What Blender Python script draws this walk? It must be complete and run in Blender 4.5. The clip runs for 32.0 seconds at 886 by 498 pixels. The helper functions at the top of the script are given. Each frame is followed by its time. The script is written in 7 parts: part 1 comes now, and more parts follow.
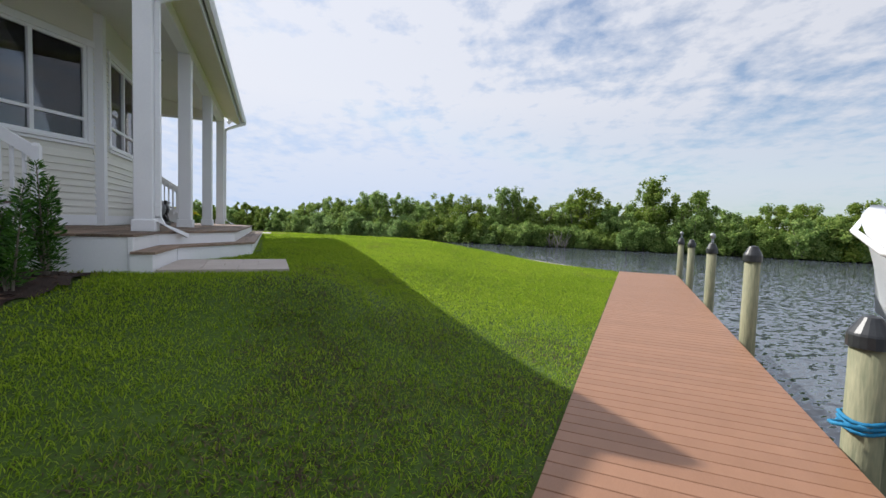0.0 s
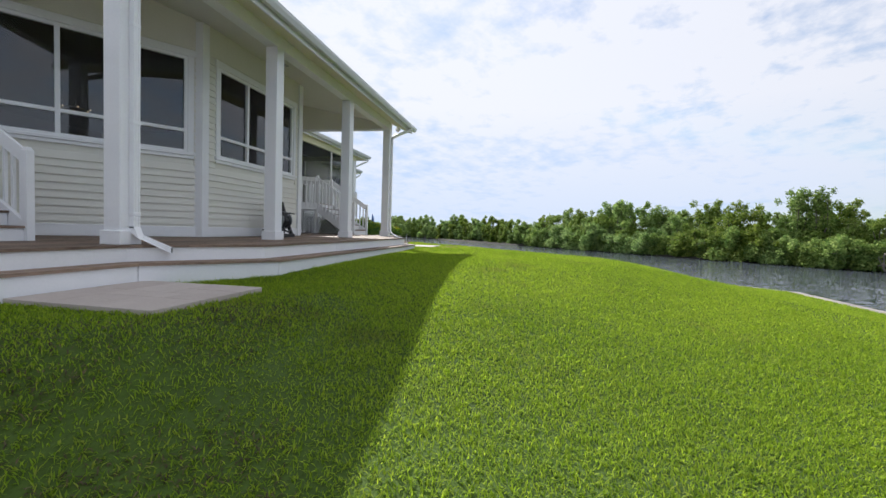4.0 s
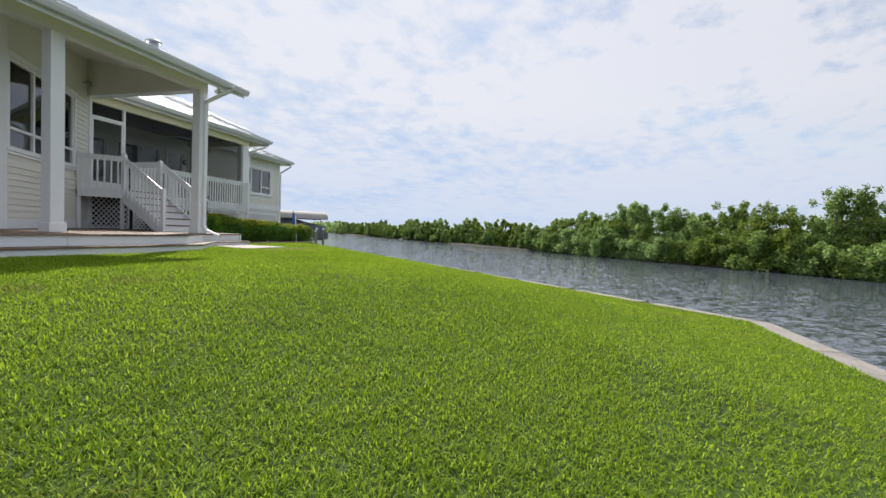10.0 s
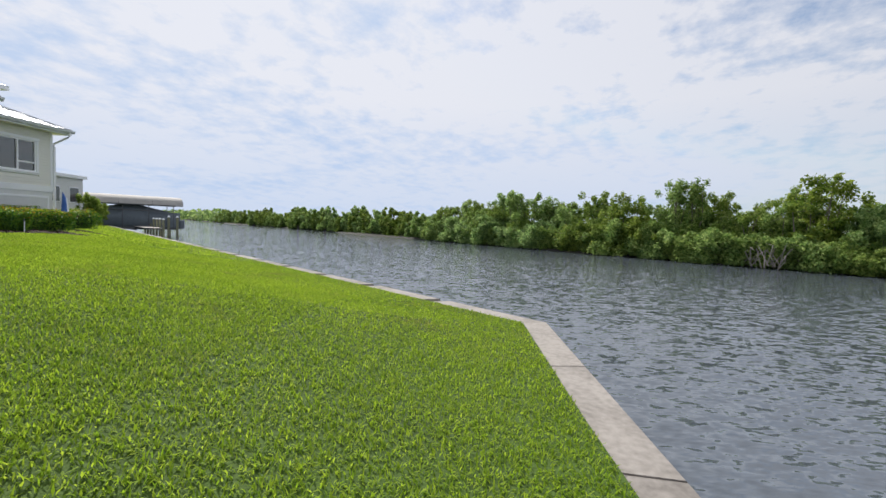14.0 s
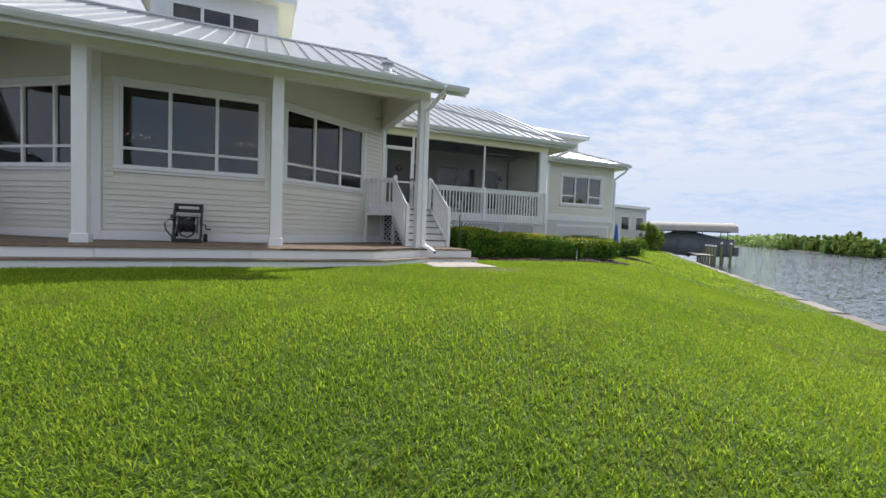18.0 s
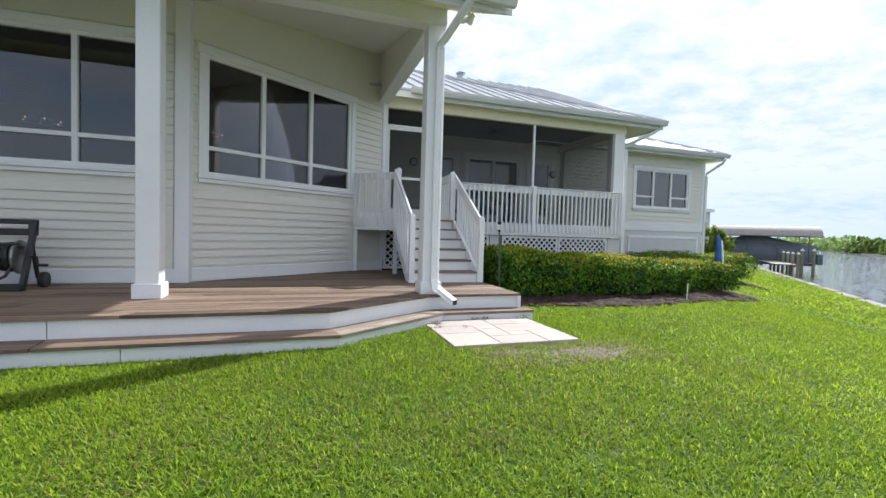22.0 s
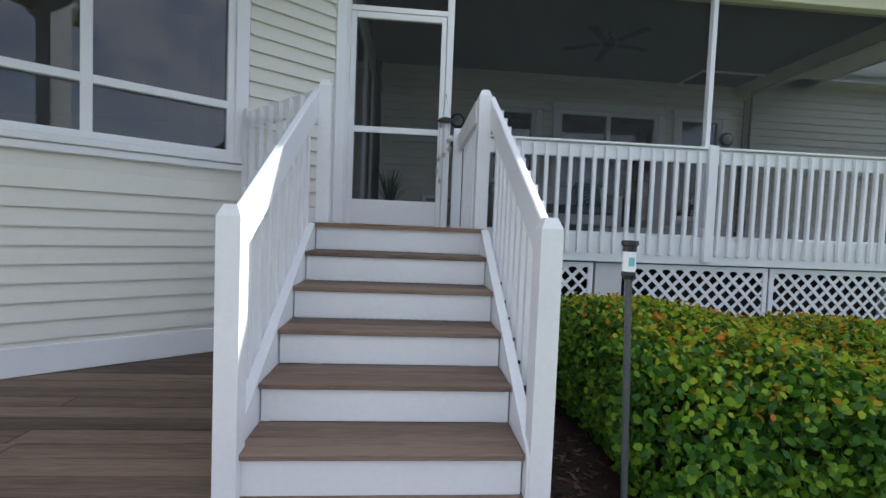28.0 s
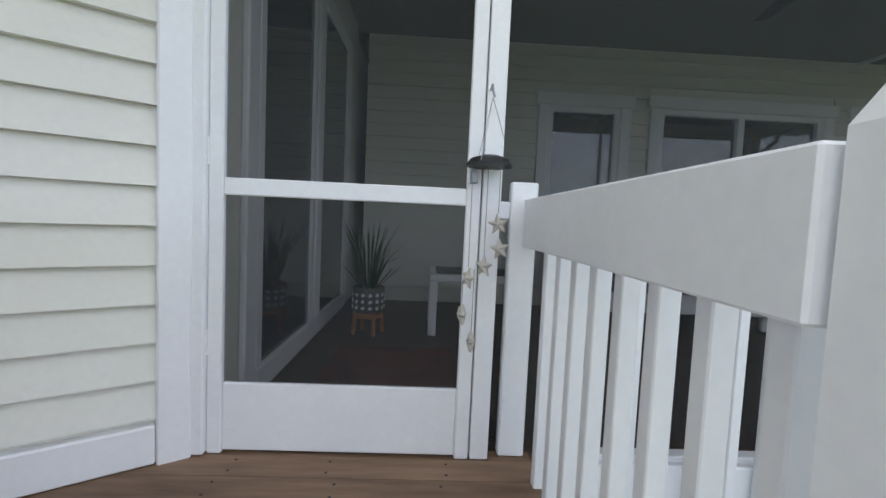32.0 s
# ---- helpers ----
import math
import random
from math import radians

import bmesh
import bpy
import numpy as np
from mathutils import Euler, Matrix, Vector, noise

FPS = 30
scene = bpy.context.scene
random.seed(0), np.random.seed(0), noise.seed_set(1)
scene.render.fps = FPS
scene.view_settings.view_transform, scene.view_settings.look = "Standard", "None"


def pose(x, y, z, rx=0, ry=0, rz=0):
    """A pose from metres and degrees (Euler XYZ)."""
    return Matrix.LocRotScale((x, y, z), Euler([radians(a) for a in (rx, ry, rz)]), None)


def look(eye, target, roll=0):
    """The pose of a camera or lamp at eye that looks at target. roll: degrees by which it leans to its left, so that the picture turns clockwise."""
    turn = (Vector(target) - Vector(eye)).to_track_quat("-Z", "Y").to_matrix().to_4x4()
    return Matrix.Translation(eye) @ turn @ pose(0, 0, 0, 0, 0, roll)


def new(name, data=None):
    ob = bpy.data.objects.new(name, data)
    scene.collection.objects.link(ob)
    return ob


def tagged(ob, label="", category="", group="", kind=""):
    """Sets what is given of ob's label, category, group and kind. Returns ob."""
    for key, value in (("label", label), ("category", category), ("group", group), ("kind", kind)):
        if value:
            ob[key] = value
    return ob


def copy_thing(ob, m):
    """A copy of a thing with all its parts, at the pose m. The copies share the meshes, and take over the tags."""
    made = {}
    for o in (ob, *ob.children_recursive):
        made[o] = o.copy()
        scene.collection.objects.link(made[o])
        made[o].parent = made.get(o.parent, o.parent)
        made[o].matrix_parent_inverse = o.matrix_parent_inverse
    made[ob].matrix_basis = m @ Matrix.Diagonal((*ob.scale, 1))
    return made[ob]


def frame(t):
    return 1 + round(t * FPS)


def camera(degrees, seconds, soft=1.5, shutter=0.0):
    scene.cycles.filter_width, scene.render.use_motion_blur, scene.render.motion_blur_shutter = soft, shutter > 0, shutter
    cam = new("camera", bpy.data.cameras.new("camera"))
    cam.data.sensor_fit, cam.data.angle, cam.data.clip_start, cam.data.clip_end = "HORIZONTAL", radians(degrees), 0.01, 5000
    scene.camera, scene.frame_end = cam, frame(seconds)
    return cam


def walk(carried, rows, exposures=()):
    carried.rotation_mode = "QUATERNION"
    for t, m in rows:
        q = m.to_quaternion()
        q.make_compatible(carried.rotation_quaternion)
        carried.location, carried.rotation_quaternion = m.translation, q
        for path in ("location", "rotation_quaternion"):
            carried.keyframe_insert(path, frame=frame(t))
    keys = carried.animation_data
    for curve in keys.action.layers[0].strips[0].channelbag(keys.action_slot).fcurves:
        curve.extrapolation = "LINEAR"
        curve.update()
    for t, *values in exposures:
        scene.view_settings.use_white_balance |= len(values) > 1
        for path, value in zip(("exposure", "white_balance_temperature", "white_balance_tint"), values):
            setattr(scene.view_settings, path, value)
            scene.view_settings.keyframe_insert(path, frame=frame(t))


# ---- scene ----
cam = camera(90.7, 32.0)
PATH = [
    (0, (-17.888, -5.429, 0.636), (-16.029, -6.158, 0.524), 1.8),
    (0.5, (-17.458, -5.92, 0.645), (-15.549, -6.503, 0.529), 1.5),
    (1, (-17.131, -6.238, 0.64), (-15.161, -6.566, 0.533), 1.5),
    (1.5, (-16.741, -6.722, 0.715), (-14.745, -6.773, 0.605), 1.3),
    (2, (-16.407, -7.135, 0.731), (-14.413, -7.021, 0.622), 1.2),
    (2.5, (-15.961, -7.546, 0.719), (-13.971, -7.374, 0.614), 1.2),
    (4.5, (-14.295, -8.812, 0.71), (-12.346, -8.374, 0.623), 1.8),
    (5, (-13.793, -9.039, 0.696), (-11.851, -8.569, 0.612), 1.4),
    (5.5, (-13.409, -9.358, 0.7), (-11.47, -8.877, 0.614), 1.2),
    (6, (-13.016, -9.764, 0.718), (-11.078, -9.279, 0.629), 1.4),
    (6.5, (-12.554, -10.182, 0.696), (-10.618, -9.686, 0.607), 0.9),
    (7, (-12.127, -10.555, 0.648), (-10.192, -10.056, 0.564), 1.0),
    (7.5, (-11.721, -10.895, 0.607), (-9.786, -10.398, 0.526), 0.7),
    (8, (-11.316, -11.305, 0.602), (-9.381, -10.803, 0.525), 1.1),
    (8.5, (-10.973, -11.626, 0.57), (-9.039, -11.124, 0.488), 0.6),
    (9, (-10.535, -12.007, 0.555), (-8.603, -11.497, 0.472), 0.8),
    (9.5, (-10.121, -12.408, 0.555), (-8.191, -11.89, 0.47), 0.9),
    (10, (-9.534, -12.799, 0.679), (-7.605, -12.279, 0.603), 2.3),
    (10.5, (-9.111, -13.186, 0.692), (-7.182, -12.664, 0.613), 2.1),
    (11, (-8.913, -13.553, 0.64), (-6.979, -13.05, 0.556), 1.6),
    (11.5, (-8.308, -13.801, 0.725), (-6.371, -13.308, 0.645), 2.1),
    (12, (-7.922, -14.16, 0.732), (-5.981, -13.686, 0.639), 1.7),
    (12.5, (-7.597, -14.623, 0.727), (-5.649, -14.181, 0.634), 1.9),
    (13, (-7.357, -15.065, 0.739), (-5.384, -14.759, 0.632), 1.7),
    (13.5, (-7.114, -15.378, 0.72), (-5.117, -15.331, 0.614), 2.2),
    (15.5, (-5.606, -15.512, 0.782), (-3.724, -14.846, 0.671), 1.9),
    (16, (-5.205, -15.348, 0.727), (-3.506, -14.297, 0.63), 1.9),
    (16.5, (-4.894, -15.317, 0.74), (-3.479, -13.907, 0.645), 2.2),
    (17, (-4.521, -14.863, 0.825), (-3.409, -13.202, 0.738), 2.1),
    (17.5, (-4.209, -14.388, 0.839), (-3.276, -12.621, 0.754), 2.1),
    (18, (-3.93, -13.987, 0.887), (-3.153, -12.146, 0.799), 2.1),
    (18.5, (-3.669, -13.392, 0.99), (-2.965, -11.522, 0.905), 1.9),
    (19, (-3.424, -12.803, 1.027), (-2.731, -10.929, 0.944), 1.8),
    (19.5, (-3.19, -12.267, 1.093), (-2.535, -10.379, 1.009), 2.0),
    (20, (-2.918, -11.696, 1.127), (-2.271, -9.805, 1.044), 1.9),
    (20.5, (-2.665, -11.16, 1.134), (-2.024, -9.267, 1.057), 1.7),
    (21, (-2.425, -10.668, 1.231), (-1.792, -8.773, 1.145), 1.9),
    (21.5, (-2.172, -10.096, 1.258), (-1.54, -8.201, 1.173), 1.9),
    (22, (-1.964, -9.551, 1.259), (-1.337, -7.653, 1.181), 1.7),
    (22.5, (-1.781, -9.019, 1.327), (-1.147, -7.124, 1.245), 1.7),
    (23, (-1.477, -8.61, 1.379), (-0.853, -6.711, 1.292), 2.0),
    (23.5, (-1.305, -8.146, 1.415), (-0.646, -6.259, 1.33), 2.0),
    (24, (-0.993, -7.84, 1.424), (-0.312, -5.961, 1.336), 2.1),
    (24.5, (-0.755, -7.405, 1.403), (-0.055, -5.534, 1.319), 1.9),
    (26.5, (0.148, -5.593, 1.461), (0.609, -3.649, 1.367), 2.2),
    (27, (0.309, -5.17, 1.453), (0.547, -3.186, 1.369), 2.4),
    (27.5, (0.41, -4.727, 1.516), (0.58, -2.737, 1.418), 2.1),
    (28, (0.493, -4.23, 1.486), (0.648, -2.238, 1.397), 2.3),
    (28.5, (0.486, -3.773, 1.601), (0.607, -1.779, 1.507), 2.3),
    (29.5, (0.508, -3.015, 1.808), (0.596, -1.02, 1.7), 2.2),
    (30, (0.488, -2.57, 1.837), (0.549, -0.573, 1.743), 2.4),
    (30.5, (0.571, -2.107, 1.96), (0.607, -0.11, 1.839), 2.1),
    (31, (0.547, -1.802, 2.041), (0.545, 0.196, 1.954), 2.4),
    (31.5, (0.536, -1.599, 2.203), (0.584, 0.397, 2.093), 2.5),
    (32, (0.605, -1.389, 2.351), (0.682, 0.605, 2.219), 2.6),
]
EXPOSE = [(0, 0.16, 6250, 10), (2, 0.24, 6270, 10), (5, 0.30, 6300, 10), (7.5, 0.17, 6350, 10), (13, 0.1, 6350, 10), (17, 0.12, 6300, 10), (20, 0.38, 6150, 10), (24.5, 0.54, 6100, 10), (26.5, 0.62, 6000, 10), (28, 0.68, 5900, 10), (29, 0.78, 6050, 10), (30, 0.96, 6100, 10), (31, 1.16, 6200, 10), (32, 1.26, 6200, 10)]
walk(cam, [(t, look(eye, target, roll)) for t, eye, target, roll in PATH], EXPOSE)

# ---- world, sun ----
SUN = Vector((1.0, 0.66, 1.0)).normalized()
WATER = -2.2


def nd(t, kind, **props):
    n = t.nodes.new(kind)
    for k, v in props.items():
        if k == "op":
            n.operation = v
        elif k == "blend":
            n.blend_type = v
        elif k == "dtype":
            n.data_type = v
        else:
            n.inputs[int(k[1:])].default_value = v
    return n


def build_world():
    w = bpy.data.worlds.new("sky")
    scene.world = w
    w.use_nodes = True
    t = w.node_tree
    t.nodes.clear()
    out = t.nodes.new("ShaderNodeOutputWorld")
    bg = t.nodes.new("ShaderNodeBackground")
    sky = t.nodes.new("ShaderNodeTexSky")
    sky.sky_type = "NISHITA"
    sky.sun_disc = False
    sky.sun_elevation = math.asin(SUN.z)
    sky.sun_rotation = math.atan2(SUN.x, SUN.y)
    sky.air_density, sky.dust_density, sky.ozone_density = 1.0, 0.6, 1.2
    geo = t.nodes.new("ShaderNodeTexCoord")
    sep = t.nodes.new("ShaderNodeSeparateXYZ")
    t.links.new(geo.outputs["Generated"], sep.inputs[0])
    # flat cloud layer: direction divided by height
    hgt = nd(t, "ShaderNodeMath", op="MAXIMUM", i1=0.0)
    t.links.new(sep.outputs[2], hgt.inputs[0])
    add = nd(t, "ShaderNodeMath", op="ADD", i1=0.16)
    t.links.new(hgt.outputs[0], add.inputs[0])
    dv = []
    for k in (0, 1):
        d = nd(t, "ShaderNodeMath", op="DIVIDE")
        t.links.new(sep.outputs[k], d.inputs[0])
        t.links.new(add.outputs[0], d.inputs[1])
        dv.append(d)
    com = t.nodes.new("ShaderNodeCombineXYZ")
    t.links.new(dv[0].outputs[0], com.inputs[0])
    t.links.new(dv[1].outputs[0], com.inputs[1])
    big = t.nodes.new("ShaderNodeTexNoise")
    big.inputs["Scale"].default_value = 0.75
    big.inputs["Detail"].default_value = 3
    big.inputs["Distortion"].default_value = 0.4
    mp = t.nodes.new("ShaderNodeMapping")
    mp.inputs["Rotation"].default_value = (0, 0, radians(35))
    mp.inputs["Scale"].default_value = (1.0, 1.15, 1.0)
    mp.inputs["Location"].default_value = (3.1, 1.7, 0)
    t.links.new(com.outputs[0], mp.inputs[0])
    fine = t.nodes.new("ShaderNodeTexNoise")
    fine.inputs["Scale"].default_value = 5.6
    fine.inputs["Detail"].default_value = 9
    fine.inputs["Roughness"].default_value = 0.6
    fine.inputs["Distortion"].default_value = 0.1
    t.links.new(com.outputs[0], big.inputs["Vector"])
    t.links.new(mp.outputs[0], fine.inputs["Vector"])
    m1 = nd(t, "ShaderNodeMath", op="MULTIPLY", i1=0.5)
    t.links.new(big.outputs[0], m1.inputs[0])
    m2 = nd(t, "ShaderNodeMath", op="MULTIPLY_ADD", i1=0.5)
    t.links.new(fine.outputs[0], m2.inputs[0])
    t.links.new(m1.outputs[0], m2.inputs[2])
    ramp = t.nodes.new("ShaderNodeValToRGB")
    ramp.color_ramp.elements[0].position = 0.375
    ramp.color_ramp.elements[0].color = (0.18, 0.18, 0.18, 1)
    ramp.color_ramp.elements[1].position = 0.52
    ramp.color_ramp.elements[1].color = (0.92, 0.92, 0.92, 1)
    t.links.new(m2.outputs[0], ramp.inputs[0])
    # cloud light: bright overall, brighter toward the sun
    dot = nd(t, "ShaderNodeVectorMath", op="DOT_PRODUCT")
    dot.inputs[1].default_value = SUN
    t.links.new(geo.outputs["Generated"], dot.inputs[0])
    mr = t.nodes.new("ShaderNodeMapRange")
    mr.inputs["From Min"].default_value = -0.3
    mr.inputs["From Max"].default_value = 1.0
    mr.inputs["To Min"].default_value = 5.3
    mr.inputs["To Max"].default_value = 6.7
    t.links.new(dot.outputs["Value"], mr.inputs["Value"])
    col = nd(t, "ShaderNodeVectorMath", op="SCALE")
    col.inputs[0].default_value = (1.0, 1.0, 1.05)
    t.links.new(mr.outputs[0], col.inputs["Scale"])
    mix = nd(t, "ShaderNodeMix", dtype="RGBA")
    # thin haze evens out the glare round the sun
    cap = nd(t, "ShaderNodeVectorMath", op="MINIMUM")
    cap.inputs[1].default_value = (3.9, 4.9, 6.6)
    t.links.new(sky.outputs[0], cap.inputs[0])
    thin = t.nodes.new("ShaderNodeMapRange")
    thin.inputs["From Max"].default_value = 0.26
    thin.inputs["To Min"].default_value = 0.38
    t.links.new(hgt.outputs[0], thin.inputs["Value"])
    cover = nd(t, "ShaderNodeMath", op="MULTIPLY")
    t.links.new(ramp.outputs[0], cover.inputs[0])
    t.links.new(thin.outputs[0], cover.inputs[1])
    t.links.new(cover.outputs[0], mix.inputs["Factor"])
    t.links.new(cap.outputs[0], mix.inputs["A"])
    t.links.new(col.outputs[0], mix.inputs["B"])
    t.links.new(mix.outputs["Result"], bg.inputs["Color"])
    bg.inputs["Strength"].default_value = SKY
    t.links.new(bg.outputs[0], out.inputs[0])


SKY = 0.119
build_world()
sun = new("sun", bpy.data.lights.new("sun", "SUN"))
sun.data.energy, sun.data.angle, sun.data.color = 4.9, radians(0.6), (1.0, 0.95, 0.87)
sun.matrix_world = look(SUN * 60, (0, 0, 0))


# ---- materials ----
def material(name, a, b, rough=0.6, scale=6.0, fine=60.0, bump=0.15, metal=0.0, stretch=(1, 1, 1), rnd=0.0, spec=0.5, dist=0.004):
    """Two colours mixed by coarse and fine noise in metres, with a fine relief; rnd varies whole pieces."""
    m = bpy.data.materials.new(name)
    m.use_nodes = True
    t = m.node_tree
    p = t.nodes["Principled BSDF"]
    tc = t.nodes.new("ShaderNodeTexCoord")
    mp = t.nodes.new("ShaderNodeMapping")
    mp.inputs["Scale"].default_value = stretch
    t.links.new(tc.outputs["Object"], mp.inputs[0])
    n1 = t.nodes.new("ShaderNodeTexNoise")
    n1.inputs["Scale"].default_value = scale
    n1.inputs["Detail"].default_value = 4
    n2 = t.nodes.new("ShaderNodeTexNoise")
    n2.inputs["Scale"].default_value = fine
    n2.inputs["Detail"].default_value = 3
    info = t.nodes.new("ShaderNodeObjectInfo")
    off = nd(t, "ShaderNodeVectorMath", op="ADD")
    rs = nd(t, "ShaderNodeMath", op="MULTIPLY", i1=37.0)
    t.links.new(info.outputs["Random"], rs.inputs[0])
    t.links.new(mp.outputs[0], off.inputs[0])
    t.links.new(rs.outputs[0], off.inputs[1])
    t.links.new(off.outputs[0], n1.inputs["Vector"])
    t.links.new(off.outputs[0], n2.inputs["Vector"])
    s = nd(t, "ShaderNodeMath", op="MULTIPLY_ADD", i1=0.5)
    h = nd(t, "ShaderNodeMath", op="MULTIPLY", i1=0.5)
    t.links.new(n1.outputs[0], h.inputs[0])
    t.links.new(n2.outputs[0], s.inputs[0])
    t.links.new(h.outputs[0], s.inputs[2])
    r = nd(t, "ShaderNodeMath", op="MULTIPLY_ADD", i1=rnd)
    half = nd(t, "ShaderNodeMath", op="SUBTRACT", i1=0.5)
    t.links.new(info.outputs["Random"], half.inputs[0])
    t.links.new(half.outputs[0], r.inputs[0])
    t.links.new(s.outputs[0], r.inputs[2])
    ramp = t.nodes.new("ShaderNodeValToRGB")
    ramp.color_ramp.elements[0].position, ramp.color_ramp.elements[1].position = 0.3, 0.7
    ramp.color_ramp.elements[0].color, ramp.color_ramp.elements[1].color = (*a, 1), (*b, 1)
    t.links.new(r.outputs[0], ramp.inputs[0])
    t.links.new(ramp.outputs[0], p.inputs["Base Color"])
    p.inputs["Roughness"].default_value = rough
    p.inputs["Metallic"].default_value = metal
    p.inputs["Specular IOR Level"].default_value = spec
    if bump:
        bp = t.nodes.new("ShaderNodeBump")
        bp.inputs["Strength"].default_value = bump
        bp.inputs["Distance"].default_value = dist
        t.links.new(s.outputs[0], bp.inputs["Height"])
        t.links.new(bp.outputs[0], p.inputs["Normal"])
    return m


def glow(name, color, strength):
    m = bpy.data.materials.new(name)
    m.use_nodes = True
    p = m.node_tree.nodes["Principled BSDF"]
    p.inputs["Emission Color"].default_value = (*color, 1)
    p.inputs["Emission Strength"].default_value = strength
    return m


def leafy(name, a, b, c, trans=0.35, rough=0.45, scale=1.5, dry=None, vary=0.0):
    """Leaf colours by island, with light passing through."""
    m = bpy.data.materials.new(name)
    m.use_nodes = True
    t = m.node_tree
    p = t.nodes["Principled BSDF"]
    out = t.nodes["Material Output"]
    g = t.nodes.new("ShaderNodeNewGeometry")
    tc = t.nodes.new("ShaderNodeTexCoord")
    n = t.nodes.new("ShaderNodeTexNoise")
    n.inputs["Scale"].default_value = scale
    t.links.new(tc.outputs["Object"], n.inputs["Vector"])
    s = nd(t, "ShaderNodeMath", op="MULTIPLY_ADD", i1=0.55)
    h = nd(t, "ShaderNodeMath", op="MULTIPLY", i1=0.5)
    t.links.new(n.outputs[0], h.inputs[0])
    t.links.new(g.outputs["Random Per Island"], s.inputs[0])
    t.links.new(h.outputs[0], s.inputs[2])
    ramp = t.nodes.new("ShaderNodeValToRGB")
    e = ramp.color_ramp.elements
    e[0].position, e[0].color = 0.2, (*a, 1)
    e[1].position, e[1].color = 0.78, (*c, 1)
    mid = e.new(0.5)
    mid.color = (*b, 1)
    t.links.new(s.outputs[0], ramp.inputs[0])
    paint = ramp.outputs[0]
    if dry:
        # parched spots with an uneven outline, and single dead blades
        pn = t.nodes.new("ShaderNodeTexNoise")
        pn.inputs["Scale"].default_value = 0.8
        pn.inputs["Detail"].default_value = 5
        pn.inputs["Roughness"].default_value = 0.65
        t.links.new(tc.outputs["Object"], pn.inputs["Vector"])
        jit = nd(t, "ShaderNodeMath", op="MULTIPLY_ADD", i1=0.22)
        t.links.new(g.outputs["Random Per Island"], jit.inputs[0])
        t.links.new(pn.outputs[0], jit.inputs[2])
        rng_ = t.nodes.new("ShaderNodeMapRange")
        rng_.inputs["From Min"].default_value = 0.72
        rng_.inputs["From Max"].default_value = 0.90
        rng_.inputs["To Max"].default_value = 0.75
        t.links.new(jit.outputs[0], rng_.inputs["Value"])
        mixd = nd(t, "ShaderNodeMix", dtype="RGBA")
        t.links.new(rng_.outputs[0], mixd.inputs["Factor"])
        t.links.new(ramp.outputs[0], mixd.inputs["A"])
        mixd.inputs["B"].default_value = (*dry, 1)
        paint = mixd.outputs["Result"]
    if vary:
        # whole plants differ in depth of colour and in greenness
        info = t.nodes.new("ShaderNodeObjectInfo")
        hs = t.nodes.new("ShaderNodeHueSaturation")
        for socket, lo, hi in (("Value", 1 - vary, 1 + vary * 0.7), ("Hue", 0.5 - vary * 0.05, 0.5 + vary * 0.04), ("Saturation", 1.05, 1.05 - vary)):
            mrv = t.nodes.new("ShaderNodeMapRange")
            mrv.inputs["To Min"].default_value, mrv.inputs["To Max"].default_value = lo, hi
            t.links.new(info.outputs["Random"], mrv.inputs["Value"])
            t.links.new(mrv.outputs[0], hs.inputs[socket])
        t.links.new(paint, hs.inputs["Color"])
        paint = hs.outputs[0]
    t.links.new(paint, p.inputs["Base Color"])
    p.inputs["Roughness"].default_value = rough
    p.inputs["Specular IOR Level"].default_value = 0.3
    tr = t.nodes.new("ShaderNodeBsdfTranslucent")
    t.links.new(paint, tr.inputs[0])
    mx = t.nodes.new("ShaderNodeMixShader")
    mx.inputs[0].default_value = trans
    t.links.new(p.outputs[0], mx.inputs[1])
    t.links.new(tr.outputs[0], mx.inputs[2])
    t.links.new(mx.outputs[0], out.inputs[0])
    return m


def see_through(name, tint, ior, opacity=0.0, dark=(0.02, 0.02, 0.02), rough=0.02):
    """Pane: clear, glossy by Fresnel; opacity adds a dull weave."""
    m = bpy.data.materials.new(name)
    m.use_nodes = True
    t = m.node_tree
    t.nodes.remove(t.nodes["Principled BSDF"])
    out = t.nodes["Material Output"]
    tr = t.nodes.new("ShaderNodeBsdfTransparent")
    tr.inputs[0].default_value = (*tint, 1)
    base = tr
    if opacity:
        df = t.nodes.new("ShaderNodeBsdfDiffuse")
        df.inputs[0].default_value = (*dark, 1)
        mx = t.nodes.new("ShaderNodeMixShader")
        mx.inputs[0].default_value = opacity
        t.links.new(tr.outputs[0], mx.inputs[1])
        t.links.new(df.outputs[0], mx.inputs[2])
        base = mx
    if ior:
        gl = t.nodes.new("ShaderNodeBsdfGlossy")
        gl.inputs["Roughness"].default_value = rough
        fr = t.nodes.new("ShaderNodeFresnel")
        fr.inputs[0].default_value = ior
        m2 = t.nodes.new("ShaderNodeMixShader")
        t.links.new(fr.outputs[0], m2.inputs[0])
        t.links.new(base.outputs[0], m2.inputs[1])
        t.links.new(gl.outputs[0], m2.inputs[2])
        base = m2
    t.links.new(base.outputs[0], out.inputs[0])
    return m


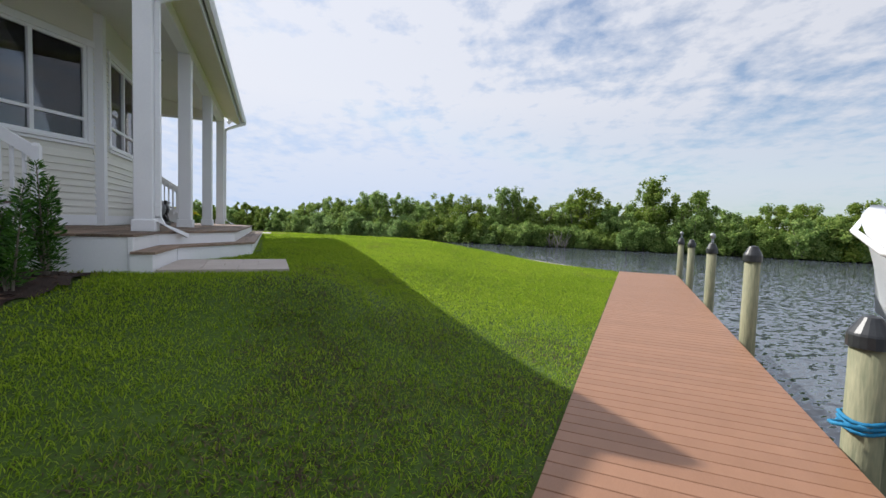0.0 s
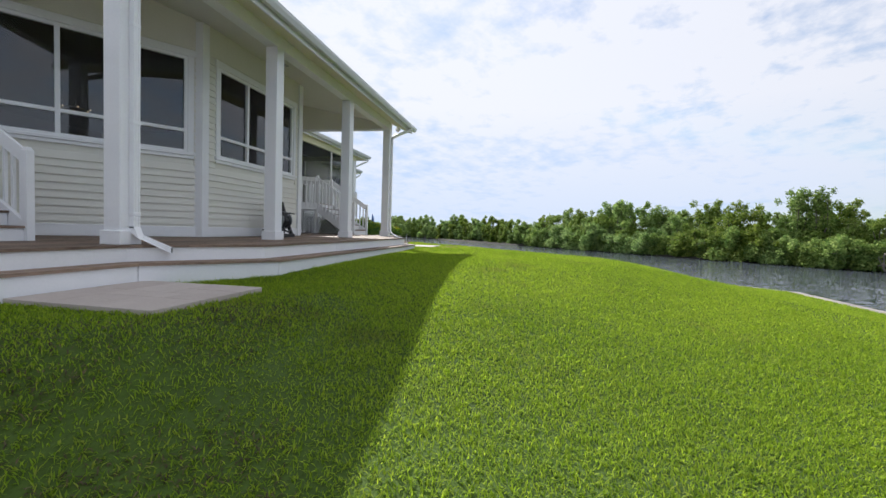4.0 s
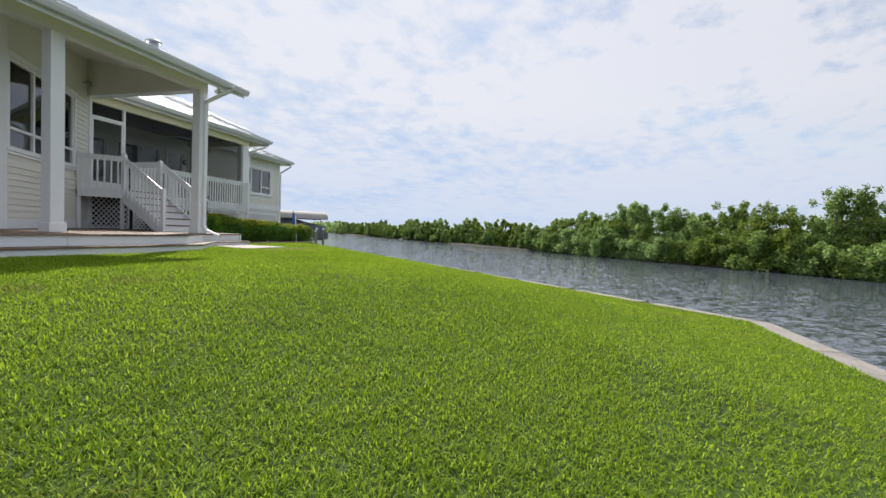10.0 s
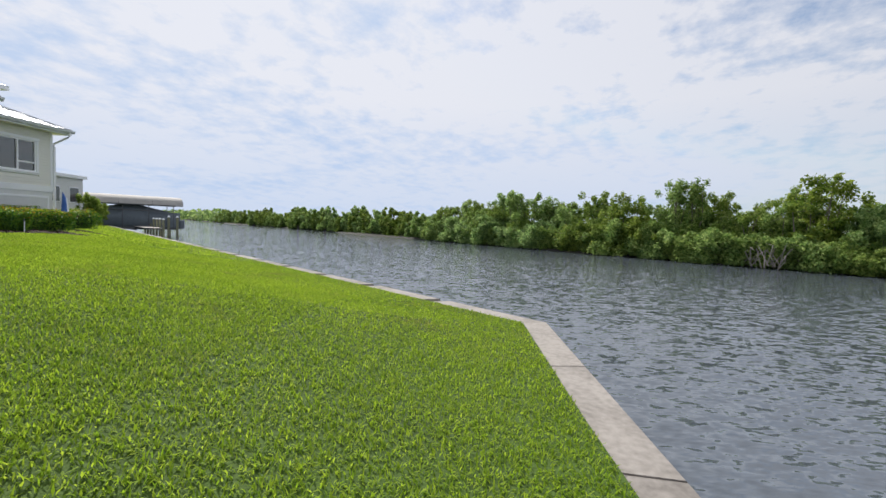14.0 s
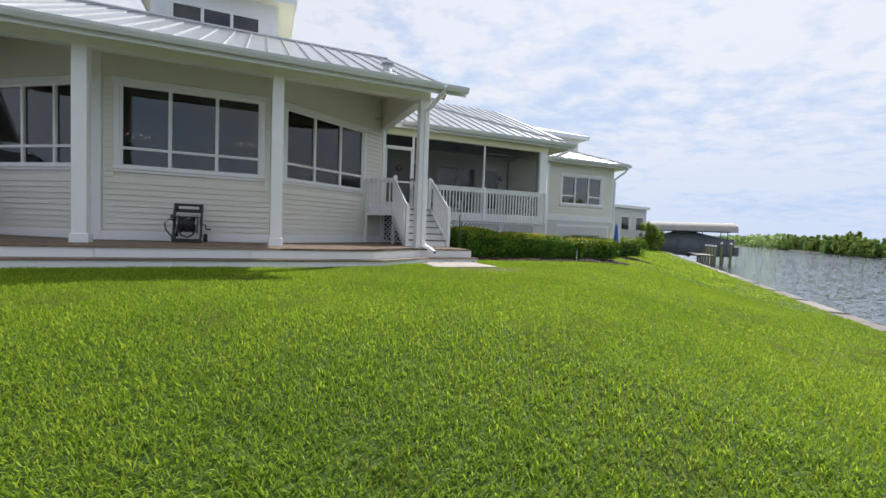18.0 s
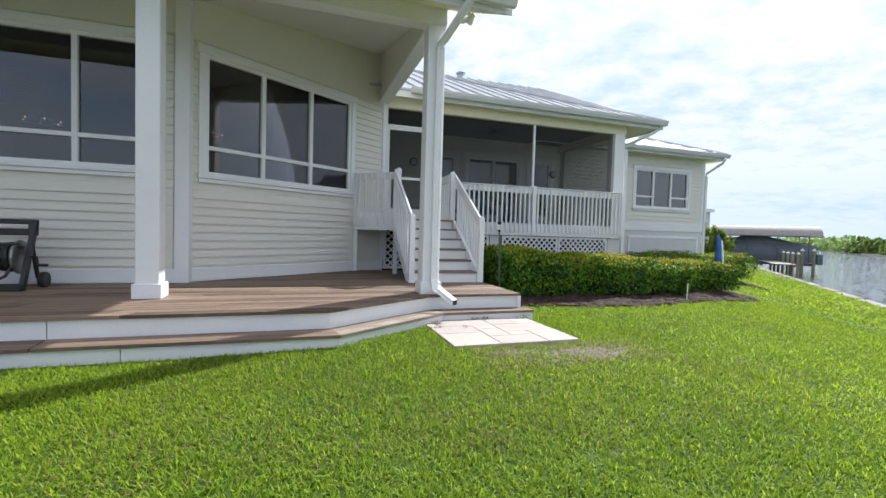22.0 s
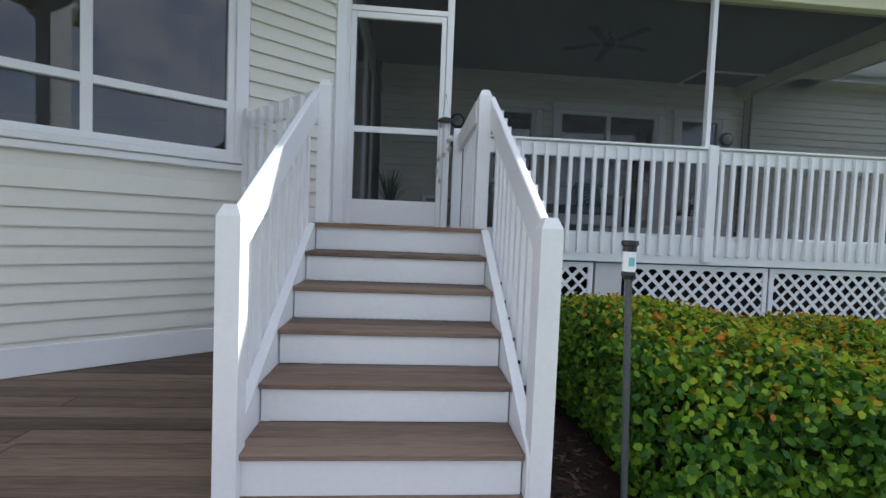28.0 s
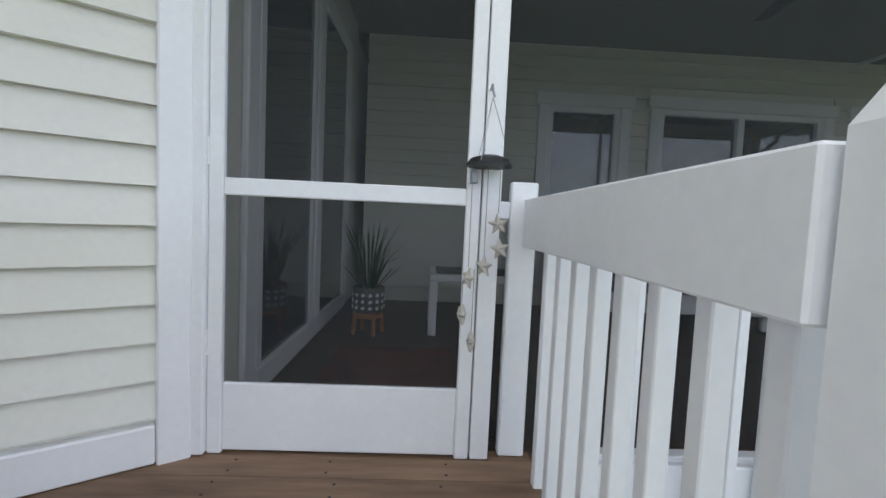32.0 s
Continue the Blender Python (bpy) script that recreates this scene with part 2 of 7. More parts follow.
WHITE = material("white_paint", (0.81, 0.82, 0.84), (0.87, 0.88, 0.90), 0.45, 3, 40, 0.08)
TRIM = material("trim_paint", (0.82, 0.83, 0.85), (0.88, 0.89, 0.91), 0.4, 2.5, 50, 0.06)
SIDING = material("siding_paint", (0.735, 0.725, 0.66), (0.79, 0.78, 0.71), 0.55, 2, 45, 0.1, rnd=0.1)
PORCHWHITE = material("porch_ceiling_white", (0.70, 0.70, 0.66), (0.76, 0.76, 0.72), 0.6, 1.5, 30, 0.05)
SOFFIT = material("soffit_paint", (0.77, 0.74, 0.55), (0.83, 0.80, 0.61), 0.6, 1.5, 30, 0.05)
BASE = material("render_base", (0.62, 0.63, 0.62), (0.70, 0.71, 0.70), 0.8, 3, 50, 0.25)
METAL = material("roof_metal", (0.48, 0.50, 0.52), (0.58, 0.60, 0.62), 0.35, 0.8, 30, 0.04, metal=0.55)
GUTTER = material("gutter_paint", (0.66, 0.68, 0.70), (0.73, 0.75, 0.77), 0.35, 2, 40, 0.03)
DECK = material("deck_wood", (0.080, 0.052, 0.037), (0.305, 0.215, 0.155), 0.65, 2.6, 22, 0.7, stretch=(0.35, 6, 6), rnd=0.3, dist=0.004)
PALEWOOD = material("bleached_wood", (0.22, 0.175, 0.135), (0.52, 0.455, 0.385), 0.75, 2.6, 22, 0.7, stretch=(1.5, 2.5, 6), rnd=0.5, dist=0.004)
TREAD = material("tread_wood", (0.055, 0.034, 0.024), (0.245, 0.17, 0.125), 0.65, 3.2, 24, 0.8, stretch=(0.35, 6, 6), rnd=0.35, dist=0.004)
COMPOSITE = material("dock_composite", (0.255, 0.128, 0.072), (0.32, 0.165, 0.096), 0.5, 1.2, 40, 0.3, stretch=(1, 6, 1), rnd=0.25)
PILE = material("pile_wood", (0.13, 0.15, 0.09), (0.34, 0.32, 0.20), 0.8, 3, 16, 0.7, stretch=(4, 4, 0.5), dist=0.01)
CAP = material("pile_cap", (0.018, 0.02, 0.024), (0.035, 0.038, 0.042), 0.4, 5, 40, 0.05)
CONCRETE = material("concrete", (0.30, 0.27, 0.24), (0.46, 0.43, 0.39), 0.85, 2.5, 25, 0.6, dist=0.008)
PAVER = material("paver_stone", (0.43, 0.375, 0.34), (0.52, 0.465, 0.425), 0.8, 3, 30, 0.4, rnd=0.3)
SOIL = material("mulch_ground", (0.014, 0.008, 0.006), (0.05, 0.028, 0.02), 0.95, 9, 60, 1.0, dist=0.02)
TURF = material("turf_ground", (0.040, 0.070, 0.007), (0.065, 0.12, 0.008), 0.95, 0.9, 30, 1.0, dist=0.03)
BANKSOIL = material("bank_soil", (0.016, 0.017, 0.011), (0.04, 0.038, 0.025), 0.95, 1, 12, 0.6, dist=0.05)
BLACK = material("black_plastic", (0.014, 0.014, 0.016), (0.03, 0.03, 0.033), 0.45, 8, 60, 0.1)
RUBBER = material("hose_rubber", (0.02, 0.02, 0.022), (0.05, 0.05, 0.055), 0.5, 9, 60, 0.15)
STEEL = material("dull_steel", (0.25, 0.26, 0.27), (0.4, 0.41, 0.42), 0.35, 9, 60, 0.05, metal=0.9)
# room surfaces toned dark: the dimness behind the windows is in the colour
DIMROOM = material("dim_room", (0.10, 0.095, 0.085), (0.13, 0.125, 0.115), 0.8, 2, 30, 0.05)
ROOMFLOOR = material("room_floor", (0.05, 0.035, 0.025), (0.09, 0.06, 0.045), 0.5, 3, 20, 0.1)
CANVAS = material("boat_cover", (0.12, 0.145, 0.17), (0.19, 0.22, 0.25), 0.8, 2, 30, 0.4, dist=0.02)
GELCOAT = material("boat_gelcoat", (0.76, 0.77, 0.78), (0.82, 0.83, 0.84), 0.2, 2, 30, 0.02)
ROPE = material("blue_rope", (0.0, 0.12, 0.30), (0.02, 0.26, 0.46), 0.7, 40, 160, 0.8)
BLUE = material("blue_cloth", (0.02, 0.06, 0.30), (0.05, 0.12, 0.42), 0.7, 6, 40, 0.2)
BULB = glow("warm_bulb", (1.0, 0.72, 0.42), 1.6)
GLASS = see_through("window_glass", (0.62, 0.64, 0.66), 1.75)
COATED = see_through("coated_glass", (0.40, 0.44, 0.47), 2.5)
SCREEN = see_through("insect_screen", (0.95, 0.95, 0.95), 0, 0.22, (0.075, 0.08, 0.085))
# dark ceiling boards; the dimness of the underside is put into their tone too
PORCHCEIL = material("porch_ceiling_dim", (0.12, 0.122, 0.118), (0.16, 0.162, 0.155), 0.7, 2, 30, 0.05)
LANDWOOD = material("landing_wood", (0.10, 0.058, 0.034), (0.29, 0.185, 0.115), 0.6, 2.2, 7, 0.5, stretch=(0.6, 4, 4), rnd=0.16, dist=0.003)
BARK = material("bark", (0.10, 0.085, 0.065), (0.24, 0.21, 0.17), 0.9, 3, 18, 0.7, dist=0.02)
GRASS = leafy("grass_blades", (0.13, 0.235, 0.016), (0.27, 0.405, 0.022), (0.43, 0.55, 0.045), 0.60, 0.7, 0.35, (0.24, 0.19, 0.08))
MANGROVE = leafy("mangrove_leaves", (0.09, 0.185, 0.034), (0.205, 0.325, 0.054), (0.39, 0.49, 0.11), 0.5, 0.75, 0.5, vary=0.24)
HEDGE = leafy("hedge_leaves", (0.02, 0.075, 0.010), (0.07, 0.19, 0.016), (0.25, 0.40, 0.028), 0.3, 0.5, 2.6)
SHOOTS = leafy("young_leaves", (0.19, 0.34, 0.015), (0.38, 0.45, 0.02), (0.56, 0.20, 0.02), 0.4, 0.7, 2.0)
SHRUB = leafy("shrub_leaves", (0.02, 0.07, 0.012), (0.05, 0.14, 0.018), (0.10, 0.22, 0.03), 0.3, 0.4, 2.0)


# ---- mesh helpers ----
def bx(x0, y0, z0, x1, y1, z1):
    v = [(x, y, z) for z in (z0, z1) for y in (y0, y1) for x in (x0, x1)]
    f = [(0, 2, 3, 1), (4, 5, 7, 6), (0, 1, 5, 4), (2, 6, 7, 3), (0, 4, 6, 2), (1, 3, 7, 5)]
    return v, f


def cbx(x0, y0, z0, x1, y1, z1, c=0.006):
    """Box with chamfered edges."""
    bm = bmesh.new()
    bmesh.ops.create_cube(bm, size=1.0)
    for v in bm.verts:
        v.co = Vector(((x0 + x1) / 2 + v.co.x * (x1 - x0), (y0 + y1) / 2 + v.co.y * (y1 - y0), (z0 + z1) / 2 + v.co.z * (z1 - z0)))
    bmesh.ops.bevel(bm, geom=bm.edges[:], offset=c, segments=1, affect="EDGES")
    return take(bm)


def take(bm):
    bm.verts.index_update()
    v = [tuple(q.co) for q in bm.verts]
    f = [tuple(q.index for q in g.verts) for g in bm.faces]
    bm.free()
    return v, f


def merge(*geos):
    v, f = [], []
    for a, b in geos:
        o = len(v)
        v += a
        f += [tuple(i + o for i in g) for g in b]
    return v, f


def turned(geo, m):
    return [tuple(m @ Vector(p)) for p in geo[0]], geo[1]


def prism(poly, z0, z1):
    """Upright prism on a plan polygon, anticlockwise."""
    n = len(poly)
    v = [(x, y, z0) for x, y in poly] + [(x, y, z1) for x, y in poly]
    f = [tuple(reversed(range(n))), tuple(range(n, 2 * n))]
    f += [(i, (i + 1) % n, n + (i + 1) % n, n + i) for i in range(n)]
    return v, f


def tube(points, r, sides=8, radii=None):
    """Round bar along points."""
    v, f = [], []
    pts = [Vector(p) for p in points]
    for i, p in enumerate(pts):
        d = (pts[min(i + 1, len(pts) - 1)] - pts[max(i - 1, 0)]).normalized()
        a = d.cross((0, 0, 1)) if abs(d.z) < 0.95 else d.cross((1, 0, 0))
        a.normalize()
        b = d.cross(a)
        q = radii[i] if radii else r
        for k in range(sides):
            w = 2 * math.pi * k / sides
            v.append(tuple(p + a * (q * math.cos(w)) + b * (q * math.sin(w))))
    for i in range(len(pts) - 1):
        for k in range(sides):
            f.append((i * sides + k, i * sides + (k + 1) % sides, (i + 1) * sides + (k + 1) % sides, (i + 1) * sides + k))
    f.append(tuple(reversed(range(sides))))
    f.append(tuple(range((len(pts) - 1) * sides, len(pts) * sides)))
    return v, f


def turned_profile(profile, sides=16):
    """Lathe: rows of radius, height."""
    v, f = [], []
    for r, z in profile:
        for k in range(sides):
            w = 2 * math.pi * k / sides
            v.append((r * math.cos(w), r * math.sin(w), z))
    for i in range(len(profile) - 1):
        for k in range(sides):
            f.append((i * sides + k, i * sides + (k + 1) % sides, (i + 1) * sides + (k + 1) % sides, (i + 1) * sides + k))
    f.append(tuple(reversed(range(sides))))
    f.append(tuple(range((len(profile) - 1) * sides, len(profile) * sides)))
    return v, f


def data(name, geo, mat, smooth=False):
    me = bpy.data.meshes.new(name)
    me.from_pydata(geo[0], [], geo[1])
    me.materials.append(mat)
    if smooth:
        me.polygons.foreach_set("use_smooth", [True] * len(me.polygons))
    me.update()
    return me


def part(name, geo, mat, parent, label="", smooth=False, m=None, kind=""):
    """One mesh object under a thing or a part; geo is vertices and faces, or a mesh to share."""
    ob = new(name, geo if isinstance(geo, bpy.types.Mesh) else data(name, geo, mat, smooth))
    ob.parent = parent
    if m is not None:
        ob.matrix_basis = m
    return tagged(ob, label, kind=kind)


def thing(name, label, category, m=None, group="", kind=""):
    ob = new(name)
    ob.empty_display_size = 0.1
    if m is not None:
        ob.matrix_basis = m
    return tagged(ob, label, category, group, kind)


def solid(name, geo, mat, label="", category="", kind="structure", smooth=False, m=None, group=""):
    ob = new(name, data(name, geo, mat, smooth))
    if m is not None:
        ob.matrix_basis = m
    return tagged(ob, label, category, group, kind)


def cloud_mesh(name, verts, faces_n, mat):
    """Mesh of separate faces with faces_n corners each, from one array."""
    me = bpy.data.meshes.new(name)
    n = len(verts)
    k = n // faces_n
    me.vertices.add(n)
    me.vertices.foreach_set("co", np.asarray(verts, dtype=np.float32).ravel())
    me.loops.add(n)
    me.loops.foreach_set("vertex_index", np.arange(n, dtype=np.int32))
    me.polygons.add(k)
    me.polygons.foreach_set("loop_start", np.arange(0, n, faces_n, dtype=np.int32))
    me.materials.append(mat)
    me.update(calc_edges=True)
    return me


def leaves(points, normals, size, rng, aspect=0.55, jitter=0.35):
    """Six-cornered leaves at points, facing about along normals."""
    n = len(points)
    nrm = normals + rng.normal(0, jitter, (n, 3))
    nrm /= np.linalg.norm(nrm, axis=1)[:, None]
    a = np.cross(nrm, rng.normal(0, 1, (n, 3)))
    a /= np.linalg.norm(a, axis=1)[:, None] + 1e-9
    b = np.cross(nrm, a)
    s = (size * rng.uniform(0.65, 1.25, n))[:, None]
    shape = ((-0.5, 0), (-0.2, -0.5), (0.25, -0.42), (0.5, 0), (0.25, 0.42), (-0.2, 0.5))
    v = np.stack([points + a * s * u + b * s * w * aspect + nrm * s * (0.10 if k in (1, 2, 4, 5) else 0) for k, (u, w) in enumerate(shape)], axis=1)
    return v.reshape(-1, 3)

# ---- plan ----
AX = -5.30             # axis of the symmetric porch
DECKZ, RISE, LAND = 0.40, 0.1833, 1.50
SX, DY = -0.115, 0.15    # place of the stairs, and of the door's plane
EAVE = 4.20
FRIEZE = 3.98
COLS = [-10.26, -7.03, -3.59, -0.235]
COLY = -3.69
EY = -4.36               # front eave
FALL, NEARZ = 7.0, 0.06   # width of the lawn's slope, height of the lawn by the house


def ceil_z(y):
    """Underside of the sloping porch ceiling."""
    return 4.24 + 0.22 * (y + 3.6)


def mir(x):
    return 2 * AX - x


def ground(x, y):
    """Height of the lawn."""
    d = min((x + y + 22.75) / 1.4142, y + 16.60, (17.3 - x + y) / 1.4142)
    s = max(0.0, min(1.0, d / FALL))
    s = s * s * (3 - 2 * s)
    edge = -0.90 + 0.16 * max(0.0, min(1.0, (-x - 3.0) / 6.0))
    z = edge + (NEARZ - edge) * s
    w = max(0.0, min(1.0, (1.6 - max(abs(x + 11.0) - 1.2, 0.0)) / 1.6)) * max(0.0, min(1.0, (1.3 - max(-5.7 - y, 0.0)) / 1.3))
    w = w * w * (3 - 2 * w)
    z = z * (1 - w) - 0.060 * w
    z = min(z, -0.050 + 0.110 * max(0.0, min(1.0, (x + 10.0) / 8.5)) + 0.3 * max(0.0, -5.2 - y))
    return z + 0.012 * math.sin(x * 1.3 + y * 0.7) * math.sin(y * 1.1 - x * 0.4) * min(1.0, max(0.0, d))


# ---- ground, water, far bank ----
def lawn():
    rows, cols = 150, 110
    v, f = [], []
    for j in range(rows + 1):
        y = -16.60 + 76 * (j / rows) ** 1.5
        x0, x1 = max(-60.0, -22.75 - y), min(70.0, 17.3 + y)
        for i in range(cols + 1):
            x = x0 + (x1 - x0) * i / cols
            v.append((x, y, ground(x, y)))
    for j in range(rows):
        for i in range(cols):
            a = j * (cols + 1) + i
            f.append((a, a + 1, a + cols + 2, a + cols + 1))
    return solid("ground", (v, f), TURF, "green lawn sloping from the house to the sea wall", "lawn", smooth=True)


lawn()


def water_material():
    m = bpy.data.materials.new("canal_water")
    m.use_nodes = True
    t = m.node_tree
    p = t.nodes["Principled BSDF"]
    p.inputs["Base Color"].default_value = (0.085, 0.10, 0.12, 1)
    p.inputs["Roughness"].default_value = 0.025
    p.inputs["IOR"].default_value = 1.6
    tc = t.nodes.new("ShaderNodeTexCoord")
    mp = t.nodes.new("ShaderNodeMapping")
    mp.inputs["Rotation"].default_value = (0, 0, radians(20))
    mp.inputs["Scale"].default_value = (1.0, 0.45, 1.0)
    t.links.new(tc.outputs["Object"], mp.inputs[0])
    n1 = t.nodes.new("ShaderNodeTexNoise")
    n1.inputs["Scale"].default_value = 3.8
    n1.inputs["Detail"].default_value = 2
    n1.inputs["Roughness"].default_value = 0.55
    n2 = t.nodes.new("ShaderNodeTexNoise")
    n2.inputs["Scale"].default_value = 11.0
    n2.inputs["Detail"].default_value = 1.5
    t.links.new(mp.outputs[0], n1.inputs["Vector"])
    t.links.new(mp.outputs[0], n2.inputs["Vector"])
    # wind ripples: two scales of slope, steeper across the wind
    ad = nd(t, "ShaderNodeVectorMath", op="ADD")
    t.links.new(n1.outputs["Color"], ad.inputs[0])
    t.links.new(n2.outputs["Color"], ad.inputs[1])
    sl = nd(t, "ShaderNodeVectorMath", op="SUBTRACT")
    sl.inputs[1].default_value = (1.0, 1.0, 1.0)
    t.links.new(ad.outputs[0], sl.inputs[0])
    sc = nd(t, "ShaderNodeVectorMath", op="MULTIPLY_ADD")
    sc.inputs[1].default_value = (0.68, 0.68, 0.0)
    sc.inputs[2].default_value = (0.0, 0.0, 1.0)
    t.links.new(sl.outputs[0], sc.inputs[0])
    no = nd(t, "ShaderNodeVectorMath", op="NORMALIZE")
    t.links.new(sc.outputs[0], no.inputs[0])
    t.links.new(no.outputs[0], p.inputs["Normal"])
    return m


WATERMAT = water_material()
solid("water", ([(-900, -900, WATER), (1500, -900, WATER), (1500, 1500, WATER), (-900, 1500, WATER)], [(0, 1, 2, 3)]), WATERMAT,
      "dark rippled water of a wide canal", "water")

BANK0, BANKD = Vector((18.0, -60.0, 0)), Vector((116.0, 103.0, 0)).normalized()
BANKN = Vector((BANKD.y, -BANKD.x, 0))


def far_bank():
    rng = random.Random(5)
    v, f = [], []
    n = 130
    for i in range(n + 1):
        s = -260 + 900 * i / n
        w = 1.6 * math.sin(s * 0.11) + 1.2 * math.sin(s * 0.043 + 1) + rng.uniform(-0.5, 0.5)
        p = BANK0 + BANKD * s
        for d, z in ((w, WATER - 0.3), (w + 1.2, WATER + 0.25), (w + 6, WATER + 0.5), (900, WATER + 0.8)):
            q = p + BANKN * d
            v.append((q.x, q.y, z))
    for i in range(n):
        for k in range(3):
            a = i * 4 + k
            f.append((a, a + 4, a + 5, a + 1))
    return solid("backdrop_bank", (v, f), BANKSOIL, "low muddy far bank under the mangroves", "bank", smooth=True)


far_bank()
# land behind the house, closing the place
solid("ground_back", bx(-400, 59.2, WATER - 1, 76, 900, 0.0), TURF, "far ground behind the house", "ground")
solid("ground_west", ([(-400, -40, -0.9), (-60, 37.0, -0.4), (-60, 59.3, -0.3), (-400, 59.3, -0.5), (-400, -40, -3.0), (-60, 37.0, -3.0)],
                      [(0, 1, 2, 3), (0, 4, 5, 1)]), TURF, "lawn of the neighbouring land", "ground")

# ---- sea wall ----
WALLLINE = [(-23.9, 1.15), (-6.15, -16.60), (0.70, -16.60), (60.0, 42.7)]


def offset_line(pts, d):
    """The line moved to its right by d, mitred."""
    out = []
    for i, p in enumerate(pts):
        dirs = []
        if i:
            dirs.append((Vector(p) - Vector(pts[i - 1])).normalized())
        if i < len(pts) - 1:
            dirs.append((Vector(pts[i + 1]) - Vector(p)).normalized())
        ns = [Vector((q.y, -q.x)) for q in dirs]
        b = sum(ns, Vector((0, 0)))
        b.normalize()
        out.append(tuple(Vector(p) + b * (d / b.dot(ns[0]))))
    return out


outer = offset_line(WALLLINE, 0.44)


WALLCAP = material("stained_concrete", (0.13, 0.115, 0.10), (0.33, 0.30, 0.27), 0.9, 1.6, 14, 0.8, rnd=0.25, dist=0.01)
MOSSCAP = material("mossy_concrete", (0.06, 0.05, 0.038), (0.17, 0.135, 0.10), 0.9, 2.2, 16, 0.8, rnd=0.25, dist=0.01)


def sea_wall():
    body = thing("sea_wall", "grey weathered concrete sea wall along the lawn", "sea wall", kind="structure")
    v, f = [], []
    face = offset_line(WALLLINE, 0.34)
    for (a, b) in zip(WALLLINE, face):
        zt = -0.74 if a[0] < -6 else -0.9
        v += [(a[0], a[1], zt - 0.2), (b[0], b[1], zt - 0.2), (b[0], b[1], -3.2), (a[0], a[1], -3.2)]
    for i in range(len(WALLLINE) - 1):
        for k in range(4):
            f.append((i * 4 + k, i * 4 + (k + 1) % 4, i * 4 + 4 + (k + 1) % 4, i * 4 + 4 + k))
    part("wall_face", (v, f), CONCRETE, body)
    for i in range(1, len(WALLLINE) - 1):
        a0, a1, b0, b1 = (Vector(q) for q in (WALLLINE[i], WALLLINE[i + 1], outer[i], outer[i + 1]))
        if i >= 3:
            b0, b1 = a0.lerp(b0, 0.5), a1.lerp(b1, 0.5)
        n = max(1, round((a1 - a0).length / 2.6))
        for k in range(n):
            s, e = k / n + (0.002 if k else 0), (k + 1) / n - (0.002 if k < n - 1 else 0)
            q = [a0.lerp(a1, s), b0.lerp(b1, s), b0.lerp(b1, e), a0.lerp(a1, e)]
            c = 0.015
            top = [q[0], q[1] + (q[0] - q[1]).normalized() * c, q[2] + (q[3] - q[2]).normalized() * c, q[3]]
            z = -0.91 if i < 3 else -1.14
            vv = [(p.x, p.y, z - 0.25) for p in q] + [(p.x, p.y, z - c) for p in q] + [(p.x, p.y, z) for p in top]
            ff = [(3, 2, 1, 0), (8, 9, 10, 11)] + [(o + j, o + (j + 1) % 4, o + 4 + (j + 1) % 4, o + 4 + j) for o in (0, 4) for j in range(4)]
            part("cap_slab", (vv, ff), WALLCAP if i < 3 else MOSSCAP, body)
    # the stretch under the dock's inner edge
    q = [Vector((-6.84, -15.91)), Vector((-7.14, -16.21)), Vector(outer[1]), Vector(WALLLINE[1])]
    part("cap_slab", prism([(p.x, p.y) for p in q], -1.15, -0.87), CONCRETE, body)
    return body


sea_wall()


# ---- dock ----
def dock():
    """Boards lie across; u runs along the dock, w across it from the lawn to the water."""
    u, w = Vector((1, -1, 0)).normalized(), Vector((-1, -1, 0)).normalized()
    end = Vector((-6.84, -15.91, -0.70))
    m = Matrix((( *(-u).xyz[:1], w.x, 0, end.x), (-u.y, w.y, 0, end.y), (0, 0, 1, end.z), (0, 0, 0, 1)))
    d = thing("dock", "brown composite-board dock beside the lawn", "dock", m, kind="structure")
    me = data("dock_board", cbx(0.003, 0, -0.026, 0.140, 1.66, 0, 0.004), COMPOSITE)
    for i in range(168):
        part("dock_board", me, COMPOSITE, d, m=pose(0.143 * i, 0, 0))
    part("fascia", cbx(-0.03, 1.60, -0.26, 24.0, 1.645, -0.028), COMPOSITE, d)
    part("end_fascia", cbx(-0.035, 0.0, -0.26, -0.002, 1.66, -0.002), COMPOSITE, d)
    # added sheet closes the board gaps; its black stands for the shade in them
    part("underlay", bx(0.01, 0.02, -0.045, 23.95, 1.58, -0.0285), BLACK, d, "black sheet added under the boards, closing and darkening the gaps")
    for k in range(9):
        part("joist", bx(0.3 + 2.8 * k, 0.02, -0.22, 0.38 + 2.8 * k, 1.58, -0.047), PILE, d)
    return m


DOCK = dock()


def pile_geo(h, r=0.125):
    rng = random.Random(int(h * 100))
    prof = [(r * 1.04, 0), (r * 1.02, h * 0.3), (r, h * 0.65), (r * 0.97, h)]
    return turned_profile(prof, 18)


def dock_pile(u, w, top, finial=False, r=0.125, label="weathered timber dock pile with a black pointed cap"):
    base = -3.2
    p = DOCK @ Vector((u, w, 0))
    t = thing("dock_pile", label, "dock pile", pose(p.x, p.y, base), group="piles along the dock")
    h = top - base
    part("post", pile_geo(h, r), PILE, t, smooth=True)
    c = r * 1.16
    part("cap", turned_profile([(c, h - 0.04), (c, h + 0.035), (c * 0.96, h + 0.05), (0.05, h + 0.15), (0.0, h + 0.165)], 20), CAP, t, "black plastic pointed cap")
    if finial:
        part("finial", turned_profile([(0.025, h + 0.15), (0.02, h + 0.24), (0.045, h + 0.26), (0.05, h + 0.30), (0.03, h + 0.34), (0.0, h + 0.35)], 12), STEEL, t)
    return t


